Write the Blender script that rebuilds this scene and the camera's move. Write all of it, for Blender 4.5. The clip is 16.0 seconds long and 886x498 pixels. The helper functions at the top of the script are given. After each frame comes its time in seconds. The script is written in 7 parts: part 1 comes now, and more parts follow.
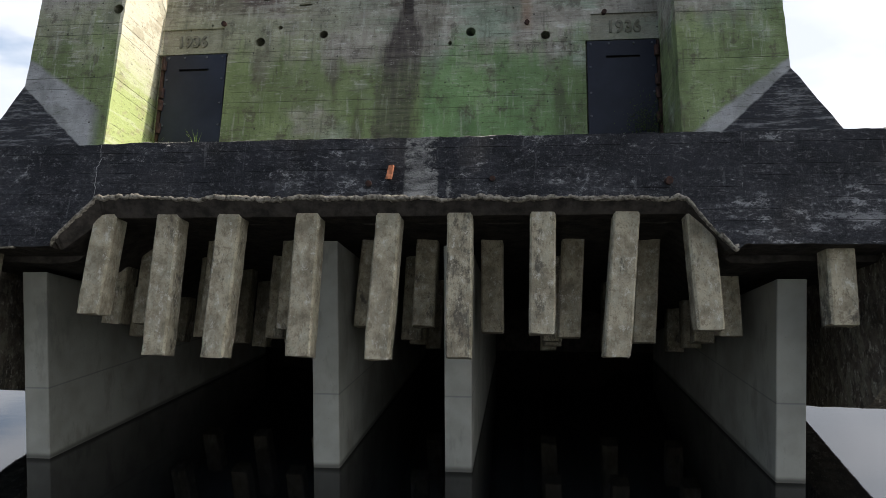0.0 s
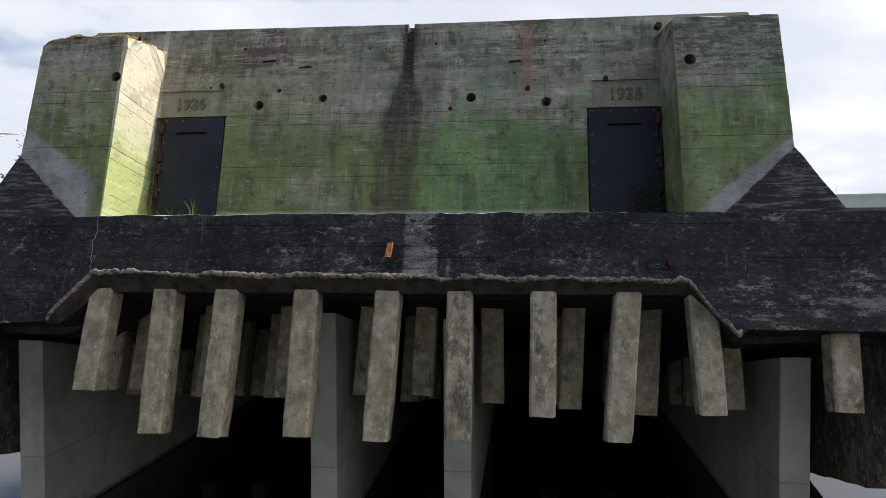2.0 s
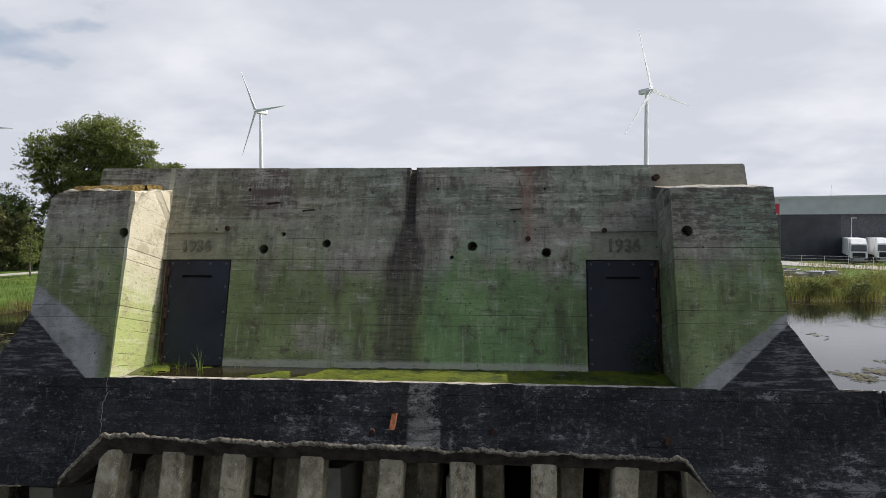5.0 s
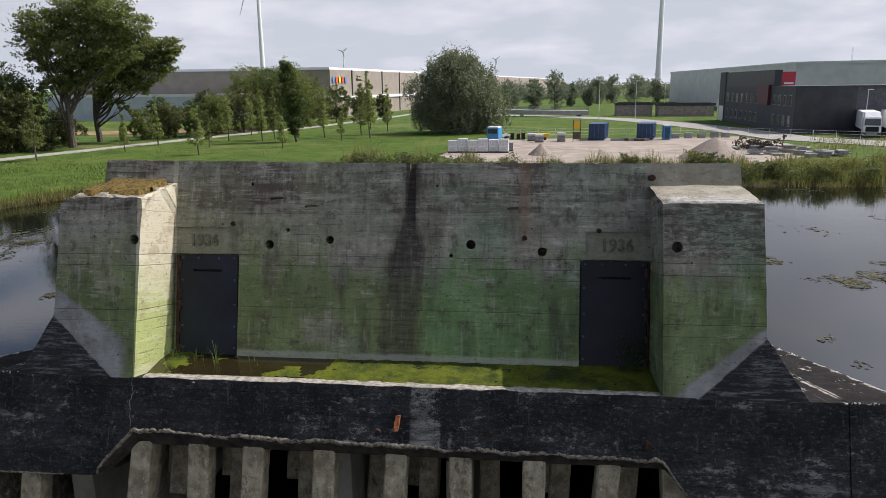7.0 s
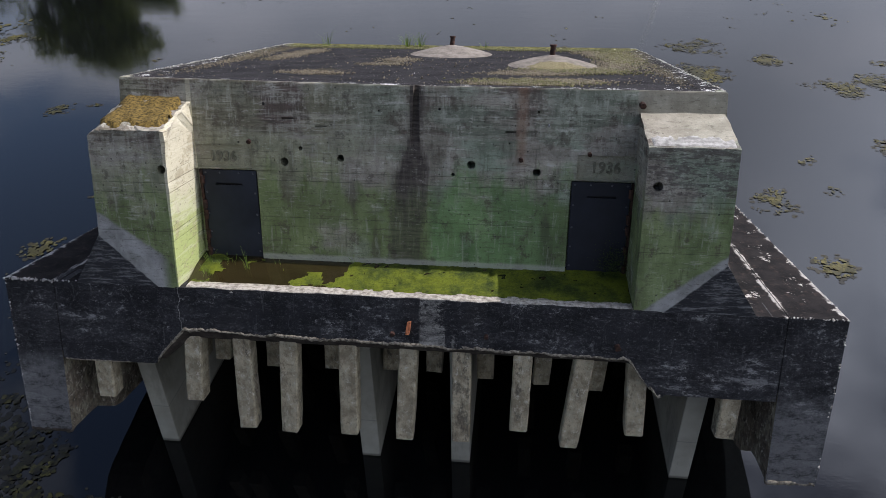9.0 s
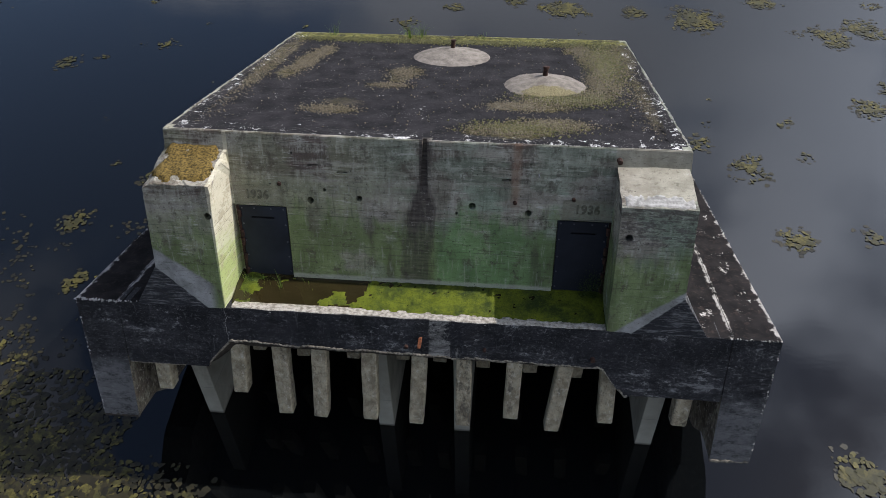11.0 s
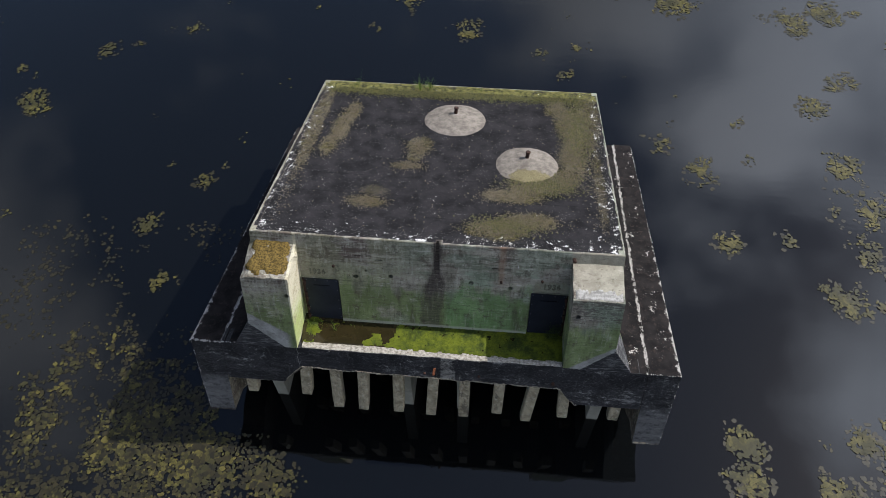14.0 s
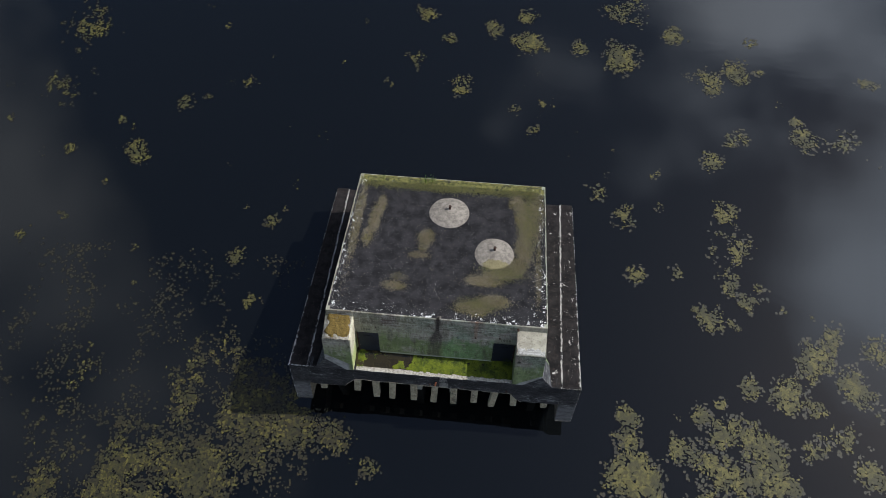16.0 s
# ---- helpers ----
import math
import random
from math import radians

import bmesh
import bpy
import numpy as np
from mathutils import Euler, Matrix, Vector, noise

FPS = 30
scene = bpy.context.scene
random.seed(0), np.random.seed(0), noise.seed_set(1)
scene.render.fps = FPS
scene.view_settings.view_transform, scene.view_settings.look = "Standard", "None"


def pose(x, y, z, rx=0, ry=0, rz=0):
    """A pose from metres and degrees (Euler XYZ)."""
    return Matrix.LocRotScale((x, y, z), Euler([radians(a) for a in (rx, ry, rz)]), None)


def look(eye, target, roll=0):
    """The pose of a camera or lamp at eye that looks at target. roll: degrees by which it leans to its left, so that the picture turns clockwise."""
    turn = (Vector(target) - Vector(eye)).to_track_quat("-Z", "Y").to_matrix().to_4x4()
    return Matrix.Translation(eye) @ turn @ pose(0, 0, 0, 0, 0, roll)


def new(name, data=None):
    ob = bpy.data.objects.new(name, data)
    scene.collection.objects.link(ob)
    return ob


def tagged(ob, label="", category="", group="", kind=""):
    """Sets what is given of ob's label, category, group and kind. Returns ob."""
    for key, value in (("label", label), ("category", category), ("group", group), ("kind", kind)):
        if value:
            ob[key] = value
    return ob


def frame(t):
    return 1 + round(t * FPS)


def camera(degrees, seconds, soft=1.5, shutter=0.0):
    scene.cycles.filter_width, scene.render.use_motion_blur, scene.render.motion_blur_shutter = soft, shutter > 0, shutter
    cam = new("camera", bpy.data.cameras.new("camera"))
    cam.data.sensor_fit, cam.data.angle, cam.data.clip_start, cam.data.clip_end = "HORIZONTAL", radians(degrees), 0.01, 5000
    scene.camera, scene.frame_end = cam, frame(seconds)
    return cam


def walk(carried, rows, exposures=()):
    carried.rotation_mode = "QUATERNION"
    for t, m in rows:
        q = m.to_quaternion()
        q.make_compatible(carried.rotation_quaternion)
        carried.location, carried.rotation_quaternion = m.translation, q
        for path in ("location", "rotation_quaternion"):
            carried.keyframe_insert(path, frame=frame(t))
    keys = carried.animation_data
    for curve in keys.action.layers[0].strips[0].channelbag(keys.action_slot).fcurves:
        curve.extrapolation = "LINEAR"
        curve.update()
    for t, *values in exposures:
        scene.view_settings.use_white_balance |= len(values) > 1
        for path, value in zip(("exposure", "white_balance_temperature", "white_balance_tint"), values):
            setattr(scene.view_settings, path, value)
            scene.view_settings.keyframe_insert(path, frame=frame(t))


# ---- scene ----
cam = camera(64.1, 16.0, 0.85)
PATH = [
    (0, (2.056, -0.028, 3.777), (1.832, 1.959, 3.728), -0.3),
    (0.5, (2.050, 0.012, 4.001), (1.828, 1.999, 3.955), -0.3),
    (1, (2.043, 0.081, 4.272), (1.819, 2.068, 4.225), -0.3),
    (1.5, (2.006, 0.119, 4.534), (1.783, 2.106, 4.491), -0.2),
    (2, (2.062, 0.114, 4.882), (1.836, 2.101, 4.838), -0.2),
    (2.5, (2.067, 0.123, 5.224), (1.844, 2.110, 5.182), -0.2),
    (3, (2.057, 0.084, 5.629), (1.830, 2.070, 5.589), -0.2),
    (3.5, (2.047, 0.070, 6.069), (1.823, 2.057, 6.029), -0.2),
    (4, (2.084, -0.012, 6.492), (1.856, 1.975, 6.453), -0.2),
    (4.5, (2.037, -0.031, 7.016), (1.812, 1.956, 6.970), -0.2),
    (4.7, (1.979, -0.046, 7.227), (1.765, 1.942, 7.176), -0.2),
    (6.8, (2.213, -0.128, 9.670), (1.978, 1.818, 9.275), -0.7),
    (7, (2.155, -0.159, 9.939), (1.923, 1.776, 9.489), -0.7),
    (7.5, (2.109, -0.158, 10.720), (1.882, 1.731, 10.105), -0.7),
    (8, (2.094, -0.270, 11.436), (1.882, 1.564, 10.667), -0.8),
    (8.5, (2.100, -0.240, 12.373), (1.893, 1.511, 11.430), -1.0),
    (8.7, (2.096, -0.179, 12.740), (1.891, 1.536, 11.733), -1.1),
    (10.8, (1.959, -0.301, 16.750), (1.788, 1.169, 15.405), -1.5),
    (11, (1.944, -0.298, 17.148), (1.773, 1.173, 15.804), -1.4),
    (11.5, (1.892, -0.292, 18.221), (1.721, 1.181, 16.879), -1.5),
    (12, (1.814, -0.302, 19.274), (1.651, 1.125, 17.882), -1.4),
    (12.5, (1.785, -0.272, 20.329), (1.629, 1.091, 18.874), -1.5),
    (13, (1.762, -0.232, 21.450), (1.611, 1.091, 19.957), -1.4),
    (13.5, (1.795, -0.247, 22.766), (1.645, 1.074, 21.273), -1.4),
    (14, (1.771, -0.311, 25.973), (1.634, 0.863, 24.359), -1.6),
    (14.5, (1.742, -0.111, 30.007), (1.625, 0.893, 28.281), -1.7),
    (15, (1.798, 0.042, 34.254), (1.683, 1.027, 32.518), -1.7),
    (15.5, (1.806, 0.013, 38.759), (1.695, 0.992, 37.019), -1.4),
    (16, (1.950, -0.033, 43.232), (1.848, 0.831, 41.430), -1.5),
]
EXPOSURES = [(0, 0.72, 6450, 13), (2, 0.5, 6450, 14), (3, 0.45, 6450, 14), (4.7, 0.22, 6500, 14), (7, 0.08, 6370, 16), (8.7, 0.2, 6050, 18), (11, 0.12, 6050, 15), (13.5, 0.13, 6100, 14), (15, 0.09, 6000, 12), (16, -0.03, 5980, 11)]
walk(cam, [(t, look(eye, target, roll)) for t, eye, target, roll in PATH], EXPOSURES)


# ---- light ----
SUN_TO = Vector((0.62, 0.245, 0.75)).normalized()
world = bpy.data.worlds.new("world")
scene.world = world
world.use_nodes = True


def build_sky():
    nt = world.node_tree
    nt.nodes.clear()
    n = nt.nodes.new
    out, bg = n("ShaderNodeOutputWorld"), n("ShaderNodeBackground")
    sky = n("ShaderNodeTexSky")
    sky.sky_type = "NISHITA"
    sky.sun_disc = False
    sky.sun_elevation = math.asin(SUN_TO.z)
    sky.sun_rotation = math.atan2(SUN_TO.x, SUN_TO.y)
    sky.air_density, sky.dust_density, sky.ozone_density = 1.0, 1.5, 1.0
    tc = n("ShaderNodeTexCoord")
    sep = n("ShaderNodeSeparateXYZ")
    nt.links.new(tc.outputs["Generated"], sep.inputs[0])
    # clouds lie on a flat layer: direction divided by height
    hgt = n("ShaderNodeMath")
    hgt.operation = "ADD"
    hgt.inputs[1].default_value = 0.22
    ab = n("ShaderNodeMath")
    ab.operation = "ABSOLUTE"
    nt.links.new(sep.outputs[2], ab.inputs[0])
    nt.links.new(ab.outputs[0], hgt.inputs[0])
    comb = n("ShaderNodeCombineXYZ")
    for i in (0, 1):
        d = n("ShaderNodeMath")
        d.operation = "DIVIDE"
        nt.links.new(sep.outputs[i], d.inputs[0])
        nt.links.new(hgt.outputs[0], d.inputs[1])
        nt.links.new(d.outputs[0], comb.inputs[i])
    noi = n("ShaderNodeTexNoise")
    noi.inputs["Scale"].default_value = 1.25
    noi.inputs["Detail"].default_value = 5
    noi.inputs["Roughness"].default_value = 0.48
    noi.inputs["Distortion"].default_value = 0.2
    nt.links.new(comb.outputs[0], noi.inputs["Vector"])
    ramp = n("ShaderNodeValToRGB")
    ramp.color_ramp.elements[0].position, ramp.color_ramp.elements[0].color = 0.41, (0.0, 0.0, 0.0, 1)
    ramp.color_ramp.elements[1].position, ramp.color_ramp.elements[1].color = 0.54, (1, 1, 1, 1)
    # forward scattering: clouds near the sun are brighter
    dot = n("ShaderNodeVectorMath")
    dot.operation = "DOT_PRODUCT"
    nt.links.new(tc.outputs["Generated"], dot.inputs[0])
    dot.inputs[1].default_value = SUN_TO
    # the cover thins out overhead, but for a bank of cloud round the sun
    thin = n("ShaderNodeMapRange")
    thin.interpolation_type = "SMOOTHSTEP"
    side = n("ShaderNodeMath")
    side.operation = "MULTIPLY_ADD"
    nt.links.new(sep.outputs[0], side.inputs[0])
    side.inputs[1].default_value = -0.3
    nt.links.new(ab.outputs[0], side.inputs[2])
    nt.links.new(side.outputs[0], thin.inputs[0])
    thin.inputs[1].default_value, thin.inputs[2].default_value = 0.10, 0.70
    thin.inputs[3].default_value, thin.inputs[4].default_value = 0.27, -0.12
    cover = n("ShaderNodeMath")
    cover.operation = "ADD"
    puff = n("ShaderNodeTexNoise")
    puff.inputs["Scale"].default_value = 4.2
    puff.inputs["Detail"].default_value = 4
    nt.links.new(comb.outputs[0], puff.inputs["Vector"])
    ragged = n("ShaderNodeMath")
    ragged.operation = "MULTIPLY_ADD"
    nt.links.new(puff.outputs["Fac"], ragged.inputs[0])
    ragged.inputs[1].default_value, ragged.inputs[2].default_value = 0.34, -0.17
    torn = n("ShaderNodeMath")
    torn.operation = "ADD"
    nt.links.new(noi.outputs["Fac"], torn.inputs[0])
    nt.links.new(ragged.outputs[0], torn.inputs[1])
    nt.links.new(torn.outputs[0], cover.inputs[0])
    nt.links.new(thin.outputs[0], cover.inputs[1])
    bank = n("ShaderNodeMapRange")
    bank.interpolation_type = "SMOOTHSTEP"
    nt.links.new(dot.outputs["Value"], bank.inputs[0])
    bank.inputs[1].default_value, bank.inputs[2].default_value = 0.92, 0.985
    bank.inputs[3].default_value, bank.inputs[4].default_value = 0.0, 0.15
    near = n("ShaderNodeMath")
    near.operation = "ADD"
    nt.links.new(cover.outputs[0], near.inputs[0])
    nt.links.new(bank.outputs[0], near.inputs[1])
    veil_dot = n("ShaderNodeVectorMath")
    veil_dot.operation = "DOT_PRODUCT"
    nt.links.new(tc.outputs["Generated"], veil_dot.inputs[0])
    veil_dot.inputs[1].default_value = Vector((0.33, 0.66, 0.68)).normalized()
    veil = n("ShaderNodeMapRange")
    veil.interpolation_type = "SMOOTHSTEP"
    nt.links.new(veil_dot.outputs["Value"], veil.inputs[0])
    veil.inputs[1].default_value, veil.inputs[2].default_value = 0.94, 0.995
    veil.inputs[3].default_value, veil.inputs[4].default_value = 0.0, 0.03
    both = n("ShaderNodeMath")
    both.operation = "ADD"
    nt.links.new(near.outputs[0], both.inputs[0])
    nt.links.new(veil.outputs[0], both.inputs[1])
    nt.links.new(both.outputs[0], ramp.inputs[0])
    shade = n("ShaderNodeValToRGB")
    shade.color_ramp.elements[0].position, shade.color_ramp.elements[0].color = 0.45, (*CLOUD_DIM, 1)
    shade.color_ramp.elements[1].position, shade.color_ramp.elements[1].color = 0.72, (*CLOUD_LIT, 1)
    nt.links.new(torn.outputs[0], shade.inputs[0])
    glow = n("ShaderNodeMapRange")
    glow.interpolation_type = "SMOOTHSTEP"
    nt.links.new(dot.outputs["Value"], glow.inputs[0])
    glow.inputs[1].default_value, glow.inputs[2].default_value = 0.62, 0.99
    glow.inputs[3].default_value, glow.inputs[4].default_value = 1.0, 4.6
    lit = n("ShaderNodeVectorMath")
    lit.operation = "SCALE"
    nt.links.new(shade.outputs[0], lit.inputs[0])
    haze = n("ShaderNodeMapRange")
    haze.interpolation_type = "SMOOTHSTEP"
    nt.links.new(ab.outputs[0], haze.inputs[0])
    haze.inputs[1].default_value, haze.inputs[2].default_value = 0.02, 0.5
    haze.inputs[3].default_value, haze.inputs[4].default_value = 1.02, 0.97
    both_lit = n("ShaderNodeMath")
    both_lit.operation = "MULTIPLY"
    nt.links.new(glow.outputs[0], both_lit.inputs[0])
    nt.links.new(haze.outputs[0], both_lit.inputs[1])
    nt.links.new(both_lit.outputs[0], lit.inputs["Scale"])
    mix = n("ShaderNodeMix")
    mix.data_type = "RGBA"
    nt.links.new(ramp.outputs[0], mix.inputs[0])
    nt.links.new(sky.outputs[0], mix.inputs[6])
    nt.links.new(lit.outputs[0], mix.inputs[7])
    nt.links.new(mix.outputs[2], bg.inputs[0])
    bg.inputs[1].default_value = SKY
    nt.links.new(bg.outputs[0], out.inputs[0])


SKY = 0.1
CLOUD_DIM, CLOUD_LIT = (5.45, 5.88, 6.4), (7.3, 7.55, 7.9)
build_sky()
sun = new("sun", bpy.data.lights.new("sun", "SUN"))
sun.data.energy, sun.data.angle, sun.data.color = 5.0, radians(0.6), (1.0, 0.94, 0.84)
sun.matrix_world = look(SUN_TO * 60, (0, 0, 0))


# ---- materials ----
class Mat:
    """A small writer of node materials on object coordinates."""

    def __init__(self, name, space="Object"):
        self.m = bpy.data.materials.new(name)
        self.m.use_nodes = True
        self.nt = self.m.node_tree
        self.b = self.nt.nodes["Principled BSDF"]
        self.p = self.node("ShaderNodeTexCoord").outputs[space]
        if space == "World":
            self.p = None

    def node(self, kind):
        return self.nt.nodes.new(kind)

    def put(self, sock, v):
        if isinstance(v, bpy.types.NodeSocket):
            self.nt.links.new(v, sock)
        elif isinstance(v, (tuple, list)) and len(v) == 3 and sock.type == "RGBA":
            sock.default_value = (*v, 1)
        else:
            sock.default_value = v

    def math(self, op, a, b=0.0, c=None):
        k = self.node("ShaderNodeMath")
        k.operation = op
        self.put(k.inputs[0], a)
        self.put(k.inputs[1], b)
        if c is not None:
            self.put(k.inputs[2], c)
        return k.outputs[0]

    def xyz(self):
        k = self.node("ShaderNodeSeparateXYZ")
        self.put(k.inputs[0], self.p)
        return k.outputs[0], k.outputs[1], k.outputs[2]

    def scaled(self, s, off=(0, 0, 0)):
        k = self.node("ShaderNodeMapping")
        self.put(k.inputs[0], self.p)
        k.inputs["Scale"].default_value = s
        k.inputs["Location"].default_value = off
        return k.outputs[0]

    def noise(self, scale=1.0, detail=4, s=(1, 1, 1), off=(0, 0, 0), rough=0.55, dist=0.0):
        k = self.node("ShaderNodeTexNoise")
        self.put(k.inputs["Vector"], self.scaled(s, off))
        k.inputs["Scale"].default_value, k.inputs["Detail"].default_value = scale, detail
        k.inputs["Roughness"].default_value, k.inputs["Distortion"].default_value = rough, dist
        return k.outputs["Fac"]

    def voro(self, scale, s=(1, 1, 1), what="Distance"):
        k = self.node("ShaderNodeTexVoronoi")
        self.put(k.inputs["Vector"], self.scaled(s))
        k.inputs["Scale"].default_value = scale
        return k.outputs[what]

    def step(self, v, lo, hi):
        """0 below lo, 1 above hi, smooth between (lo > hi turns it round)."""
        k = self.node("ShaderNodeMapRange")
        k.interpolation_type = "SMOOTHSTEP"
        self.put(k.inputs[0], v)
        flip = lo > hi
        k.inputs[1].default_value, k.inputs[2].default_value = (hi, lo) if flip else (lo, hi)
        k.inputs[3].default_value, k.inputs[4].default_value = (1.0, 0.0) if flip else (0.0, 1.0)
        return k.outputs[0]

    def mix(self, f, a, b, mode="MIX"):
        k = self.node("ShaderNodeMix")
        k.data_type, k.blend_type = "RGBA", mode
        self.put(k.inputs[0], f)
        self.put(k.inputs[6], a)
        self.put(k.inputs[7], b)
        return k.outputs[2]

    def mul(self, a, b):
        return self.math("MULTIPLY", a, b)

    def random(self):
        return self.node("ShaderNodeObjectInfo").outputs["Random"]

    def island(self):
        return self.node("ShaderNodeNewGeometry").outputs["Random Per Island"]

    def bump(self, h, strength, dist):
        k = self.node("ShaderNodeBump")
        k.inputs["Strength"].default_value, k.inputs["Distance"].default_value = strength, dist
        self.put(k.inputs["Height"], h)
        return k.outputs[0]

    def done(self, colour, rough=0.8, normal=None, metal=0.0, spec=0.4):
        self.put(self.b.inputs["Base Color"], colour)
        self.put(self.b.inputs["Roughness"], rough)
        self.put(self.b.inputs["Metallic"], metal)
        self.put(self.b.inputs["Specular IOR Level"], spec)
        if normal is not None:
            self.put(self.b.inputs["Normal"], normal)
        return self.m


def boards(m, step=0.2, wave=0.12):
    """Shuttering boards: thin dark joints, a strength for each joint and a tone for each board."""
    x, y, z = m.xyz()
    zz = m.math("ADD", m.math("DIVIDE", z, step), m.mul(m.noise(0.35, 2), wave))
    saw = m.math("FRACT", zz)
    fin = m.math("MAXIMUM", m.step(saw, 0.045, 0.0), m.step(saw, 0.97, 1.0))
    level = m.math("FLOOR", m.math("ADD", zz, 0.02))
    out = []
    for shift in (0.0, 37.3):
        k = m.node("ShaderNodeTexWhiteNoise")
        k.noise_dimensions = "1D"
        m.put(k.inputs["W"], m.math("ADD", level, shift))
        out.append(k.outputs["Value"])
    return fin, out[0], out[1]


def painted_concrete():
    m = Mat("camouflage_painted_concrete")
    x, y, z = m.xyz()
    ax = m.math("ABSOLUTE", x)
    fin, tone, joint = boards(m, 0.19)
    big, mid = m.noise(0.6, 5), m.noise(2.4, 8, rough=0.65)
    fine = m.noise(60, 5, rough=0.75)
    lane = m.noise(1.0, 8, s=(0.55, 0.55, 6.5), rough=0.68)
    lane2 = m.noise(1.0, 10, s=(1.6, 1.6, 14.0), off=(4, 2, 7), rough=0.72)
    drip = m.noise(2.6, 8, s=(4.2, 4.2, 0.55), rough=0.68)
    wide = m.noise(1.0, 6, s=(2.0, 2.0, 0.45), off=(3, 8, 1), rough=0.6)
    grain = m.noise(8.0, 10, s=(0.9, 0.9, 2.4), off=(1, 7, 3), rough=0.8)
    # bare grey-beige concrete, its boards a little unlike
    col = m.mix(m.step(mid, 0.3, 0.7), (0.136, 0.124, 0.098), (0.270, 0.252, 0.203))
    col = m.mix(m.mul(m.step(lane, 0.50, 0.62), 0.55), col, (0.34, 0.32, 0.275))
    col = m.mix(m.mul(tone, 0.35), col, (0.115, 0.112, 0.09))
    # brown weathering in bands under the roof's edge
    high = m.step(m.math("ADD", z, m.mul(m.math("SUBTRACT", tone, 0.5), 0.35)), 2.55, 3.0)
    brown = m.mul(m.step(m.math("ADD", lane, m.mul(m.math("SUBTRACT", drip, 0.5), 0.35)), 0.47, 0.56), m.math("ADD", 0.16, m.mul(high, 0.78)))
    brown = m.mul(brown, m.step(m.noise(0.75, 5, s=(1, 1, 1.8), off=(8, 1, 4)), 0.34, 0.48))
    col = m.mix(brown, col, m.mix(m.step(lane2, 0.4, 0.6), (0.046, 0.034, 0.028), (0.105, 0.080, 0.065)))
    band = m.mul(m.step(m.math("ADD", z, m.mul(tone, 0.12)), 3.22, 3.34), m.step(m.math("ADD", z, m.mul(tone, 0.12)), 3.66, 3.58))
    band = m.mul(band, m.mul(m.step(m.math("ADD", m.mul(lane2, 0.6), m.mul(drip, 0.4)), 0.44, 0.54), m.step(m.noise(0.55, 3, s=(1, 1, 0.2), off=(1, 1, 3)), 0.40, 0.52)))
    col = m.mix(m.mul(band, 0.78), col, (0.062, 0.048, 0.038))
    # a thin old wash of green, then the fuller green of the foot
    wash = m.mul(m.step(m.math("ADD", big, m.mul(m.math("SUBTRACT", lane, 0.5), 0.35)), 0.40, 0.53), m.math("SUBTRACT", 1.0, m.mul(high, 0.45)))
    teal = m.mix(m.step(mid, 0.3, 0.7), (0.082, 0.118, 0.078), (0.165, 0.215, 0.150))
    olive = m.mix(m.step(mid, 0.3, 0.7), (0.098, 0.108, 0.060), (0.195, 0.200, 0.120))
    col = m.mix(m.mul(wash, 0.75), col, m.mix(m.step(m.math("ADD", x, m.mul(m.math("SUBTRACT", big, 0.5), 6.0)), -1.8, 0.6), olive, teal))
    green = m.mix(m.step(m.noise(1.5, 7, s=(1.2, 1.2, 0.7), rough=0.62), 0.3, 0.7), (0.060, 0.082, 0.027), (0.130, 0.165, 0.064))
    vivid = m.mix(m.step(m.noise(1.3, 6, s=(1.2, 1.2, 0.8), off=(2, 2, 2)), 0.3, 0.7), (0.050, 0.096, 0.032), (0.108, 0.180, 0.066))
    green = m.mix(m.mul(m.step(x, 0.25, 0.5), m.step(x, 3.6, 2.2)), green, vivid)
    edge = m.math("ADD", m.math("ADD", z, m.mul(m.math("SUBTRACT", tone, 0.5), 0.30)), m.math("ADD", m.mul(m.math("SUBTRACT", wide, 0.5), 2.2), m.mul(m.math("SUBTRACT", lane2, 0.5), 0.35)))
    low = m.mul(m.step(edge, 2.25, 1.6), m.step(m.noise(0.9, 6, off=(7, 0, 2)), 0.30, 0.46))
    col = m.mix(m.mul(low, 0.88), col, green)
    # lime and scuffs where the paint is gone
    worn = m.step(m.math("ADD", lane2, m.mul(m.math("SUBTRACT", mid, 0.5), 0.5)), 0.585, 0.66)
    col = m.mix(m.mul(worn, m.math("SUBTRACT", 0.6, m.mul(low, 0.32))), col, (0.33, 0.32, 0.275))
    bloom = m.step(m.noise(3.2, 12, s=(0.9, 0.9, 1.9), off=(8, 3, 2), rough=0.82), 0.60, 0.63)
    col = m.mix(m.mul(bloom, m.math("SUBTRACT", 0.45, m.mul(low, 0.3))), col, (0.38, 0.37, 0.32))
    # soft dark runs, hanging stains
    calm = m.math("SUBTRACT", 1.0, m.mul(high, 0.6))
    col = m.mix(m.mul(m.mul(m.step(wide, 0.50, 0.68), 0.58), calm), col, (0.044, 0.042, 0.026))
    col = m.mix(m.mul(m.mul(m.step(drip, 0.55, 0.68), 0.42), calm), col, (0.036, 0.032, 0.023))
    col = m.mix(m.mul(m.step(drip, 0.44, 0.34), 0.25), col, (0.30, 0.30, 0.25))
    col = m.mix(m.mul(m.step(lane2, 0.46, 0.37), 0.45), col, (0.048, 0.040, 0.031))
    stain = m.step(m.noise(2.2, 9, s=(1.2, 1.2, 1.0), off=(12, 4, 6), rough=0.74), 0.545, 0.63)
    col = m.mix(m.mul(stain, 0.62), col, (0.048, 0.040, 0.030))
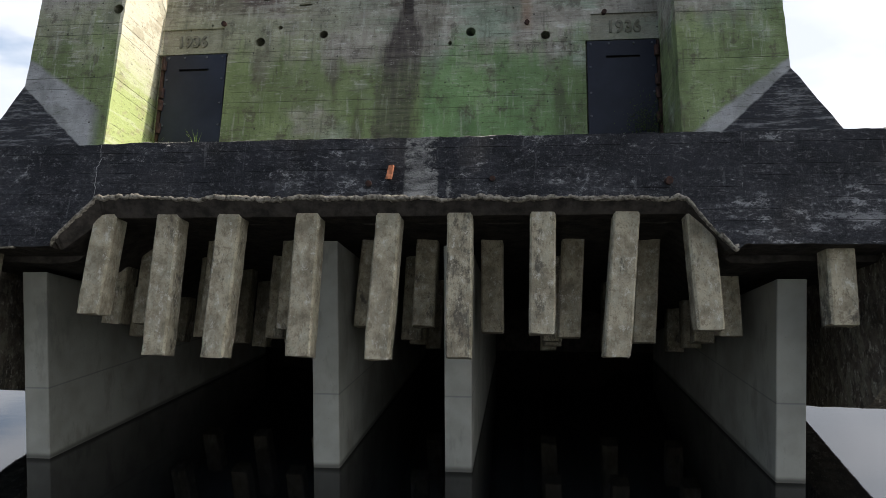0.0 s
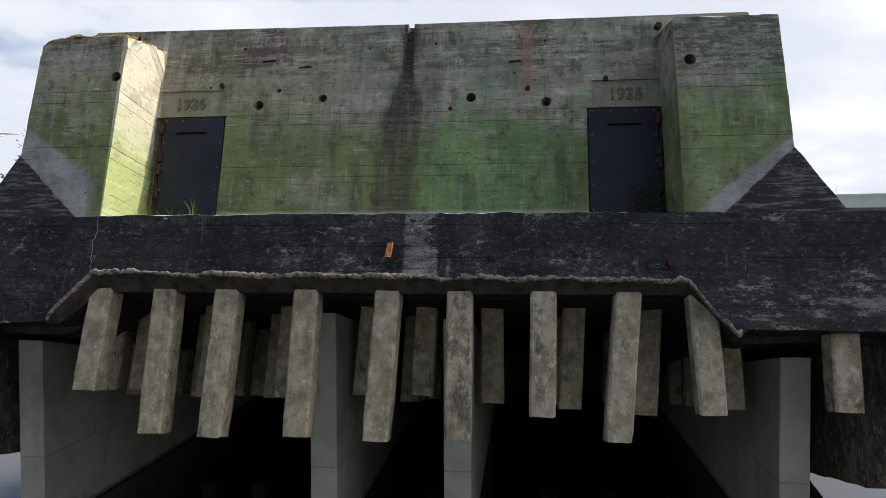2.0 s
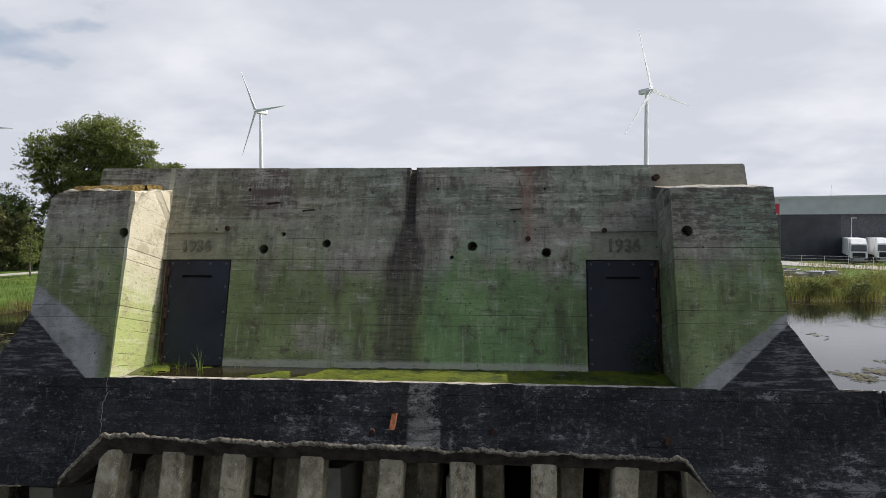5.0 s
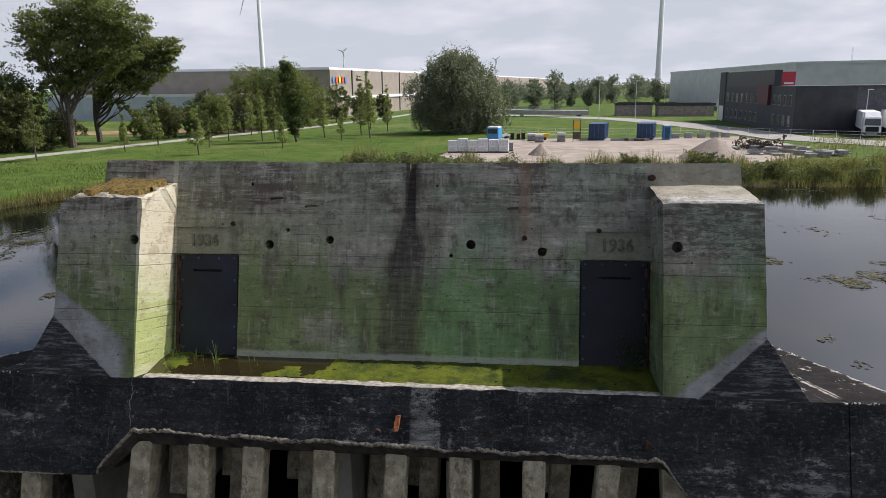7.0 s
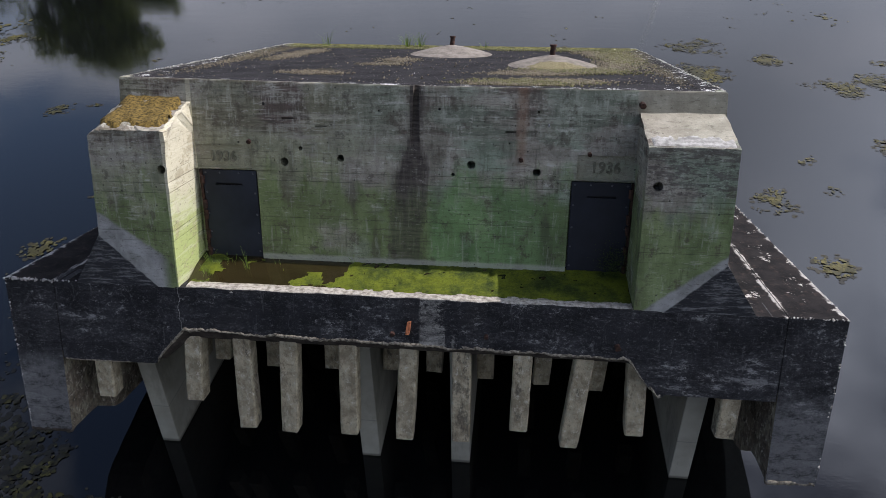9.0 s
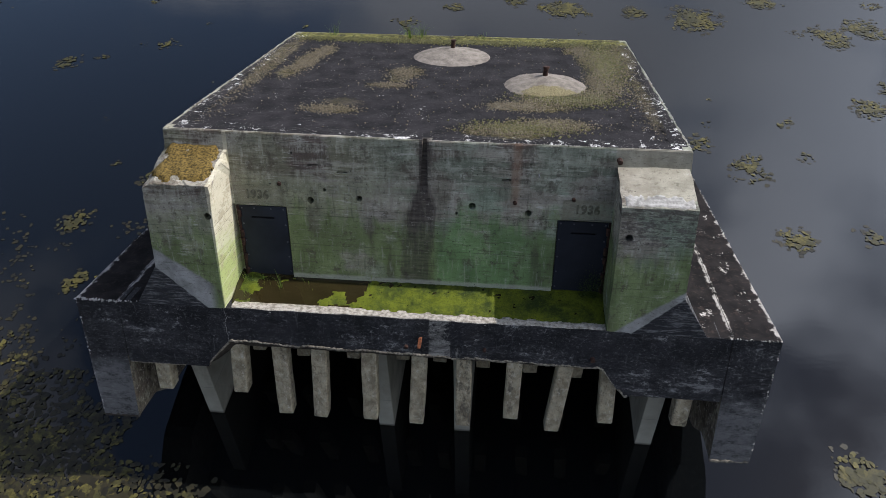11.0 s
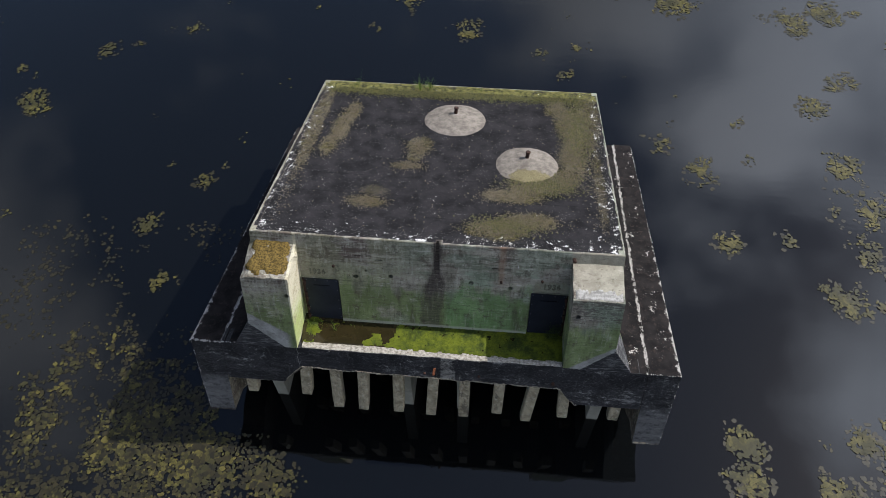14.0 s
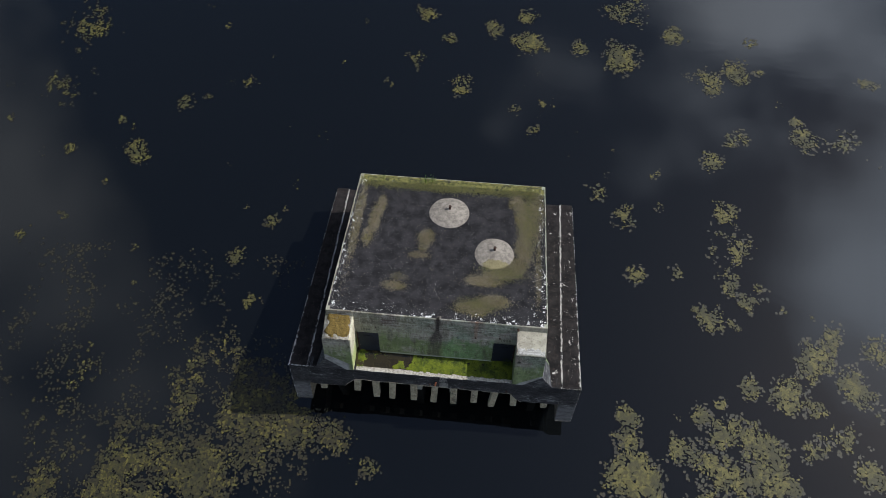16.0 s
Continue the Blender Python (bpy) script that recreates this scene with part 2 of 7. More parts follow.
    # the broad run mark under the middle groove
    wob = m.mul(m.math("SUBTRACT", m.noise(1.2, 6, s=(1, 1, 0.7)), 0.5), 0.16)
    mid_x = m.math("ADD", -0.14, m.mul(z, 0.085))
    off = m.math("ADD", m.math("SUBTRACT", x, mid_x), wob)
    half = m.math("ADD", 0.075, m.mul(m.step(m.math("ADD", z, m.mul(wob, 2.5)), 3.0, 2.0), 0.245))
    side = m.math("ADD", m.math("SUBTRACT", m.math("ABSOLUTE", off), half), m.mul(m.math("SUBTRACT", drip, 0.5), 0.55))
    run = m.math("ADD", m.mul(m.step(side, 0.07, -0.05), 0.70), m.mul(m.step(side, 0.24, -0.05), 0.28))
    run = m.mul(m.mul(run, m.math("ADD", 0.70, m.mul(m.step(z, 1.0, 2.6), 0.3))), m.step(y, 3.0, 2.0))
    run = m.mul(run, m.math("ADD", 0.72, m.mul(m.step(drip, 0.36, 0.56), 0.28)))
    # the groove's own slot is coloured dark as well
    groove = m.mul(m.step(m.math("ABSOLUTE", m.math("SUBTRACT", x, 0.09)), 0.125, 0.085), m.mul(m.step(z, 2.3, 2.7), m.step(y, 3.0, 2.0)))
    run = m.math("MAXIMUM", run, m.mul(groove, 0.93))
    col = m.mix(run, col, m.mix(m.step(lane2, 0.4, 0.62), (0.022, 0.018, 0.016), (0.056, 0.047, 0.040)))
    rust = m.math("ADD", m.step(m.math("ABSOLUTE", m.math("ADD", m.math("SUBTRACT", x, 2.12), wob)), 0.15, 0.03), 0.0)
    rust = m.mul(m.mul(rust, m.step(z, 2.1, 2.7)), 0.55)
    col = m.mix(rust, col, (0.15, 0.088, 0.055))
    # pale water line at the foot
    foot = m.mul(m.step(m.math("ADD", z, m.mul(mid, 0.1)), 0.42, 0.35), m.step(ax, 4.3, 4.2))
    col = m.mix(m.mul(foot, 0.6), col, (0.25, 0.25, 0.21))
    # the inner face of one pier, paled in colour to carry its sunlight
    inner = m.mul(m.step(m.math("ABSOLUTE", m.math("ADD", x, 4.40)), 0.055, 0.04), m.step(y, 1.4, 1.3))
    sunlit_cream = m.mix(m.step(m.math("ADD", z, m.mul(m.math("SUBTRACT", mid, 0.5), 1.6)), 0.9, 2.1), (0.27, 0.31, 0.115), (0.40, 0.37, 0.265))
    sunlit_cream = m.mix(m.mul(m.step(m.noise(1.8, 8, s=(1, 1.2, 1.6), off=(2, 5, 9), rough=0.7), 0.52, 0.60), 0.55), sunlit_cream, (0.22, 0.185, 0.115))
    sunlit_cream = m.mix(m.mul(m.step(lane, 0.52, 0.6), 0.4), sunlit_cream, (0.45, 0.43, 0.33))
    col = m.mix(m.mul(inner, 0.8), col, sunlit_cream)
    # the sunk fields over the doors, with a thin raised rim
    field = m.mul(m.mul(m.step(ax, 3.18, 3.2), m.step(ax, 4.28, 4.26)), m.mul(m.step(z, 2.09, 2.1), m.step(z, 2.585, 2.575)))
    field = m.mul(field, m.step(y, 1.6, 1.5))
    col = m.mix(m.mul(field, 0.55), col, m.mix(m.step(grain, 0.38, 0.62), (0.115, 0.112, 0.075), (0.22, 0.215, 0.155)))
    # paint fields on the piers: grey over the tarred foot
    jig = m.mul(m.math("SUBTRACT", m.noise(5, 6), 0.5), 0.09)
    zj = m.math("ADD", z, jig)
    onpier = m.mul(m.step(ax, 4.29, 4.31), m.step(y, 1.4, 1.3))
    front = m.mul(onpier, m.step(y, 0.35, 0.25))
    right = m.math("SUBTRACT", zj, m.mul(m.math("SUBTRACT", ax, 4.46), 0.80))
    left = m.math("SUBTRACT", zj, m.math("ADD", 0.78, m.mul(m.math("SUBTRACT", ax, 4.85), 0.67)))
    grey_r = m.mul(m.step(right, 0.05, -0.05), m.step(x, 0.0, 0.1))
    grey_l = m.mul(m.mul(m.step(left, 0.05, -0.06), m.step(ax, 4.5, 4.78)), m.step(x, 0.0, -0.1))
    soft_grey = m.mix(m.step(mid, 0.3, 0.7), (0.125, 0.124, 0.118), (0.235, 0.232, 0.222))
    col = m.mix(m.mul(front, m.mul(m.math("MAXIMUM", grey_r, grey_l), 0.92)), col, soft_grey)
    flaked = m.mul(m.mul(front, m.step(x, 4.0, 4.2)), m.mul(m.step(z, 2.05, 2.25), m.step(m.math("ADD", m.mul(lane2, 0.55), m.mul(grain, 0.45)), 0.47, 0.53)))
    col = m.mix(m.mul(flaked, 0.75), col, (0.050, 0.043, 0.038))
    bline = m.math("SUBTRACT", zj, m.mul(m.math("SUBTRACT", ax, 4.87), 0.95))
    tar = m.mix(m.step(m.math("ADD", lane2, m.mul(m.math("SUBTRACT", grain, 0.5), 0.5)), 0.47, 0.66), (0.016, 0.0165, 0.018), (0.115, 0.115, 0.112))
    col = m.mix(m.mul(onpier, m.step(bline, 0.025, -0.025)), col, tar)
    # the bare sloping top of one pier
    top = m.mul(m.step(m.math("SUBTRACT", z, m.mul(y, 0.28)), 2.995, 3.005), m.mul(m.step(x, 4.2, 4.25), m.step(y, 1.42, 1.40)))
    col = m.mix(m.mul(top, 0.85), col, m.mix(m.step(mid, 0.3, 0.7), (0.16, 0.148, 0.112), (0.24, 0.222, 0.172)))
    # joints between the boards, some of them running right through, pits and grit
    short = m.step(m.noise(1.0, 5, s=(0.8, 0.8, 5.2), off=(2, 2, 9), rough=0.7), 0.52, 0.60)
    line = m.mul(fin, m.math("MAXIMUM", m.mul(short, 0.6), m.step(joint, 0.68, 0.80)))
    col = m.mix(m.mul(line, 0.78), col, (0.026, 0.025, 0.019))
    col = m.mix(m.mul(m.step(grain, 0.55, 0.61), 0.5), col, (0.042, 0.036, 0.028))
    col = m.mix(m.mul(m.mul(m.step(grain, 0.43, 0.35), 0.38), m.math("SUBTRACT", 1.0, m.mul(low, 0.5))), col, (0.37, 0.36, 0.31))
    col = m.mix(m.mul(m.step(fine, 0.58, 0.66), 0.5), col, (0.045, 0.042, 0.034))
    pits = m.step(m.voro(4.2), 0.085, 0.05)
    col = m.mix(m.mul(pits, 0.75), col, (0.022, 0.02, 0.016))
    col = m.mix(1.0, col, (1.46, 1.46, 1.50), "MULTIPLY")
    h = m.math("ADD", m.mul(fine, 0.6), m.math("ADD", m.mul(mid, 0.7), m.math("ADD", m.mul(line, -1.3), m.math("ADD", m.mul(tone, 0.35), m.math("ADD", grain, m.mul(pits, -1.2))))))
    return m.done(col, 0.9, m.bump(h, 0.6, 0.022), spec=0.2)


def tarred_concrete():
    m = Mat("tarred_concrete")
    x, y, z = m.xyz()
    ax = m.math("ABSOLUTE", x)
    fin, tone, joint = boards(m, 0.165)
    fine = m.noise(70, 5, rough=0.8)
    lane = m.noise(1.0, 12, s=(1.2, 1.2, 5.0), rough=0.78)
    flake = m.noise(4.2, 13, s=(0.8, 0.8, 1.5), rough=0.84, off=(3, 1, 0))
    area = m.noise(0.65, 4, s=(1, 1, 1.6))
    grit = m.noise(17, 10, s=(0.7, 0.7, 1.1), off=(9, 3, 2), rough=0.85)
    ends = m.mul(m.step(x, -1.5, 4.5), 0.008)
    col = m.mix(m.step(m.noise(1.3, 7, rough=0.65), 0.3, 0.7), (0.0075, 0.0075, 0.0085), (0.022, 0.022, 0.0245))
    # thin places, worn in long scuffs along the boards
    thr = m.math("ADD", m.math("ADD", m.math("ADD", m.mul(lane, 0.40), m.math("ADD", m.mul(grit, 0.32), m.mul(flake, 0.28))), ends), m.mul(m.math("SUBTRACT", area, 0.5), 0.26))
    thr = m.math("ADD", thr, m.mul(m.math("SUBTRACT", tone, 0.5), 0.07))
    col = m.mix(m.mul(m.step(thr, 0.45, 0.58), 0.7), col, (0.050, 0.050, 0.052))
    col = m.mix(m.mul(m.step(thr, 0.55, 0.59), 0.7), col, (0.20, 0.198, 0.194))
    col = m.mix(m.mul(m.step(m.math("ADD", m.math("ADD", flake, ends), m.mul(m.math("SUBTRACT", area, 0.5), 0.3)), 0.59, 0.62), 0.7), col, (0.26, 0.257, 0.25))
    col = m.mix(m.mul(m.step(grit, 0.555, 0.60), 0.45), col, (0.17, 0.168, 0.165))
    col = m.mix(m.mul(m.step(grit, 0.45, 0.39), 0.5), col, (0.006, 0.006, 0.008))
    drip = m.noise(2.6, 8, s=(5.0, 5.0, 0.5), off=(2, 6, 4), rough=0.75)
    col = m.mix(m.mul(m.step(drip, 0.59, 0.66), 0.35), col, (0.13, 0.13, 0.13))
    scratch = m.step(m.noise(4.0, 6, s=(3.5, 1, 0.8), off=(8, 2, 5), rough=0.8), 0.685, 0.70)
    col = m.mix(m.mul(scratch, 0.85), col, (0.42, 0.41, 0.38))
    # a pale crack running down the beam
    crack = m.step(m.math("ABSOLUTE", m.math("ADD", m.math("ADD", x, 4.45), m.mul(m.math("SUBTRACT", m.noise(3, 6), 0.5), 0.25))), 0.006, 0.002)
    col = m.mix(m.mul(crack, 0.8), col, (0.33, 0.32, 0.30))
    # bare repair in the middle of the beam, its edges set back board by board
    jig = m.mul(m.math("SUBTRACT", m.noise(4, 8, rough=0.7), 0.5), 0.5)
    edge0 = m.math("ADD", 0.34, m.mul(jig, 0.25))
    edge1 = m.math("ADD", m.math("ADD", 0.80, m.mul(tone, 0.40)), m.mul(jig, 0.25))
    patch = m.mul(m.step(m.math("SUBTRACT", x, edge0), -0.02, 0.03), m.step(m.math("SUBTRACT", x, edge1), 0.03, -0.02))
    split = m.step(m.math("ABSOLUTE", m.math("SUBTRACT", x, 0.90)), 0.05, 0.08)
    patch = m.mul(m.mul(patch, split), m.step(m.math("ADD", m.math("ADD", m.mul(grit, 0.5), m.mul(flake, 0.5)), m.math("ADD", m.mul(m.step(x, 0.85, 0.6), 0.05), m.mul(m.math("SUBTRACT", tone, 0.5), 0.10))), 0.46, 0.53))
    patch = m.mul(patch, m.step(y, 0.5, 0.3))
    col = m.mix(m.mul(patch, 0.9), col, m.mix(m.step(m.math("ADD", m.mul(fine, 0.5), m.mul(lane, 0.5)), 0.43, 0.58), (0.075, 0.073, 0.067), (0.33, 0.32, 0.29)))
    # the tar ends low on the side walls
    foot = m.mul(m.step(m.math("ADD", z, m.mul(jig, 1.5)), -1.35, -2.1), m.step(ax, 6.9, 7.0))
    col = m.mix(m.mul(foot, m.mul(m.step(flake, 0.34, 0.56), 0.8)), col, (0.15, 0.15, 0.148))
    short = m.step(m.noise(1.0, 5, s=(0.7, 0.7, 5.2), off=(2, 2, 9), rough=0.7), 0.46, 0.58)
    line = m.mul(fin, m.math("MAXIMUM", m.mul(short, 0.75), m.step(joint, 0.6, 0.75)))
    col = m.mix(m.mul(line, 0.85), col, (0.003, 0.003, 0.004))
    col = m.mix(m.mul(m.step(fine, 0.56, 0.64), 0.5), col, (0.105, 0.105, 0.105))
    h = m.math("ADD", m.mul(fine, 0.6), m.math("ADD", m.mul(flake, 0.9), m.math("ADD", m.mul(line, -1.2), m.mul(grit, 0.6))))
    return m.done(col, 0.82, m.bump(h, 0.75, 0.025), spec=0.16)


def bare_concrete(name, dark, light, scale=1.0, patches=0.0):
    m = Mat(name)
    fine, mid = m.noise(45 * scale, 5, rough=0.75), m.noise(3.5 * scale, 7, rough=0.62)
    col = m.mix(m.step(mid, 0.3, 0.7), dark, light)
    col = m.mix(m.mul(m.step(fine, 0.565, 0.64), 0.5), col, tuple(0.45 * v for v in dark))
    if patches:
        own = m.mul(m.random(), 0.10)
        fleck = m.noise(9.0, 12, s=(1, 1, 0.7), off=(1, 4, 7), rough=0.84)
        film = m.noise(3.4, 12, s=(1.2, 1.2, 0.8), off=(4, 9, 2), rough=0.8)
        soot = m.noise(1.6, 10, s=(1.8, 1.8, 0.8), off=(2, 1, 5), rough=0.74)
        col = m.mix(m.mul(m.step(film, 0.50, 0.56), 0.5), col, (0.29, 0.275, 0.20))
        col = m.mix(m.mul(m.step(fleck, 0.535, 0.565), 0.6), col, (0.135, 0.108, 0.07))
        col = m.mix(m.mul(m.step(fleck, 0.45, 0.41), 0.7), col, (0.50, 0.465, 0.38))
        col = m.mix(m.mul(m.step(m.math("ADD", soot, own), 0.60, 0.68), m.mul(m.step(fleck, 0.40, 0.52), patches)), col, (0.040, 0.037, 0.032))
        pit = m.step(m.voro(22), 0.16, 0.08)
        col = m.mix(m.mul(pit, m.mul(m.step(mid, 0.4, 0.6), 0.7)), col, (0.07, 0.058, 0.04))
    h = m.math("ADD", m.mul(fine, 0.6), mid)
    return m.done(col, 0.9, m.bump(h, 0.5, 0.015), spec=0.25)


def smooth_concrete():
    m = Mat("new_smooth_concrete")
    x, y, z = m.xyz()
    mid, fine = m.noise(1.1, 5), m.noise(30, 3)
    col = m.mix(m.step(mid, 0.3, 0.7), (0.225, 0.220, 0.180), (0.325, 0.317, 0.262))
    joint = m.step(m.math("ABSOLUTE", m.math("SUBTRACT", z, 1.19)), 0.02, 0.004)
    col = m.mix(m.mul(joint, 0.6), col, (0.14, 0.14, 0.13))
    wet = m.step(m.math("ADD", z, m.mul(mid, 0.06)), 0.14, 0.06)
    col = m.mix(wet, col, (0.10, 0.095, 0.075))
    col = m.mix(m.mul(m.step(m.noise(2.4, 8, s=(1, 1, 0.4), off=(3, 3, 1), rough=0.7), 0.52, 0.64), 0.35), col, (0.13, 0.125, 0.10))
    pock = m.step(m.voro(9), 0.10, 0.05)
    col = m.mix(m.mul(pock, 0.5), col, (0.16, 0.16, 0.15))
    return m.done(col, 0.7, m.bump(m.math("ADD", m.mul(fine, 0.3), m.mul(joint, -1.0)), 0.3, 0.008), spec=0.35)


def ellipse(m, x, y, cx, cy, rx, ry):
    a = m.math("DIVIDE", m.math("SUBTRACT", x, cx), rx)
    b = m.math("DIVIDE", m.math("SUBTRACT", y, cy), ry)
    return m.math("SQRT", m.math("ADD", m.mul(a, a), m.mul(b, b)))


def roof_bitumen():
    m = Mat("weathered_roof_bitumen")
    x, y, z = m.xyz()
    fine, mid = m.noise(30, 5, rough=0.75), m.noise(1.6, 6)
    col = m.mix(m.step(mid, 0.3, 0.7), (0.010, 0.0095, 0.0105), (0.026, 0.0245, 0.026))
    col = m.mix(m.mul(m.step(m.noise(6.0, 10, off=(3, 7, 0), rough=0.8), 0.54, 0.62), 0.35), col, (0.055, 0.051, 0.051))
    col = m.mix(m.mul(m.step(m.noise(14.0, 8, off=(9, 7, 0), rough=0.8), 0.56, 0.62), 0.5), col, (0.006, 0.006, 0.007))
    gj = m.math("ADD", m.mul(m.math("SUBTRACT", m.noise(1.7, 8, rough=0.72), 0.5), 1.6), m.mul(m.math("SUBTRACT", m.noise(9, 12, rough=0.9), 0.5), 4.2))

    def blot(cx, cy, rx, ry, k=1.0):
        d = m.math("ADD", ellipse(m, x, y, cx, cy, rx, ry), gj)
        return m.mul(m.step(d, 1.03, 0.95), k)

    fields = [blot(3.95, 10.1, 0.42, 0.7), blot(4.3, 9.2, 0.42, 1.0), blot(4.55, 7.7, 0.42, 1.3), blot(4.45, 6.3, 0.45, 1.1), blot(4.0, 5.2, 0.6, 0.65), blot(3.2, 4.75, 0.9, 0.55), blot(2.3, 4.05, 0.95, 0.36),
              blot(2.9, 2.75, 0.85, 0.42), blot(1.9, 2.25, 0.85, 0.5), blot(-4.0, 9.0, 0.28, 0.8), blot(-4.2, 7.9, 0.32, 1.0), blot(-4.45, 6.7, 0.3, 0.7), blot(-1.1, 6.9, 0.42, 0.5, 0.8), blot(-1.15, 6.2, 0.28, 0.45, 0.8), blot(-1.4, 5.5, 0.5, 0.25, 0.6),
              blot(-2.45, 3.3, 0.6, 0.3, 0.9), blot(-2.3, 3.9, 0.5, 0.3, 0.35), blot(5.15, 9.4, 0.4, 2.4, 0.7), blot(-5.2, 8.0, 0.26, 3.2, 0.75), blot(5.3, 5.0, 0.18, 2.2, 0.5)]
    moss = fields[0]
    for f in fields[1:]:
        moss = m.math("MAXIMUM", moss, f)
    moss = m.mul(moss, m.step(m.noise(7.5, 9, off=(7, 2, 0), rough=0.85), 0.42, 0.50))
    back = m.step(m.math("ADD", y, m.mul(gj, 0.45)), 10.55, 10.85)
    green = m.mix(m.step(m.noise(24, 6, off=(2, 8, 0), rough=0.85), 0.38, 0.62), (0.024, 0.023, 0.009), (0.135, 0.115, 0.048))
    gravel = m.mix(m.step(m.noise(38, 6, off=(5, 5, 0), rough=0.85), 0.42, 0.6), (0.030, 0.027, 0.019), (0.22, 0.19, 0.13))
    col = m.mix(moss, col, m.mix(m.step(m.noise(2.3, 5), 0.42, 0.6), gravel, green))
    col = m.mix(m.mul(back, m.step(m.noise(2.4, 7, off=(5, 1, 0), rough=0.7), 0.36, 0.48)), col, m.mix(m.step(m.noise(6, 7, rough=0.75), 0.38, 0.62), (0.035, 0.038, 0.014), (0.16, 0.15, 0.05)))
    seam = m.step(m.math("ABSOLUTE", m.math("SUBTRACT", m.math("FRACT", m.math("ADD", m.mul(y, 0.5), m.mul(mid, 0.08))), 0.5)), 0.02, 0.0)
    col = m.mix(m.mul(m.mul(seam, 0.7), m.step(m.noise(5.5, 8, rough=0.8), 0.55, 0.66)), col, (0.30, 0.29, 0.27))
    speck = m.mul(m.step(m.noise(11, 8, rough=0.85), 0.60, 0.64), m.step(m.noise(1.4, 6, off=(2, 3, 0), rough=0.7), 0.50, 0.62))
    col = m.mix(speck, col, (0.42, 0.41, 0.38))
    rim = m.math("MAXIMUM", m.step(m.math("ABSOLUTE", x), 4.6, 5.6), m.step(y, 2.4, 1.5))
    drop = m.step(m.math("ADD", m.noise(3.6, 10, off=(4, 4, 0), rough=0.82), m.mul(rim, 0.075)), 0.645, 0.66)
    thin = m.step(m.math("ADD", m.noise(15, 8, s=(1, 0.6, 1), off=(1, 9, 0), rough=0.85), m.mul(rim, 0.04)), 0.635, 0.655)
    col = m.mix(m.mul(thin, 0.8), col, (0.40, 0.38, 0.35))
    seam2 = m.step(m.math("ABSOLUTE", m.math("SUBTRACT", m.math("FRACT", m.math("ADD", m.mul(y, 0.93), m.mul(mid, 0.10))), 0.5)), 0.018, 0.006)
    col = m.mix(m.mul(seam2, m.mul(m.step(m.noise(1.1, 5, off=(6, 2, 0)), 0.45, 0.6), 0.8)), col, (0.006, 0.006, 0.007))
    col = m.mix(drop, col, (0.62, 0.62, 0.60))
    h = m.math("ADD", fine, m.mul(m.math("MAXIMUM", moss, back), 1.5))
    return m.done(col, 0.92, m.bump(h, 0.6, 0.02), spec=0.1)


def deck_bitumen():
    m = Mat("flaking_deck_bitumen")
    x, y, z = m.xyz()
    fine, mid = m.noise(26, 5, rough=0.75), m.noise(1.8, 6)
    col = m.mix(m.step(mid, 0.3, 0.7), (0.0075, 0.007, 0.0075), (0.021, 0.0185, 0.018))
    col = m.mix(m.mul(m.step(m.noise(5.5, 9, off=(4, 4, 0), rough=0.8), 0.54, 0.6), 0.5), col, (0.055, 0.040, 0.034))
    ax = m.math("ABSOLUTE", x)
    rip = m.mul(m.math("SUBTRACT", m.noise(2.6, 7, rough=0.7), 0.5), 0.5)
    edge = m.mul(m.step(m.math("ADD", ax, m.mul(rip, 1.6)), 8.0, 8.06), m.step(m.noise(4.2, 9, off=(7, 2, 0), rough=0.8), 0.28, 0.36))
    edge2 = m.mul(m.step(m.math("ABSOLUTE", m.math("ADD", m.math("SUBTRACT", ax, 7.03), m.mul(rip, 0.6))), 0.06, 0.02), m.step(m.noise(2.2, 8, off=(5, 2, 0), rough=0.75), 0.42, 0.5))
    flake = m.mul(m.step(m.noise(1.9, 9, s=(1, 0.8, 1), rough=0.82), 0.605, 0.62), m.step(x, -2.0, 2.0))
    worn = m.math("MAXIMUM", m.math("MAXIMUM", m.mul(edge, 0.85), m.mul(edge2, 0.8)), flake)
    col = m.mix(worn, col, m.mix(fine, (0.28, 0.25, 0.22), (0.58, 0.56, 0.53)))
    return m.done(col, 0.92, m.bump(m.math("ADD", fine, worn), 0.5, 0.015), spec=0.08)


def plain(name, dark, light, rough=0.6, metal=0.0, scale=6.0, spec=0.4, bump=0.0, vary=0.0):
    m = Mat(name)
    n = m.noise(scale, 5)
    col = m.mix(m.step(n, 0.3, 0.7), dark, light)
    if vary:
        col = m.mix(m.mul(m.random(), vary), col, tuple(0.5 * v for v in dark))
    return m.done(col, rough, m.bump(n, bump, 0.02) if bump else None, metal, spec)


def leaf_mat(name, dark, light, through_light=0.45):
    m = Mat(name)
    col = m.mix(m.island(), dark, light)
    col = m.mix(m.mul(m.noise(0.5, 3), 0.4), col, tuple(0.6 * v for v in dark))
    mat = m.done(col, 0.6, spec=0.3)
    if through_light:
        tr, mx = m.node("ShaderNodeBsdfTranslucent"), m.node("ShaderNodeMixShader")
        m.put(tr.inputs["Color"], m.mix(0.35, col, (0.20, 0.26, 0.03)))
        mx.inputs[0].default_value = through_light
        m.put(mx.inputs[1], m.b.outputs[0])
        m.put(mx.inputs[2], tr.outputs[0])
        m.put(m.nt.nodes["Material Output"].inputs["Surface"], mx.outputs[0])
    return mat


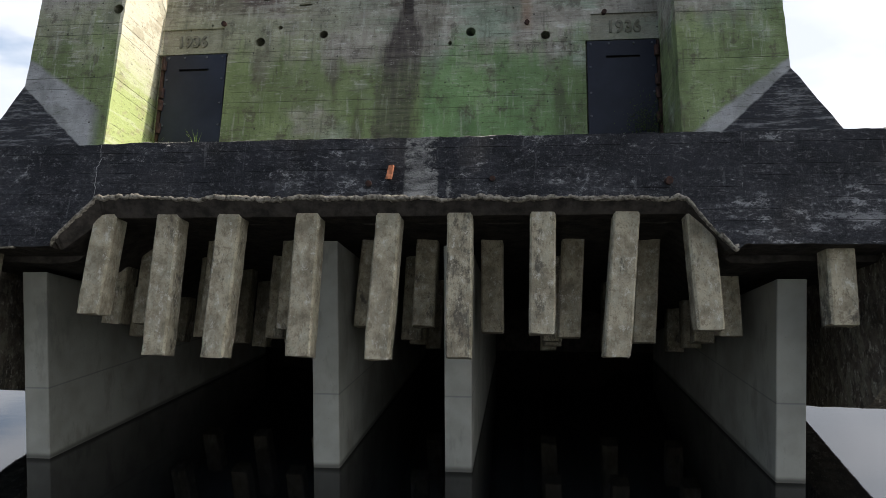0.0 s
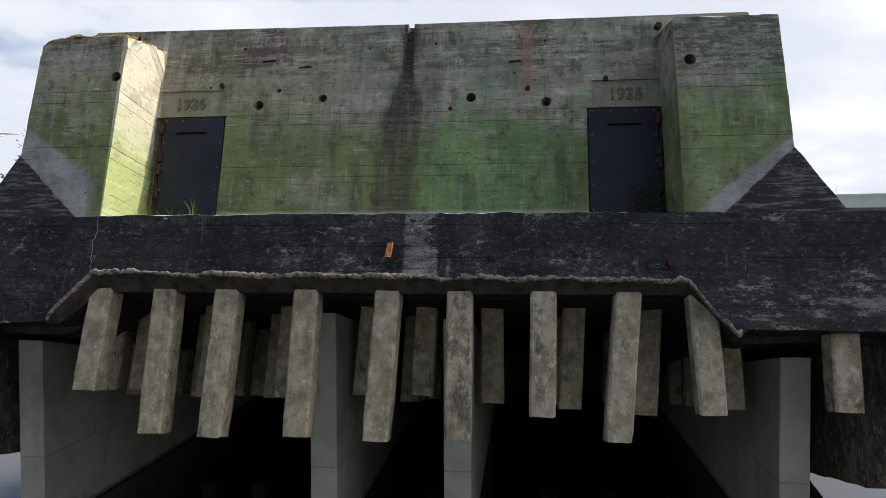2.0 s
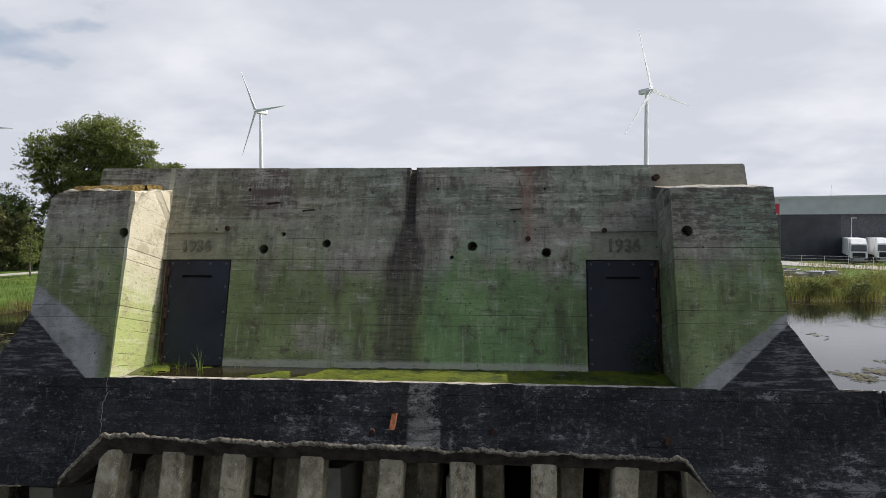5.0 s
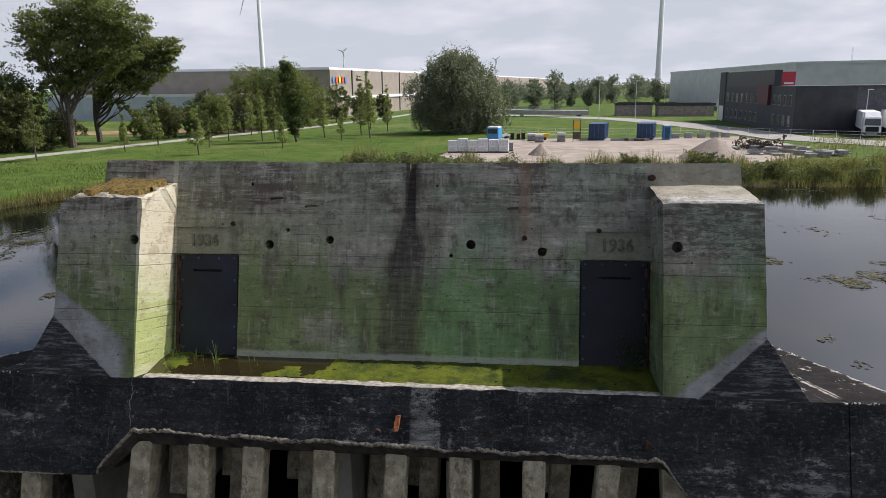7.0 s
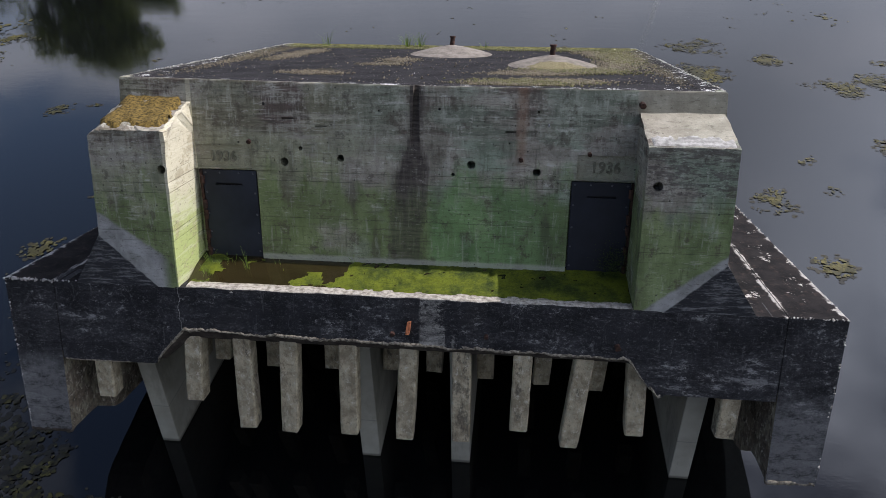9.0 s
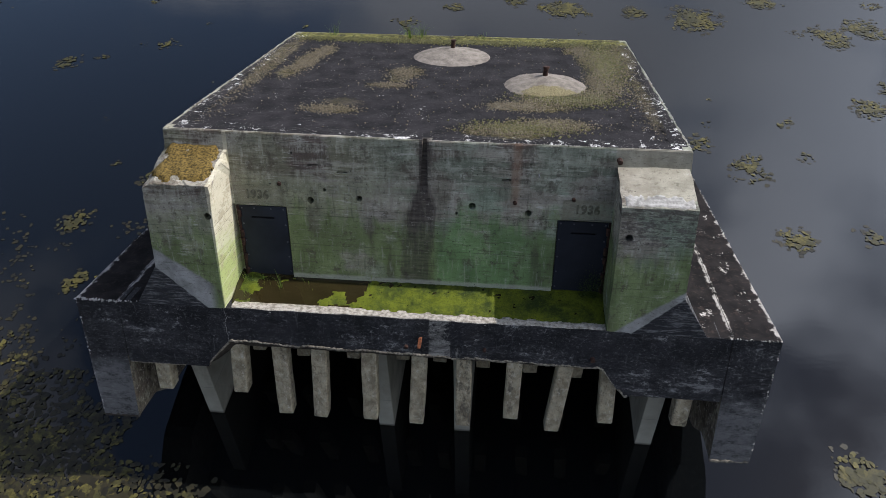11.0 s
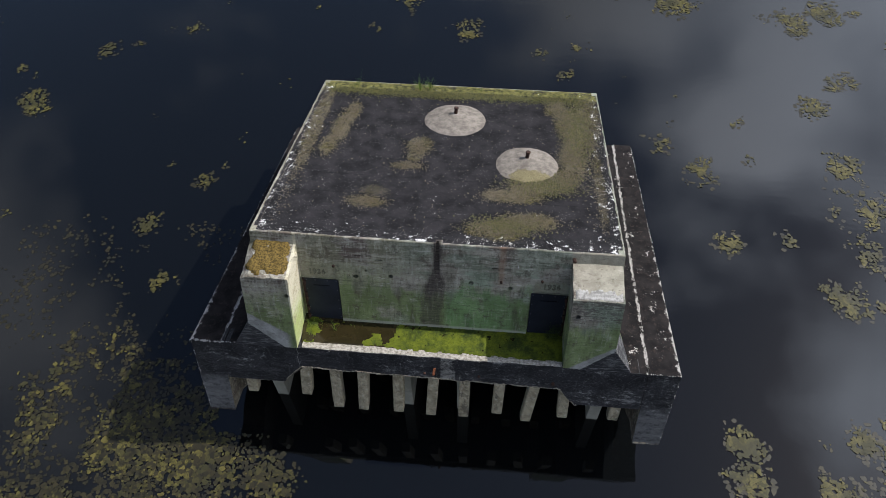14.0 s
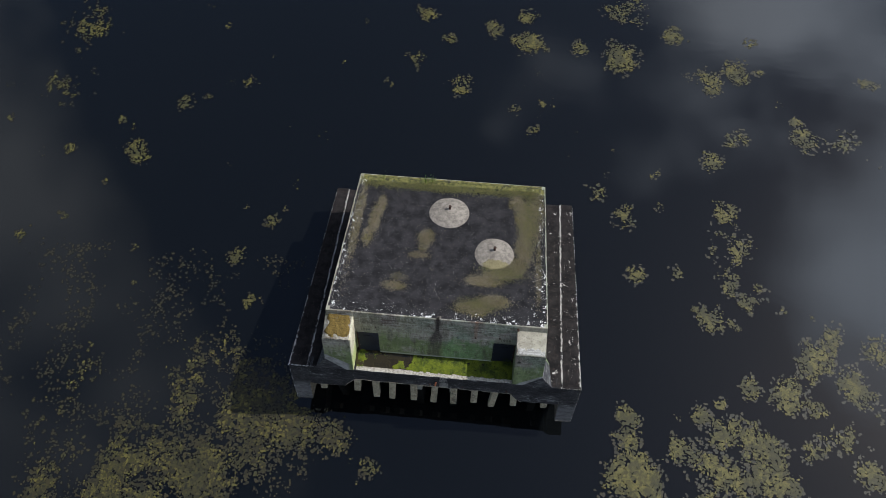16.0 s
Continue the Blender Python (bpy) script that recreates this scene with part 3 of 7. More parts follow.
def lake_water():
    m = Mat("dark_lake_water")
    far = m.noise(0.03, 3)
    rip = m.noise(2.4, 4, s=(1, 1.7, 1), dist=0.4)
    sml = m.noise(9.0, 3, s=(1, 1.6, 1))
    calm = m.step(m.noise(0.035, 3, off=(3, 1, 0)), 0.35, 0.65)
    h = m.math("ADD", m.mul(rip, 1.0), m.mul(sml, 0.55))
    swell = m.noise(0.55, 4, s=(0.55, 1.5, 1), off=(2, 7, 0))
    gust = m.step(m.noise(0.055, 4, off=(13, 6, 0), rough=0.6), 0.47, 0.62)
    _, wy, _ = m.xyz()
    open_water = m.math("MAXIMUM", m.step(wy, 24.0, 52.0), m.mul(gust, 0.55))
    h = m.mul(m.math("ADD", m.mul(h, m.math("ADD", 0.25, calm)), m.mul(swell, 1.6)), m.math("ADD", 0.15, m.mul(open_water, 0.24)))
    col = m.mix(far, (0.0020, 0.0025, 0.0029), (0.0032, 0.0036, 0.0037))
    m.b.inputs["IOR"].default_value = 1.45
    return m.done(col, 0.03, m.bump(h, 0.135, 0.05), spec=0.5)


def ground_grass():
    m = Mat("meadow_grass")
    x, y, z = m.xyz()
    big, mid, fine = m.noise(0.06, 5), m.noise(0.6, 6), m.noise(7.0, 5, rough=0.75)
    col = m.mix(m.step(mid, 0.3, 0.7), (0.042, 0.082, 0.010), (0.105, 0.158, 0.026))
    col = m.mix(m.mul(m.step(m.noise(2.2, 7, s=(0.6, 1.6, 1), rough=0.7), 0.5, 0.66), 0.6), col, (0.045, 0.075, 0.014))
    col = m.mix(m.mul(m.step(big, 0.5, 0.66), 0.7), col, (0.17, 0.17, 0.055))
    col = m.mix(m.mul(fine, 0.5), col, (0.03, 0.06, 0.01))
    bank = m.step(z, 0.45, 0.1)
    col = m.mix(bank, col, (0.05, 0.042, 0.025))
    return m.done(col, 0.95, m.bump(fine, 0.8, 0.15), spec=0.15)


CONCRETE = painted_concrete()
TAR = tarred_concrete()
BROKEN = bare_concrete("broken_concrete_edge", (0.05, 0.042, 0.03), (0.33, 0.295, 0.23), 5.0)
# worn pale concrete, lightened further for the sun it lies in
LIP = bare_concrete("worn_sunlit_lip_concrete", (0.15, 0.135, 0.11), (0.46, 0.43, 0.375), 3.4)
# undersides coloured near black, carrying the shade below the platform
SOFFIT = bare_concrete("shade_dark_soffit_concrete", (0.018, 0.015, 0.012), (0.062, 0.052, 0.042), 1.6)
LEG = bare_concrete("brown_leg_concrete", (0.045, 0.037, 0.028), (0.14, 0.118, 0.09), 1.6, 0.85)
PILE = bare_concrete("old_pile_concrete", (0.175, 0.148, 0.098), (0.40, 0.35, 0.24), 1.0, 0.7)
FIN = smooth_concrete()
# digits toned darker than the wall to suggest their shadow lines
DIGIT = bare_concrete("shade_toned_digit_concrete", (0.075, 0.075, 0.052), (0.19, 0.18, 0.135), 2.0)
ROOF = roof_bitumen()
DECK = deck_bitumen()


def dome_concrete():
    m = Mat("pale_pebbly_concrete")
    x, y, z = m.xyz()
    fine, mid = m.noise(40, 5, rough=0.75), m.noise(4.0, 7, rough=0.65)
    col = m.mix(m.step(mid, 0.3, 0.7), (0.12, 0.105, 0.088), (0.23, 0.205, 0.175))
    col = m.mix(m.mul(m.step(fine, 0.54, 0.62), 0.6), col, (0.09, 0.08, 0.07))
    d = m.math("ADD", ellipse(m, x, y, 2.95, 5.05, 0.9, 0.5), m.mul(m.math("SUBTRACT", m.noise(5, 7, rough=0.75), 0.5), 1.4))
    col = m.mix(m.step(d, 1.0, 0.8), col, m.mix(m.step(fine, 0.35, 0.65), (0.075, 0.062, 0.03), (0.24, 0.21, 0.12)))
    return m.done(col, 0.92, m.bump(m.math("ADD", m.mul(fine, 0.6), mid), 0.6, 0.02), spec=0.15)


DOME = dome_concrete()
STEEL = plain("dark_blue_grey_painted_steel", (0.0085, 0.0105, 0.017), (0.017, 0.021, 0.032), 0.45, 0.0, 1.2, 0.2, 0.06)
BLACK = plain("black_slot_shade", (0.004, 0.004, 0.005), (0.007, 0.007, 0.008), 0.8)
RUST = plain("rusty_iron", (0.09, 0.035, 0.016), (0.30, 0.105, 0.045), 0.85, 0.0, 14.0, 0.3, 0.5)
DARKRUST = plain("dark_rusty_iron", (0.016, 0.009, 0.007), (0.055, 0.026, 0.017), 0.85, 0.0, 14.0, 0.3, 0.5)
BOLT = plain("dull_bolt_steel", (0.10, 0.10, 0.11), (0.2, 0.2, 0.21), 0.5, 0.6)
DARKBOLT = plain("painted_bolt_head", (0.03, 0.034, 0.045), (0.07, 0.072, 0.08), 0.55)


def moss_mat():
    m = Mat("wet_green_moss")
    big, fine = m.noise(1.6, 8, rough=0.7), m.noise(26, 6, rough=0.8)
    col = m.mix(m.step(big, 0.36, 0.62), (0.018, 0.032, 0.003), (0.105, 0.128, 0.005))
    col = m.mix(m.mul(m.step(fine, 0.52, 0.64), 0.75), col, (0.018, 0.030, 0.004))
    col = m.mix(m.mul(m.step(fine, 0.42, 0.34), 0.4), col, (0.20, 0.22, 0.025))
    return m.done(col, 0.8, m.bump(m.math("ADD", fine, big), 0.9, 0.03), spec=0.25)


MOSS = moss_mat()
DRYMOSS = plain("ochre_roof_moss", (0.035, 0.026, 0.008), (0.17, 0.115, 0.03), 0.95, 0.0, 20.0, 0.2, 0.9)
GRASSBLADE = leaf_mat("grass_blade", (0.05, 0.10, 0.015), (0.17, 0.25, 0.05))
WATER = lake_water()
GRASS = ground_grass()


def pond_water():
    m = Mat("shallow_brown_water")
    return m.done(m.mix(m.noise(2.0, 4), (0.011, 0.009, 0.003), (0.030, 0.023, 0.009)), 0.06, spec=0.5)


POND = pond_water()


def weed_mat():
    m = Mat("floating_water_weed")
    col = m.mix(m.island(), (0.028, 0.027, 0.007), (0.104, 0.089, 0.022))
    leaf = m.noise(22, 7, rough=0.8)
    col = m.mix(m.mul(m.step(leaf, 0.53, 0.60), 0.8), col, (0.014, 0.016, 0.008))
    col = m.mix(m.mul(m.step(leaf, 0.42, 0.30), 0.5), col, (0.12, 0.10, 0.03))
    col = m.mix(m.mul(m.step(m.noise(0.8, 5, off=(3, 3, 0)), 0.44, 0.58), 0.75), col, (0.022, 0.022, 0.010))
    return m.done(col, 0.62, m.bump(leaf, 0.5, 0.02), spec=0.24)


FLOAT = weed_mat()
SUNK = leaf_mat("sunken_water_weed", (0.006, 0.006, 0.003), (0.030, 0.025, 0.009), 0.0)


# ---- building helpers ----
def mesh_of(bm, name, mat, smooth=False):
    bmesh.ops.recalc_face_normals(bm, faces=bm.faces)
    me = bpy.data.meshes.new(name)
    bm.to_mesh(me)
    bm.free()
    for mt in mat if isinstance(mat, (list, tuple)) else (mat,):
        me.materials.append(mt)
    if smooth:
        for f in me.polygons:
            f.use_smooth = True
    return me


def part(name, bm, mat, parent, label="", m=None, smooth=False):
    ob = new(name, mesh_of(bm, name, mat, smooth))
    ob.parent = parent
    if m is not None:
        ob.matrix_basis = m
    return tagged(ob, label)


def share(name, me, parent, m):
    ob = new(name, me)
    ob.parent = parent
    ob.matrix_basis = m
    return ob


def thing(name, label, category, m=None, group="", kind=""):
    ob = new(name)
    ob.empty_display_size = 0.3
    if m is not None:
        ob.matrix_basis = m
    return tagged(ob, label, category, group, kind)


def solid(name, bm, mat, label, category, m=None, group="", kind="", smooth=False):
    ob = new(name, mesh_of(bm, name, mat, smooth))
    if m is not None:
        ob.matrix_basis = m
    return tagged(ob, label, category, group, kind)


def hexa(bm, p):
    """A solid of eight corners: four below, four above, both counter-clockwise."""
    v = [bm.verts.new(c) for c in p]
    for f in ((3, 2, 1, 0), (4, 5, 6, 7), (0, 1, 5, 4), (1, 2, 6, 5), (2, 3, 7, 6), (3, 0, 4, 7)):
        bm.faces.new([v[i] for i in f])
    return v


def box(bm, x0, x1, y0, y1, z0, z1):
    return hexa(bm, [(x0, y0, z0), (x1, y0, z0), (x1, y1, z0), (x0, y1, z0), (x0, y0, z1), (x1, y0, z1), (x1, y1, z1), (x0, y1, z1)])


def boxed(x0, x1, y0, y1, z0, z1, bevel=0.0):
    bm = bmesh.new()
    box(bm, x0, x1, y0, y1, z0, z1)
    if bevel:
        bmesh.ops.bevel(bm, geom=bm.edges[:], offset=bevel, segments=2, affect="EDGES", profile=0.6)
    return bm


def cyl(bm, a, b, r0, r1=None, n=12, caps=True):
    r1 = r0 if r1 is None else r1
    a, b = Vector(a), Vector(b)
    q = (b - a).to_track_quat("Z", "Y")
    ring = []
    for c, r in ((a, r0), (b, r1)):
        ring.append([bm.verts.new(c + q @ Vector((r * math.cos(6.28319 * i / n), r * math.sin(6.28319 * i / n), 0))) for i in range(n)])
    for i in range(n):
        bm.faces.new((ring[0][i], ring[0][(i + 1) % n], ring[1][(i + 1) % n], ring[1][i]))
    if caps:
        bm.faces.new(ring[0][::-1])
        bm.faces.new(ring[1])


def rough(bm, cuts, amp, scale=1.5, edge_amp=0.0):
    """Cuts the faces up and moves the points by noise, more along the old edges."""
    old = bm.edges[:]
    out = bmesh.ops.subdivide_edges(bm, edges=old, cuts=cuts, use_grid_fill=True)
    bm.normal_update()
    sharp = {v for e in bm.edges if len(e.link_faces) == 2 and e.calc_face_angle(0) > 0.6 for v in e.verts}
    for v in bm.verts:
        a = amp + (edge_amp if v in sharp else 0.0)
        v.co += a * noise.noise_vector(v.co * scale) + 0.4 * a * noise.noise_vector(v.co * scale * 4)


def columns(xs, top, bot, yfront, yback, under=0, drop=None):
    """A wall in columns along x, with its own upper and lower line; yfront(x, z) gives its face."""
    bm = bmesh.new()
    rows = []
    for x in xs:
        t, b = top(x), bot(x)
        zs = [b, b + 0.12, (t + b) / 2, t - 0.08, t]
        r = [bm.verts.new((x, yfront(x, z), z)) for z in zs]
        low = min(b - 0.01, drop(x)) if drop else b
        r += [bm.verts.new((x, yback, t)), bm.verts.new((x, yback, low))]
        if drop:
            r.append(bm.verts.new((x, yfront(x, b) + 0.21, low)))
        rows.append(r)
    k = len(rows[0])
    for a, b in zip(rows, rows[1:]):
        for i in range(k):
            j = (i + 1) % k
            bm.faces.new((a[i], b[i], b[j], a[j])).material_index = under if i >= 6 else 0
    bm.faces.new(rows[0][::-1])
    bm.faces.new(rows[-1])
    return bm


def carved(bm, cutters, name, mat):
    """bm with the closed meshes of cutters taken out of it."""
    base = new(name, mesh_of(bm, name, mat))
    cut = bmesh.new()
    for c in cutters:
        me = bpy.data.meshes.new("cut")
        c.to_mesh(me)
        c.free()
        cut.from_mesh(me)
        bpy.data.meshes.remove(me)
    tool = new("cut", mesh_of(cut, "cut", mat))
    mod = base.modifiers.new("cut", "BOOLEAN")
    mod.operation, mod.solver, mod.object = "DIFFERENCE", "EXACT", tool
    deps = bpy.context.evaluated_depsgraph_get()
    deps.update()
    me = bpy.data.meshes.new_from_object(base.evaluated_get(deps))
    base.modifiers.clear()
    base.data = me
    me.name = name
    old = tool.data
    bpy.data.objects.remove(tool)
    bpy.data.meshes.remove(old)
    return base


def quads(points, sizes, rng, flat=0.0):
    """Many small square leaves at the points: vertices and faces for from_pydata."""
    n = len(points)
    a = rng.normal(size=(n, 3))
    a[:, 2] *= 1 - flat
    a /= np.linalg.norm(a, axis=1, keepdims=True) + 1e-9
    b = np.cross(a, rng.normal(size=(n, 3)))
    if flat:
        b = np.cross(np.array([0.0, 0.0, 1.0]) + 0.15 * rng.normal(size=(n, 3)), a)
    b /= np.linalg.norm(b, axis=1, keepdims=True) + 1e-9
    s = sizes[:, None]
    v = np.stack([points - a * s, points - 0.55 * b * s, points + a * s, points + 0.55 * b * s], 1).reshape(-1, 3)
    return v, np.arange(4 * n).reshape(-1, 4)


def raw_mesh(name, v, f, mat):
    me = bpy.data.meshes.new(name)
    me.vertices.add(len(v))
    me.vertices.foreach_set("co", np.asarray(v, np.float32).ravel())
    k = f.shape[1]
    me.loops.add(f.size)
    me.loops.foreach_set("vertex_index", f.astype(np.int32).ravel())
    me.polygons.add(len(f))
    me.polygons.foreach_set("loop_start", np.arange(0, f.size, k, dtype=np.int32))
    me.polygons.foreach_set("loop_total", np.full(len(f), k, np.int32))
    me.update()
    me.validate()
    me.materials.append(mat)
    return me


# ---- the bunker, built level and then tilted back on its mended supports ----
LEAN_BACK = pose(0, 10.385, 5.175, -12.5, 0, 0)
bunker = thing("bunker", "grey-green painted concrete bunker tilted back above the lake", "bunker", LEAN_BACK)


def jag(x, a=0.03, seed=0.0, s=2.5):
    return a * noise.noise((x * s, seed, 0.3)) + 0.5 * a * noise.noise((x * s * 4, seed, 1.7))


def wall_y(z):
    return 1.15 + 0.035 * z if z < 2.4 else 1.234 + 0.085 * (z - 2.4)


def roof_top(x, y):
    """Height of the roof's edge: it falls a little to the back and to one side."""
    front = 3.785 + 0.06 * max(0.0, -x / 5.8)
    return front + (3.69 - front) * (y - 1.36) / 10.1


def roof_floor(x, y):
    return roof_top(x, y) - 0.028 - 0.015 * max(0.0, y - 3) / 8


def block_shell():
    bm = bmesh.new()
    prof = [(wall_y(-0.05), -0.05), (wall_y(2.4), 2.4), (wall_y(3.79), None), (11.46, None), (11.55, -0.05)]
    cols = []
    for k in (-1, -0.5, 0, 0.5, 1):
        ring = []
        for y, z in prof:
            hw = 6.02 - 0.056 * (3.79 if z is None else z) - 0.018 * (y - 1.2)
            ring.append(bm.verts.new((k * hw, y, roof_top(k * hw, y) if z is None else z)))
        cols.append(ring)
    n = len(prof)
    for p, q in zip(cols, cols[1:]):
        for i in range(n):
            j = (i + 1) % n
            bm.faces.new((p[i], p[j], q[j], q[i]))
    bm.faces.new(cols[0])
    bm.faces.new(cols[-1][::-1])
    bmesh.ops.recalc_face_normals(bm, faces=bm.faces)
    bmesh.ops.bevel(bm, geom=[e for e in bm.edges if e.calc_face_angle(0) > 0.5], offset=0.018, segments=2, affect="EDGES")
    return bm


def tube(x, z, y0, y1, r, n=20):
    bm = bmesh.new()
    cyl(bm, (x, y0, z), (x + 0.01, y1, z + 0.01), r, r, n)
    return bm


def block():
    cut = []
    # roof well inside the upstands
    w = bmesh.new()
    hexa(w, [(-5.60, 1.56, 3.70), (5.60, 1.56, 3.70), (5.42, 11.28, 3.60), (-5.42, 11.28, 3.60), (-5.60, 1.54, 3.95), (5.60, 1.54, 3.95), (5.42, 11.30, 3.95), (-5.42, 11.30, 3.95)])
    cut.append(w)
    # the groove in the middle of the front
    g = bmesh.new()
    hexa(g, [(-0.07, 0.9, 2.55), (0.22, 0.9, 2.55), (0.16, 1.28, 2.62), (0.0, 1.28, 2.62), (0.05, 0.9, 3.95), (0.17, 0.9, 3.95), (0.15, 1.53, 3.95), (0.07, 1.53, 3.95)])
    cut.append(g)
    for x, z, r, d in ((-2.53, 2.27, 0.085, 0.5), (-1.39, 2.37, 0.075, 0.5), (1.18, 2.32, 0.085, 0.5), (2.44, 2.21, 0.08, 0.5), (-2.19, 2.54, 0.042, 0.25), (0.83, 2.12, 0.035, 0.2), (-0.62, 3.3, 0.02, 0.1), (-3.45, 2.63, 0.022, 0.1), (0.55, 3.36, 0.024, 0.1), (1.9, 2.75, 0.018, 0.1), (2.42, 3.35, 0.02, 0.1), (-2.9, 3.38, 0.03, 0.12)):
        cut.append(tube(x, z, 0.8, wall_y(z) + d, r))
    # slots
    for x, z, w2 in ((-2.42, 3.13, 0.12), (-1.76, 2.99, 0.12), (1.92, 2.98, 0.1)):
        s = bmesh.new()
        hexa(s, [(x - w2, 0.9, z - 0.035), (x + w2, 0.9, z - 0.02), (x + w2, wall_y(z) + 0.07, z - 0.015), (x - w2, wall_y(z) + 0.07, z - 0.03), (x - w2, 0.9, z + 0.015), (x + w2, 0.9, z + 0.03), (x + w2, wall_y(z) + 0.07, z + 0.02), (x - w2, wall_y(z) + 0.07, z + 0.01)])
        cut.append(s)
    # sunk fields for the years, door niches
    for s in (-1, 1):
        f = bmesh.new()
        a, b = sorted((s * 3.2, s * 4.45))
        box(f, a, b, 0.7, wall_y(2.3) + 0.05, 2.1, 2.58)
        cut.append(f)
        d = bmesh.new()
        a, b = sorted((s * 3.10, s * 4.6))
        box(d, a, b, 0.6, wall_y(1) + 0.16, -0.2, 2.085)
        cut.append(d)
    # chips along the upper edge
    for x, w2, dep in ((-2.05, 0.13, 0.03), (-4.9, 0.08, 0.025), (1.6, 0.1, 0.02), (3.4, 0.16, 0.02), (-0.9, 0.06, 0.02)):
        c = bmesh.new()
        e = roof_top(x, 1.36)
        hexa(c, [(x - w2, 1.1, e - dep), (x + w2, 1.1, e - 0.02 - dep * 0.6), (x + w2, 1.43, e), (x - w2, 1.42, e), (x - w2, 1.1, e + 0.1), (x + w2, 1.1, e + 0.1), (x + w2, 1.43, e + 0.1), (x - w2, 1.42, e + 0.1)])
        cut.append(c)
    ob = carved(block_shell(), cut, "casemate_block", CONCRETE)
    ob.parent = bunker
    return tagged(ob, "battered casemate walls with faded green camouflage paint")


block()

# roof: bitumen sheet in the well, on it two vent domes
bm = bmesh.new()
grid = []
for y in np.linspace(1.57, 11.27, 56):
    half = 5.59 - 0.018 * (y - 1.57)
    grid.append([bm.verts.new((x, y, roof_floor(x, y) + 0.012 * noise.noise((x * 0.7, y * 0.7, 3)) + 0.004 * noise.noise((x * 3, y * 3, 5)))) for x in np.linspace(-half, half, 64)])
for a, b in zip(grid, grid[1:]):
    for i in range(len(a) - 1):
        bm.faces.new((a[i], a[i + 1], b[i + 1], b[i]))
part("roof_covering", bm, ROOF, bunker, "black roof bitumen with moss and gravel patches", smooth=True)


def skin(rows, label, skip=None):
    """A torn strip of bitumen, given as rows of points, lapped over an upstand."""
    bm = bmesh.new()
    vs = [[bm.verts.new(c) for c in row] for row in rows]
    for a, b in zip(vs, vs[1:]):
        for i in range(len(a) - 1):
            if skip is None or not skip(a[i].co):
                bm.faces.new((a[i], a[i + 1], b[i + 1], b[i]))
    part("roof_edge_skin", bm, ROOF, bunker, label)


xs = np.linspace(-5.6, 5.6, 150)
skin([[(x, 1.405 + jag(x, 0.03, 4.0), roof_top(x, 1.4) + 0.006) for x in xs], [(x, 1.58, roof_top(x, 1.58) + 0.008) for x in xs], [(x, 1.85 + jag(x, 0.08, 9.0), roof_floor(x, 1.85) + 0.008) for x in xs]], "bitumen skin turned over the front edge", lambda c: abs(c.x - 0.11) < 0.09)
ys = np.linspace(1.6, 11.2, 140)
for s in (-1, 1):
    rows = [[], [], [], []]
    for y in ys:
        e = 5.60 - 0.018 * (y - 1.57)
        out = e + (0.15 if s > 0 else 0.12) + jag(y, 0.05, s * 3.0)
        rows[0].append((s * (e - 0.2 + jag(y, 0.09, s * 7.0)), y, roof_floor(s * e, y) + 0.012))
        rows[1].append((s * (e - 0.015), y, roof_top(s * e, y) - 0.004))
        rows[2].append((s * (e + 0.03), y, roof_top(s * e, y) + 0.008))
        rows[3].append((s * out, y, roof_top(s * out, y) + 0.006))
    skin(rows, "torn bitumen lapped over the upstand")
xs = np.linspace(-5.4, 5.4, 130)
skin([[(x, 11.40 + jag(x, 0.04, 14.0), roof_top(x, 11.4) + 0.006) for x in xs], [(x, 11.27, roof_top(x, 11.27) + 0.008) for x in xs], [(x, 11.0 + jag(x, 0.08, 19.0), roof_floor(x, 11.0) + 0.01) for x in xs]], "mossy bitumen skin over the back edge")


def dome(cx, cy, r, h, seed):
    bm = bmesh.new()
    rings, n = [], 44
    base = roof_floor(cx, cy)
    for k in range(10):
        t = k / 9
        rr, zz = r * (1 - t), h * (1 - (1 - t) ** 1.18)
        if k == 9:
            rings.append([bm.verts.new((cx, cy + 0.1, base + h))])
            continue
        ring = []
        for i in range(n):
            a = 6.28319 * i / n
            w = 1 + 0.04 * noise.noise((math.cos(a) * 1.5, math.sin(a) * 1.5, seed)) + 0.02 * noise.noise((math.cos(a) * 7, math.sin(a) * 7, seed))
            x, y = cx + rr * w * math.cos(a), cy + rr * w * math.sin(a) + 0.1 * t
            z = base + zz + 0.015 * noise.noise((rr * math.cos(a) * 4, rr * math.sin(a) * 4, seed))
            ring.append(bm.verts.new((x, y, z if k else roof_floor(x, y) - 0.03)))
        rings.append(ring)
    for a, b in zip(rings, rings[1:]):
        for i in range(n):
            if len(b) == 1:
                bm.faces.new((a[i], a[(i + 1) % n], b[0]))
            else:
                bm.faces.new((a[i], a[(i + 1) % n], b[(i + 1) % n], b[i]))
    d = part("dome", bm, DOME, bunker, "low pale concrete vent dome", smooth=True)
    bm = bmesh.new()
    top = base + h
    cyl(bm, (cx, cy + 0.1, top - 0.06), (cx + 0.02, cy + 0.1, top + 0.20), 0.07, 0.066, 14)
    cyl(bm, (cx + 0.02, cy + 0.1, top + 0.195), (cx + 0.02, cy + 0.1, top + 0.235), 0.09, 0.085, 14)
    part("vent_pipe", bm, DARKRUST, d, "short rusty vent pipe")


dome(0.05, 8.80, 1.24, 0.26, 1.0)
dome(2.80, 5.98, 1.17, 0.26, 5.0)


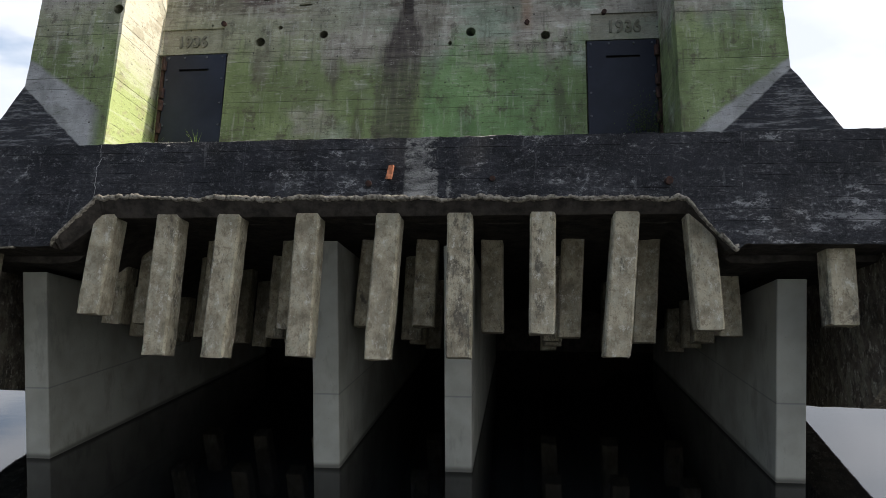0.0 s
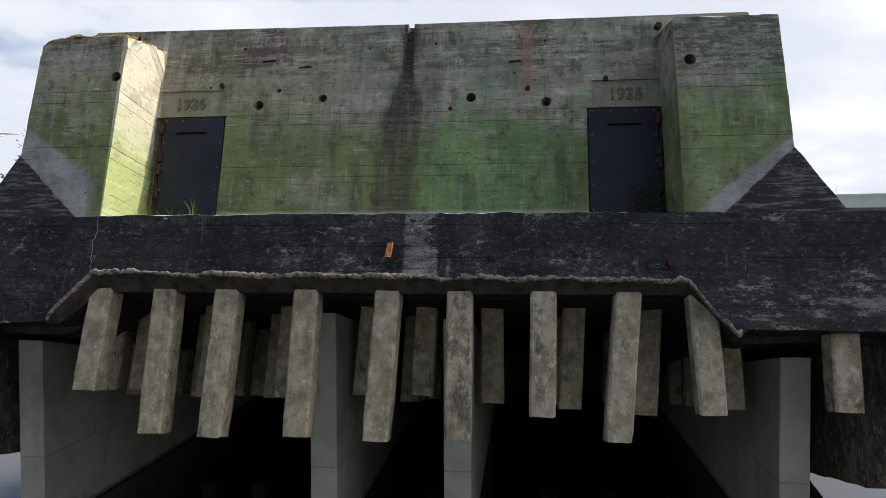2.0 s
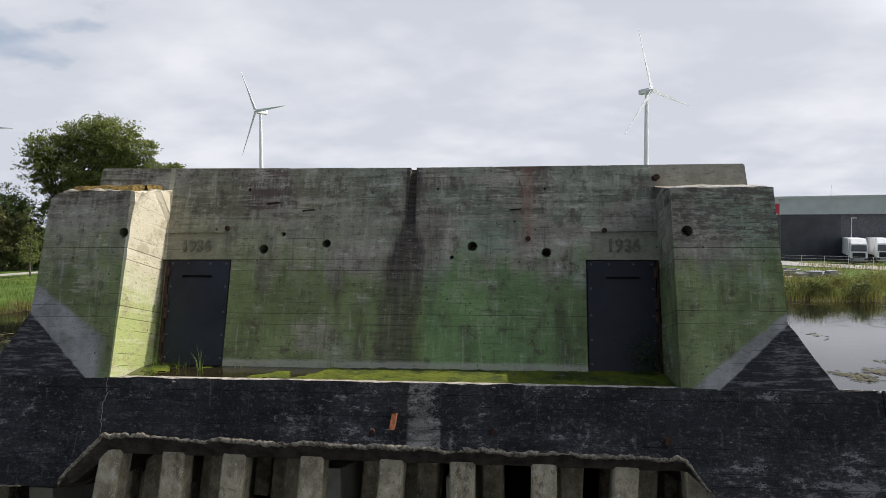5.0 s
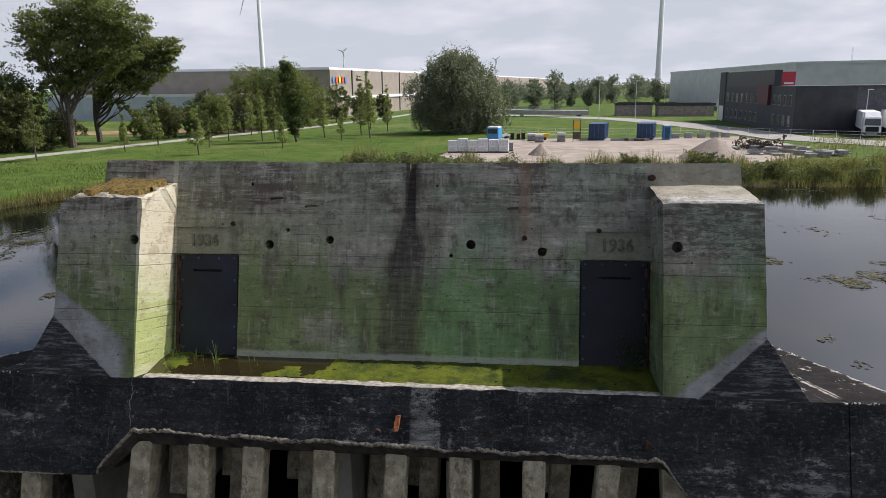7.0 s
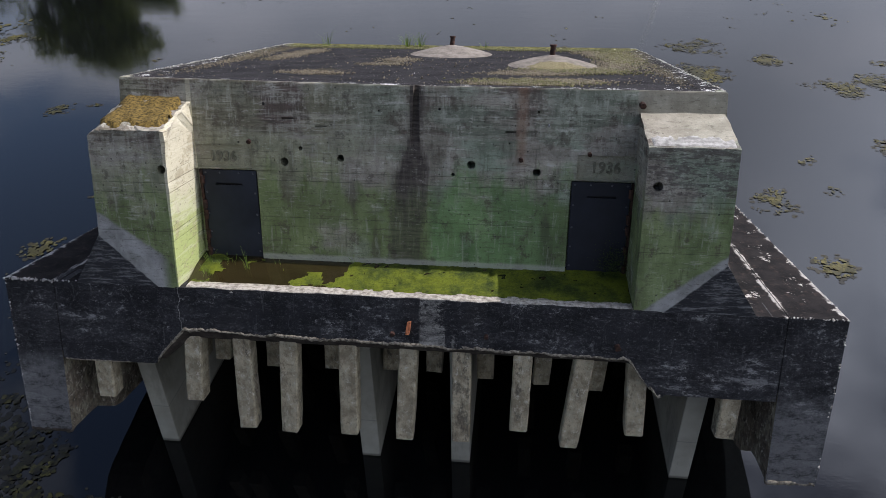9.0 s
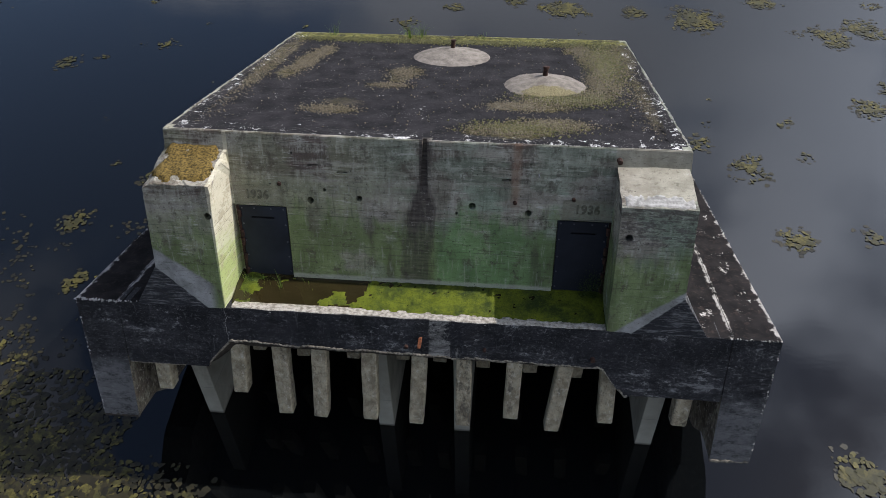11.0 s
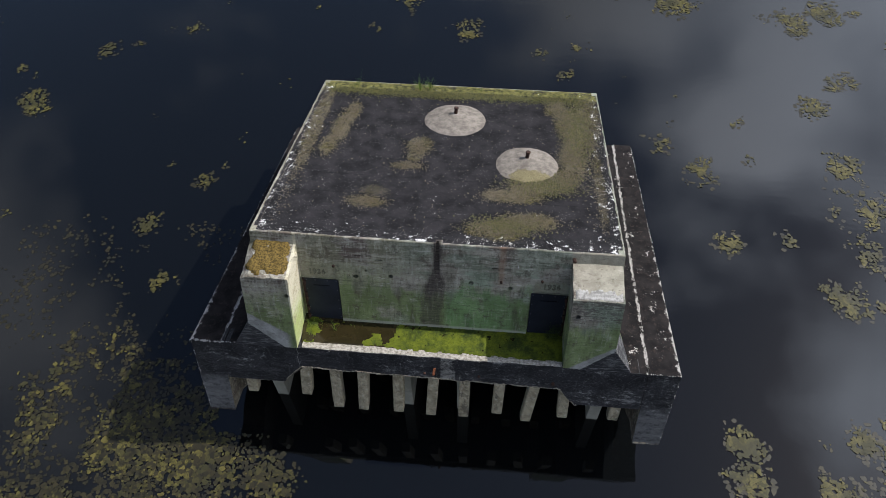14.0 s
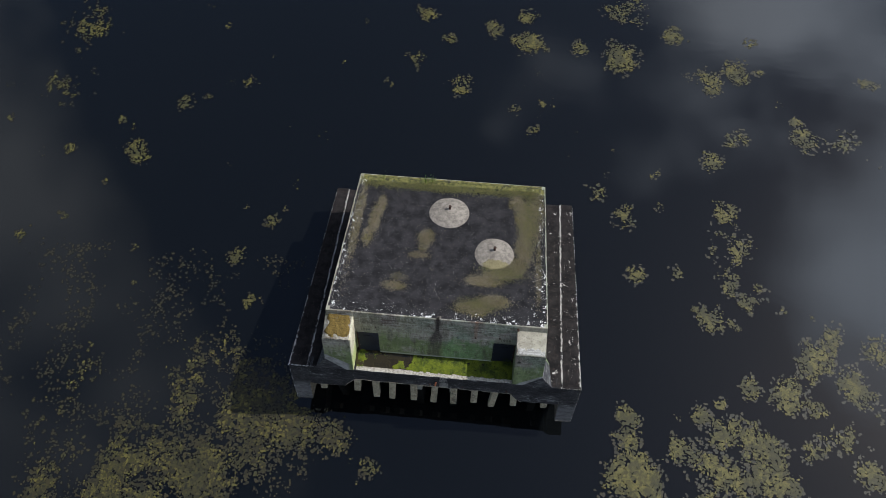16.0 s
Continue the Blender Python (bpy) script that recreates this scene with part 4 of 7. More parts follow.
# piers at both ends of the front
def pier(s):
    bm = bmesh.new()
    if s > 0:
        out = [(4.31, -0.02), (4.29, 3.02), (5.0, 3.03), (5.80, 3.03), (5.86, 0.95), (6.50, -0.02)]
    else:
        out = [(4.43, -0.02), (4.37, 3.05), (5.1, 3.10), (5.60, 3.09), (5.86, 2.97), (5.92, 1.02), (6.55, -0.02)]
    rings = []
    for y, k in ((0.0, 0), (1.45, 1)):
        ring = []
        for x, z in out:
            yy = y + (0.03 * z if k == 0 else 0.0)
            up = (0.42 if z > 2 else 0.0) * k
            xx = x
            if k == 1 and 0.5 < z < 2:
                xx = 5.95
            if k == 1 and x > 6.2:
                xx = x - 0.15
            ring.append(bm.verts.new((s * xx, yy, z + up)))
        rings.append(ring)
    n = len(out)
    for i in range(n):
        j = (i + 1) % n
        bm.faces.new((rings[0][i], rings[0][j], rings[1][j], rings[1][i]))
    bm.faces.new(rings[0])
    bm.faces.new(rings[1][::-1])
    bmesh.ops.recalc_face_normals(bm, faces=bm.faces)
    bmesh.ops.triangulate(bm, faces=[f for f in bm.faces if len(f.verts) > 4])
    top = 0.05 if s < 0 else 0.018
    for _ in range(4):
        bmesh.ops.subdivide_edges(bm, edges=[e for e in bm.edges if e.calc_length() > 0.14], cuts=1)
    bmesh.ops.triangulate(bm, faces=bm.faces[:])
    bm.normal_update()
    sharp = {v for e in bm.edges if len(e.link_faces) == 2 and e.calc_face_angle(0) > 0.5 for v in e.verts}
    for v in bm.verts:
        a = 0.0015
        if v in sharp:
            a = top if v.co.z > 2.75 else 0.009
        v.co += a * (noise.noise_vector(v.co * 3.5) + 0.6 * noise.noise_vector(v.co * 11))
        if v in sharp and v.co.z > 2.75:
            v.co.z -= 0.6 * a
    x, z = s * 4.5, 2.33
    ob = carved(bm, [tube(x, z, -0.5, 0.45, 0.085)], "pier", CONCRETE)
    ob.parent = bunker
    return tagged(ob, "thick pier with a chipped, mossy top" if s < 0 else "thick pier with a bare sloping top")


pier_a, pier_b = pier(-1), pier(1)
# ochre moss on the broken pier top
bm = bmesh.new()
nx, ny = 26, 24
grid = []
for j in range(ny):
    row = []
    for i in range(nx):
        u, v = i / (nx - 1), j / (ny - 1)
        x, y = -5.76 + u * 1.32, 0.13 + v * 1.22
        edge = min(u, 1 - u, v) * 1.0
        low = 0.0 if x > -5.6 else 0.46 * (-5.6 - x)
        z = 3.08 + 0.29 * y + 0.03 - low + 0.035 * noise.noise((x * 4, y * 4, 2)) - (0.12 if edge < 0.07 + 0.16 * noise.noise((x * 3, y * 3, 8)) else 0)
        row.append(bm.verts.new((x, y, z)))
    grid.append(row)
for a, b in zip(grid, grid[1:]):
    for i in range(nx - 1):
        bm.faces.new((a[i], a[i + 1], b[i + 1], b[i]))
part("moss_cushion", bm, DRYMOSS, pier_a, "ochre moss on the pier top", smooth=True)
# whitish worn screed on the other pier top
bm = bmesh.new()
grid = []
for j in range(10):
    row = []
    for i in range(40):
        u, v = i / 39, j / 9
        x, y = 4.36 + u * 1.4, 0.12 + v * (0.34 + 0.22 * noise.noise((u * 5, 3, 1)) + 0.12 * noise.noise((u * 19, 5, 1)))
        row.append(bm.verts.new((x, y, 3.03 + 0.309 * (y - 0.09) + 0.006 + (-0.03 if v in (0, 1) or u in (0, 1) else 0.006 * noise.noise((x * 9, y * 9, 0))))))
    grid.append(row)
for a, b in zip(grid, grid[1:]):
    for i in range(39):
        bm.faces.new((a[i], a[i + 1], b[i + 1], b[i]))
part("worn_screed", bm, bare_concrete("white_worn_screed", (0.17, 0.165, 0.15), (0.40, 0.39, 0.365), 2.4), pier_b, "white weathered screed", smooth=True)


# doors: steel plates bolted before the old doorways
def door(s):
    a, b = sorted((s * 3.125, s * 4.235))
    y0 = wall_y(1) + 0.03
    bm = bmesh.new()
    box(bm, a, b, y0, y0 + 0.025, 0.02, 2.065)
    c = bmesh.new()
    xs = sorted((s * 3.43, s * 3.98))
    box(c, xs[0], xs[1], y0 - 0.3, y0 + 0.3, 1.755, 1.80)
    ob = carved(bm, [c], "steel_door", STEEL)
    ob.parent = bunker
    tagged(ob, "dark blue-grey steel plate door with a slot")
    bolt = bmesh.new()
    cyl(bolt, (0, 0, 0), (0, -0.018, 0), 0.022, 0.018, 6)
    me = mesh_of(bolt, "bolt", DARKBOLT)
    for x in (a + 0.06, (a + b) / 2 - 0.2, (a + b) / 2 + 0.2, b - 0.06):
        share("bolt", me, ob, pose(x, y0, 2.01))
    for z in (0.35, 0.75, 1.15, 1.6):
        for x in (a + 0.05, b - 0.05):
            share("bolt", me, ob, pose(x, y0, z))
    # black sheet standing in for the dark behind the slot, rusty jamb
    part("slot_shade_sheet", boxed(xs[0] - 0.03, xs[1] + 0.03, y0 + 0.06, y0 + 0.08, 1.7, 1.85), BLACK, ob)
    bm = bmesh.new()
    jx = s * 4.255
    box(bm, min(jx, jx + s * 0.06), max(jx, jx + s * 0.06), y0 + 0.01, y0 + 0.07, 0.0, 2.06)
    for z in (0.3, 0.7, 1.12, 1.35, 1.86):
        cyl(bm, (jx - s * 0.005, y0 - 0.01, z - 0.09), (jx - s * 0.005, y0 - 0.01, z + 0.09), 0.045, 0.05, 10)
    part("rusty_jamb", bm, DARKRUST, ob, "rusty iron jamb with hinge stubs")


door(-1)
door(1)


def year(s):
    cu = bpy.data.curves.new("year", "FONT")
    cu.body = "1936"
    cu.size, cu.extrude, cu.space_character, cu.bevel_depth, cu.offset = 0.29, 0.016, 1.12, 0.004, 0.007
    cu.align_x = "CENTER"
    tmp = new("year", cu)
    deps = bpy.context.evaluated_depsgraph_get()
    deps.update()
    me = bpy.data.meshes.new_from_object(tmp.evaluated_get(deps))
    bpy.data.objects.remove(tmp)
    bpy.data.curves.remove(cu)
    me.materials.clear()
    me.materials.append(DIGIT)
    ob = new("year_inscription", me)
    ob.parent = bunker
    ob.matrix_basis = pose(-3.80 if s < 0 else 3.74, wall_y(2.3) + 0.045, 2.245, 90, 0, 0) @ Matrix.Diagonal((0.88, 1, 1, 1))
    return tagged(ob, "raised concrete year 1936")


year(-1)
year(1)

# iron left in the front: hooks, stubs and bars
def stub(x, z, y, r, length, mat, label):
    bm = bmesh.new()
    cyl(bm, (x, y + 0.06, z), (x + 0.01, y - length, z - 0.02), r, r * 0.9, 10)
    rough(bm, 1, 0.006, 9)
    part("iron_stub", bm, mat, bunker, label)


stub(-3.23, 2.67, wall_y(2.67), 0.05, 0.05, DARKRUST, "rusty bar stub")
stub(2.13, 2.47, wall_y(2.47), 0.045, 0.05, DARKRUST, "rusty bar stub")
stub(3.41, 2.61, wall_y(2.61), 0.045, 0.06, DARKRUST, "rusty pipe stub")
stub(4.30, 3.54, wall_y(3.54), 0.06, 0.12, DARKRUST, "short rusty pipe at the pier top")
stub(-0.19, -0.71, -0.07, 0.05, 0.05, DARKRUST, "rusty pipe end in the beam")
stub(1.62, -0.66, -0.07, 0.045, 0.06, DARKRUST, "rusty bar stub")
stub(4.07, -0.73, -0.07, 0.06, 0.08, DARKRUST, "rusty bar stub")
stub(2.62, 3.14, wall_y(3.14), 0.018, 0.10, BOLT, "bent iron bar")
bm = bmesh.new()
hexa(bm, [(0.08, -0.06, -0.66), (0.16, -0.06, -0.66), (0.16, -0.17, -0.68), (0.08, -0.18, -0.69), (0.11, -0.04, -0.46), (0.19, -0.04, -0.45), (0.18, -0.1, -0.45), (0.11, -0.1, -0.46)])
rough(bm, 2, 0.008, 8)
part("iron_plate", bm, RUST, bunker, "bent orange rusty iron plate")
bm = bmesh.new()
cyl(bm, (0.14, -0.02, -0.74), (0.14, -0.075, -0.74), 0.11, 0.10, 14)
rough(bm, 1, 0.012, 6)
part("broken_socket", bm, TAR, bunker, "tarred broken socket under the iron plate")


# ---- platform under the casemate ----
def beam_low(x):
    ax = abs(x)
    t = min(1.0, max(0.0, (ax - (4.42 if x < 0 else 4.30)) / 0.6))
    return -0.94 - 0.012 * (x if ax < 5 else 0) - 0.72 * t + jag(x, 0.045 if ax < 5.1 else 0.014, 2.0, 3.0)


def beam_y(x, z):
    return 0.095 * z + 0.008 * noise.noise((x * 1.3, 0, z * 2.0))


xs = np.linspace(-7.04, 7.04, 260)
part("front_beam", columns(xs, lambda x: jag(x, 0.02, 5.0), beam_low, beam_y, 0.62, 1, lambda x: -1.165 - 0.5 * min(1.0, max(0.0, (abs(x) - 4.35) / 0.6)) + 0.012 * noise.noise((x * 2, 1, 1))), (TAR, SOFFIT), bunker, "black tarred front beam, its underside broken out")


def lumpy_edge(path, r, name, label, mat, parent, squash=1.0):
    """A crumbling rim: a rough bar along a path, each point thrown out or in by itself."""
    bm = bmesh.new()
    rings, n = [], 9
    for i, (x, y, z) in enumerate(path):
        ring = []
        for k in range(n):
            a = 6.28319 * k / n
            w = 1 + 0.55 * noise.noise((x * 2.1, k * 0.4, y * 3)) + 0.4 * noise.noise((x * 7, k * 1.3, 3.0)) + 0.3 * noise.noise((x * 19, k * 2.1, 8.0))
            ring.append(bm.verts.new((x + 0.012 * noise.noise((x * 40, k * 5.0, 1)), y + r * w * math.cos(a), z + squash * r * w * math.sin(a))))
        rings.append(ring)
    for a, b in zip(rings, rings[1:]):
        for k in range(n):
            bm.faces.new((a[k], a[(k + 1) % n], b[(k + 1) % n], b[k]))
    bm.faces.new(rings[0][::-1])
    bm.faces.new(rings[-1])
    return part(name, bm, mat, parent, label, smooth=True)


es = np.linspace(-5.0, 4.95, 900)
lumpy_edge([(x, beam_y(x, beam_low(x)) + 0.03, beam_low(x) + 0.006) for x in es], 0.042, "broken_edge", "pale rough edge of broken concrete", BROKEN, bunker)
es = np.linspace(-7.0, -5.6, 60)
lumpy_edge([(x, beam_y(x, beam_low(x)) + 0.03, beam_low(x) - 0.01) for x in es], 0.028, "broken_edge", "pale rough edge of broken concrete", BROKEN, bunker)


def slab_low(x):
    ax = abs(x)
    t = min(1.0, max(0.0, (ax - 4.3) / 0.75))
    return -1.17 - 0.60 * t + jag(x, 0.04, 12.0, 1.5)


xs = np.linspace(-7.04, 7.04, 120)
part("platform_slab", columns(xs, lambda x: -0.03, slab_low, lambda x, z: 0.60, 13.4), SOFFIT, bunker, "concrete slab carrying the casemate, shade put into its dark colour")

# unseen wall, added to stop daylight coming through from behind
part("added_back_wall", boxed(-7.04, 7.04, 12.8, 13.4, -4.2, -0.03), SOFFIT, bunker, "added unseen rear wall shutting out daylight below the platform")

# low concrete lip along the front edge, pale on top
bm = bmesh.new()
rows = []
for x in np.linspace(-4.30, 4.30, 420):
    f = beam_y(x, 0) + 0.012 + jag(x, 0.03, 21.0, 1.6)
    top = jag(x, 0.02, 5.0)
    rows.append([bm.verts.new(c) for c in ((x, f, top - 0.05), (x, f + 0.012, top + 0.008), (x, f + 0.06, 0.016 + 0.010 * noise.noise((x * 7, 1, 2))), (x, f + 0.13, 0.02 + 0.010 * noise.noise((x * 7, 4, 2))), (x, 0.27 + jag(x, 0.025, 31, 1.8), 0.026 + 0.008 * noise.noise((x * 5, 8, 2))), (x, 0.34, -0.06))])
for a, b in zip(rows, rows[1:]):
    for i in range(5):
        bm.faces.new((a[i], b[i], b[i + 1], a[i + 1]))
part("floor_lip", bm, LIP, bunker, "pale worn concrete lip of the recess, lightened for the sun on it", smooth=True)

# decks beside the casemate
for s in (-1, 1):
    a, b = sorted((s * 5.6, s * 7.05))
    part("deck", boxed(a, b, 0.02, 13.4, -0.06, 0.004), DECK, bunker, "black flaking deck beside the walls")
    bm = bmesh.new()
    rows = []
    ys = np.linspace(-0.0, 13.45, 44)
    for y in ys:
        low = -3.32 - 0.5 * min(1, max(0, y - 0.6) / 0.8) + 0.05 * noise.noise((y * 1.4, s, 0))
        xo, xi = 8.09 - 0.02 * y, 7.055
        f = lambda z: beam_y(s * 7, z) if y == 0 else 0.0
        w = 0.03 * noise.noise((y, s * 2.0, 4))
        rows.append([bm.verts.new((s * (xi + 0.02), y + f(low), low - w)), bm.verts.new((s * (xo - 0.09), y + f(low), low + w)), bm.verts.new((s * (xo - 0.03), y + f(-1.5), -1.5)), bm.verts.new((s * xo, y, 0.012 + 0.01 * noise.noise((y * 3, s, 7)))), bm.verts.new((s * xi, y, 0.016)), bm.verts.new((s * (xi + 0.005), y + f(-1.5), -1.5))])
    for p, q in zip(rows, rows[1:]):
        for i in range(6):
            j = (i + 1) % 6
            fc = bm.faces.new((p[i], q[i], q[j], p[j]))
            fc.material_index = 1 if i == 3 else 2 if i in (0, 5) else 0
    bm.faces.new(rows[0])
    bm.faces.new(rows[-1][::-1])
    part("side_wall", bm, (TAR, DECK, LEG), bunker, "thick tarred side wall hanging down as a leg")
    # ragged foot of the side wall
    lumpy_edge([(s * x, beam_y(7, -3.32) + 0.06, -3.33 + jag(x, 0.03, s)) for x in np.linspace(7.1, 7.98, 30)], 0.07, "broken_edge", "ragged foot of the side wall", BROKEN if s > 0 else SOFFIT, bunker)


# pale chips where the edges have broken away
CHIP = bare_concrete("chipped_pale_concrete", (0.26, 0.245, 0.22), (0.58, 0.56, 0.53), 3.0)


def chips(a, b, n, size, seed, label, width=0.03):
    rng = np.random.default_rng(seed)
    a, b = np.array(a, float), np.array(b, float)
    tet = np.array([(1, 1, 1), (1, -1, -1), (-1, 1, -1), (-1, -1, 1)], float) * 0.6
    tri = np.array([(0, 1, 2), (0, 3, 1), (0, 2, 3), (1, 3, 2)])
    vs, fs = [], []
    for i in range(n):
        t = rng.uniform()
        if noise.noise((t * 9, seed, 0)) + 0.5 * noise.noise((t * 31, seed, 2)) < rng.uniform(-0.5, 0.3):
            continue
        q = np.linalg.qr(rng.normal(size=(3, 3)))[0]
        fs.append(tri + len(vs) * 4)
        vs.append(a + (b - a) * t + rng.normal(size=3) * width + (tet @ q) * size * rng.uniform(0.4, 1.5))
    me = raw_mesh("chipped_edge", np.concatenate(vs), np.concatenate(fs), CHIP)
    ob = new("chipped_edge", me)
    ob.parent = bunker
    return tagged(ob, label, kind="stuff")


EDGES = (
    ((8.07, 0.0, 0.0), (7.98, -0.31, -3.3), 70, 0.022), ((-8.07, 0.0, 0.0), (-7.98, -0.31, -3.3), 80, 0.022),
    ((7.0, 0.0, 0.0), (8.08, 0.0, 0.01), 60, 0.020), ((-7.0, 0.0, 0.0), (-8.08, 0.0, 0.01), 130, 0.028),
    ((8.06, 0.2, 0.0), (7.83, 13.3, 0.0), 420, 0.024), ((-8.06, 0.2, 0.0), (-7.83, 13.3, 0.0), 360, 0.024),
    ((-5.7, 1.40, 3.84), (0.0, 1.40, 3.785), 210, 0.010), ((0.2, 1.40, 3.785), (5.7, 1.40, 3.785), 210, 0.010),
    ((5.79, 1.5, 3.785), (5.61, 11.3, 3.69), 420, 0.015), ((-5.79, 1.5, 3.84), (-5.61, 11.3, 3.69), 420, 0.015),
    ((-7.0, 0.0, 0.0), (-5.9, 0.05, 0.02), 60, 0.018),
)
for i, (a, b, n, size) in enumerate(EDGES):
    chips(a, b, n, size, 300 + i, "pale chips along the broken edge", 0.4 * size)

# ---- piles hanging under the slab ----
def pile(x0, x1, y, z0, z1, seed, w=0.185, dy=0.0):
    bm = bmesh.new()
    rng = random.Random(seed)
    c = w * 0.16
    ring = [(-w + c, -w), (w - c, -w), (w, -w + c), (w, w - c), (w - c, w), (-w + c, w), (-w, w - c), (-w, -w + c)]
    rows = []
    n = 14
    for k in range(n + 1):
        t = k / n
        z = z0 + (z1 - z0) * t
        cx, cy = x0 + (x1 - x0) * t, y + dy * t
        row = []
        for i, (a, b) in enumerate(ring):
            j = 0.006 * noise.noise((a * 9 + seed, b * 9, z * 3.0)) + 0.004 * noise.noise((seed, i, z * 13))
            chip = 1.0
            if k >= n - 1:
                chip = 1 - 0.10 * abs(noise.noise((seed * 1.3, i * 1.1, k)))
            row.append(bm.verts.new((cx + a * chip + j, cy + b * chip + j, z + (0.035 * noise.noise((seed, i * 0.8, 2)) if k == n else 0))))
        rows.append(row)
    for p, q in zip(rows, rows[1:]):
        for i in range(8):
            bm.faces.new((p[i], p[(i + 1) % 8], q[(i + 1) % 8], q[i]))
    bm.faces.new(rows[0])
    bm.faces.new(rows[-1][::-1])
    return part("concrete_post", bm, PILE, bunker, "square concrete foundation pile hanging free under the slab")


FRONT = ((-4.33, -4.46, -2.64), (-3.32, -3.36, -3.24), (-2.34, -2.45, -3.26), (-1.13, -1.17, -3.23), (0.10, -0.02, -3.25), (1.15, 1.15, -3.22), (2.35, 2.32, -2.86), (3.54, 3.34, -3.17), (4.52, 4.60, -2.79), (6.36, 6.33, -2.71), (-6.35, -6.42, -2.69))
for i, (a, b, z) in enumerate(FRONT):
    pile(a, b, 0.27, -1.0, z, 3.1 * i + 1)
SECOND = ((-4.45, -4.55, -2.63), (-3.25, -3.32, -2.72), (-5.05, -5.12, -2.63), (-1.9, -1.95, -2.70), (-0.50, -0.60, -2.64), (0.45, 0.40, -2.63), (1.54, 1.56, -2.72), (2.90, 2.80, -2.79), (4.13, 3.98, -2.86), (5.30, 5.33, -2.73))
for i, (a, b, z) in enumerate(SECOND):
    pile(a, b, 1.98, -1.0, z, 2.3 * i + 40)
for r, y in enumerate((3.5, 5.1, 6.7)):
    for i in range(9):
        x = -5.4 + 1.35 * i + 0.25 * noise.noise((i * 1.7, r, 3))
        if min(abs(x - f) for f in (-6.0, -1.08, 1.04, 6.0)) > 0.45:
            pile(x, x - 0.06, y, -1.0, -2.75 + 0.15 * noise.noise((i, r * 2, 5)), 1.7 * i + 90 + r * 31)

# ---- new support walls in the water ----
for x, z in ((-6.06, 3.14), (-1.08, 3.64), (1.045, 3.56), (6.02, 3.05)):
    bm = bmesh.new()
    top = lambda y: z - (y - 10.95) * 0.2217
    hexa(bm, [(x - 0.215, 10.95, -1.2), (x + 0.215, 10.95, -1.2), (x + 0.215, 21.0, -1.2), (x - 0.215, 21.0, -1.2), (x - 0.215, 10.95, z), (x + 0.215, 10.95, z), (x + 0.215, 21.0, top(21)), (x - 0.215, 21.0, top(21))])
    bmesh.ops.bevel(bm, geom=bm.edges[:], offset=0.012, segments=1, affect="EDGES")
    solid("support_wall", bm, FIN, "smooth light grey concrete support wall standing in water", "wall", group="support walls under the bunker")

# ---- what grows in the flooded recess ----
bm = bmesh.new()
v = [bm.verts.new(c) for c in ((-4.34, 10.58, 5.135), (4.34, 10.58, 5.135), (4.5, 11.78, 5.135), (-4.5, 11.78, 5.135))]
bm.faces.new(v)
solid("puddle", bm, POND, "shallow brown rainwater standing in the recess", "puddle", kind="structure")


def moss_sheet(x0, x1, y0, y1, name, label, thin):
    bm = bmesh.new()
    nx, ny = int((x1 - x0) / 0.045), int((y1 - y0) / 0.045)
    grid = {}
    for j in range(ny + 1):
        for i in range(nx + 1):
            x, y = x0 + (x1 - x0) * i / nx, y0 + (y1 - y0) * j / ny
            f = noise.fractal((x * 1.1, y * 1.6, 4.0), 0.9, 2.0, 4)
            if thin(x, y) + 0.8 * f > 0:
                grid[i, j] = bm.verts.new((x, y, 5.137 + 0.012 + 0.022 * noise.noise((x * 5, y * 5, 1)) + 0.014 * noise.noise((x * 15, y * 15, 1)) + 0.01 * f))
    for (i, j), a in list(grid.items()):
        q = [grid.get(k) for k in ((i, j), (i + 1, j), (i + 1, j + 1), (i, j + 1))]
        if all(q):
            bm.faces.new(q)
    for w in [w for w in bm.verts if not w.link_faces]:
        bm.verts.remove(w)
    for w in bm.verts:
        if w.is_boundary:
            w.co.z -= 0.018
    return solid(name, bm, MOSS, label, "moss", kind="stuff", smooth=True)


moss_sheet(-1.75, 4.32, 10.56, 11.72, "moss_carpet", "wet bright green moss carpet in the flooded recess", lambda x, y: min(1.2, (x + 1.45) * 1.4))
moss_sheet(-4.3, -1.6, 10.6, 11.7, "moss_patches", "small green moss patches in the rainwater", lambda x, y: -0.22 + (0.5 if x < -3.9 else 0))


def tuft(x, y, z, n, height, spread, name, label, seed, mat=None):
    rng = np.random.default_rng(seed)
    vs, fs = [], []
    for i in range(n):
        a = rng.uniform(0, 6.283)
        r = rng.uniform(0, spread)
        base = np.array([x + r * math.cos(a), y + r * math.sin(a), z])
        h = height * rng.uniform(0.5, 1.0)
        bend = np.array([math.cos(a), math.sin(a), 0]) * h * rng.uniform(0.1, 0.7)
        side = np.array([-math.sin(a), math.cos(a), 0]) * 0.006
        k0 = len(vs)
        for t in (0, 0.5, 1.0):
            c = base + np.array([0, 0, h * (t - 0.25 * t * t)]) + bend * t * t
            wd = 1 - 0.85 * t
            vs += [c - side * wd, c + side * wd]
        fs += [(k0, k0 + 1, k0 + 3, k0 + 2), (k0 + 2, k0 + 3, k0 + 5, k0 + 4)]
    ob = new(name, raw_mesh(name, np.array(vs), np.array(fs), mat or GRASSBLADE))
    return tagged(ob, label, "grass", kind="stuff")


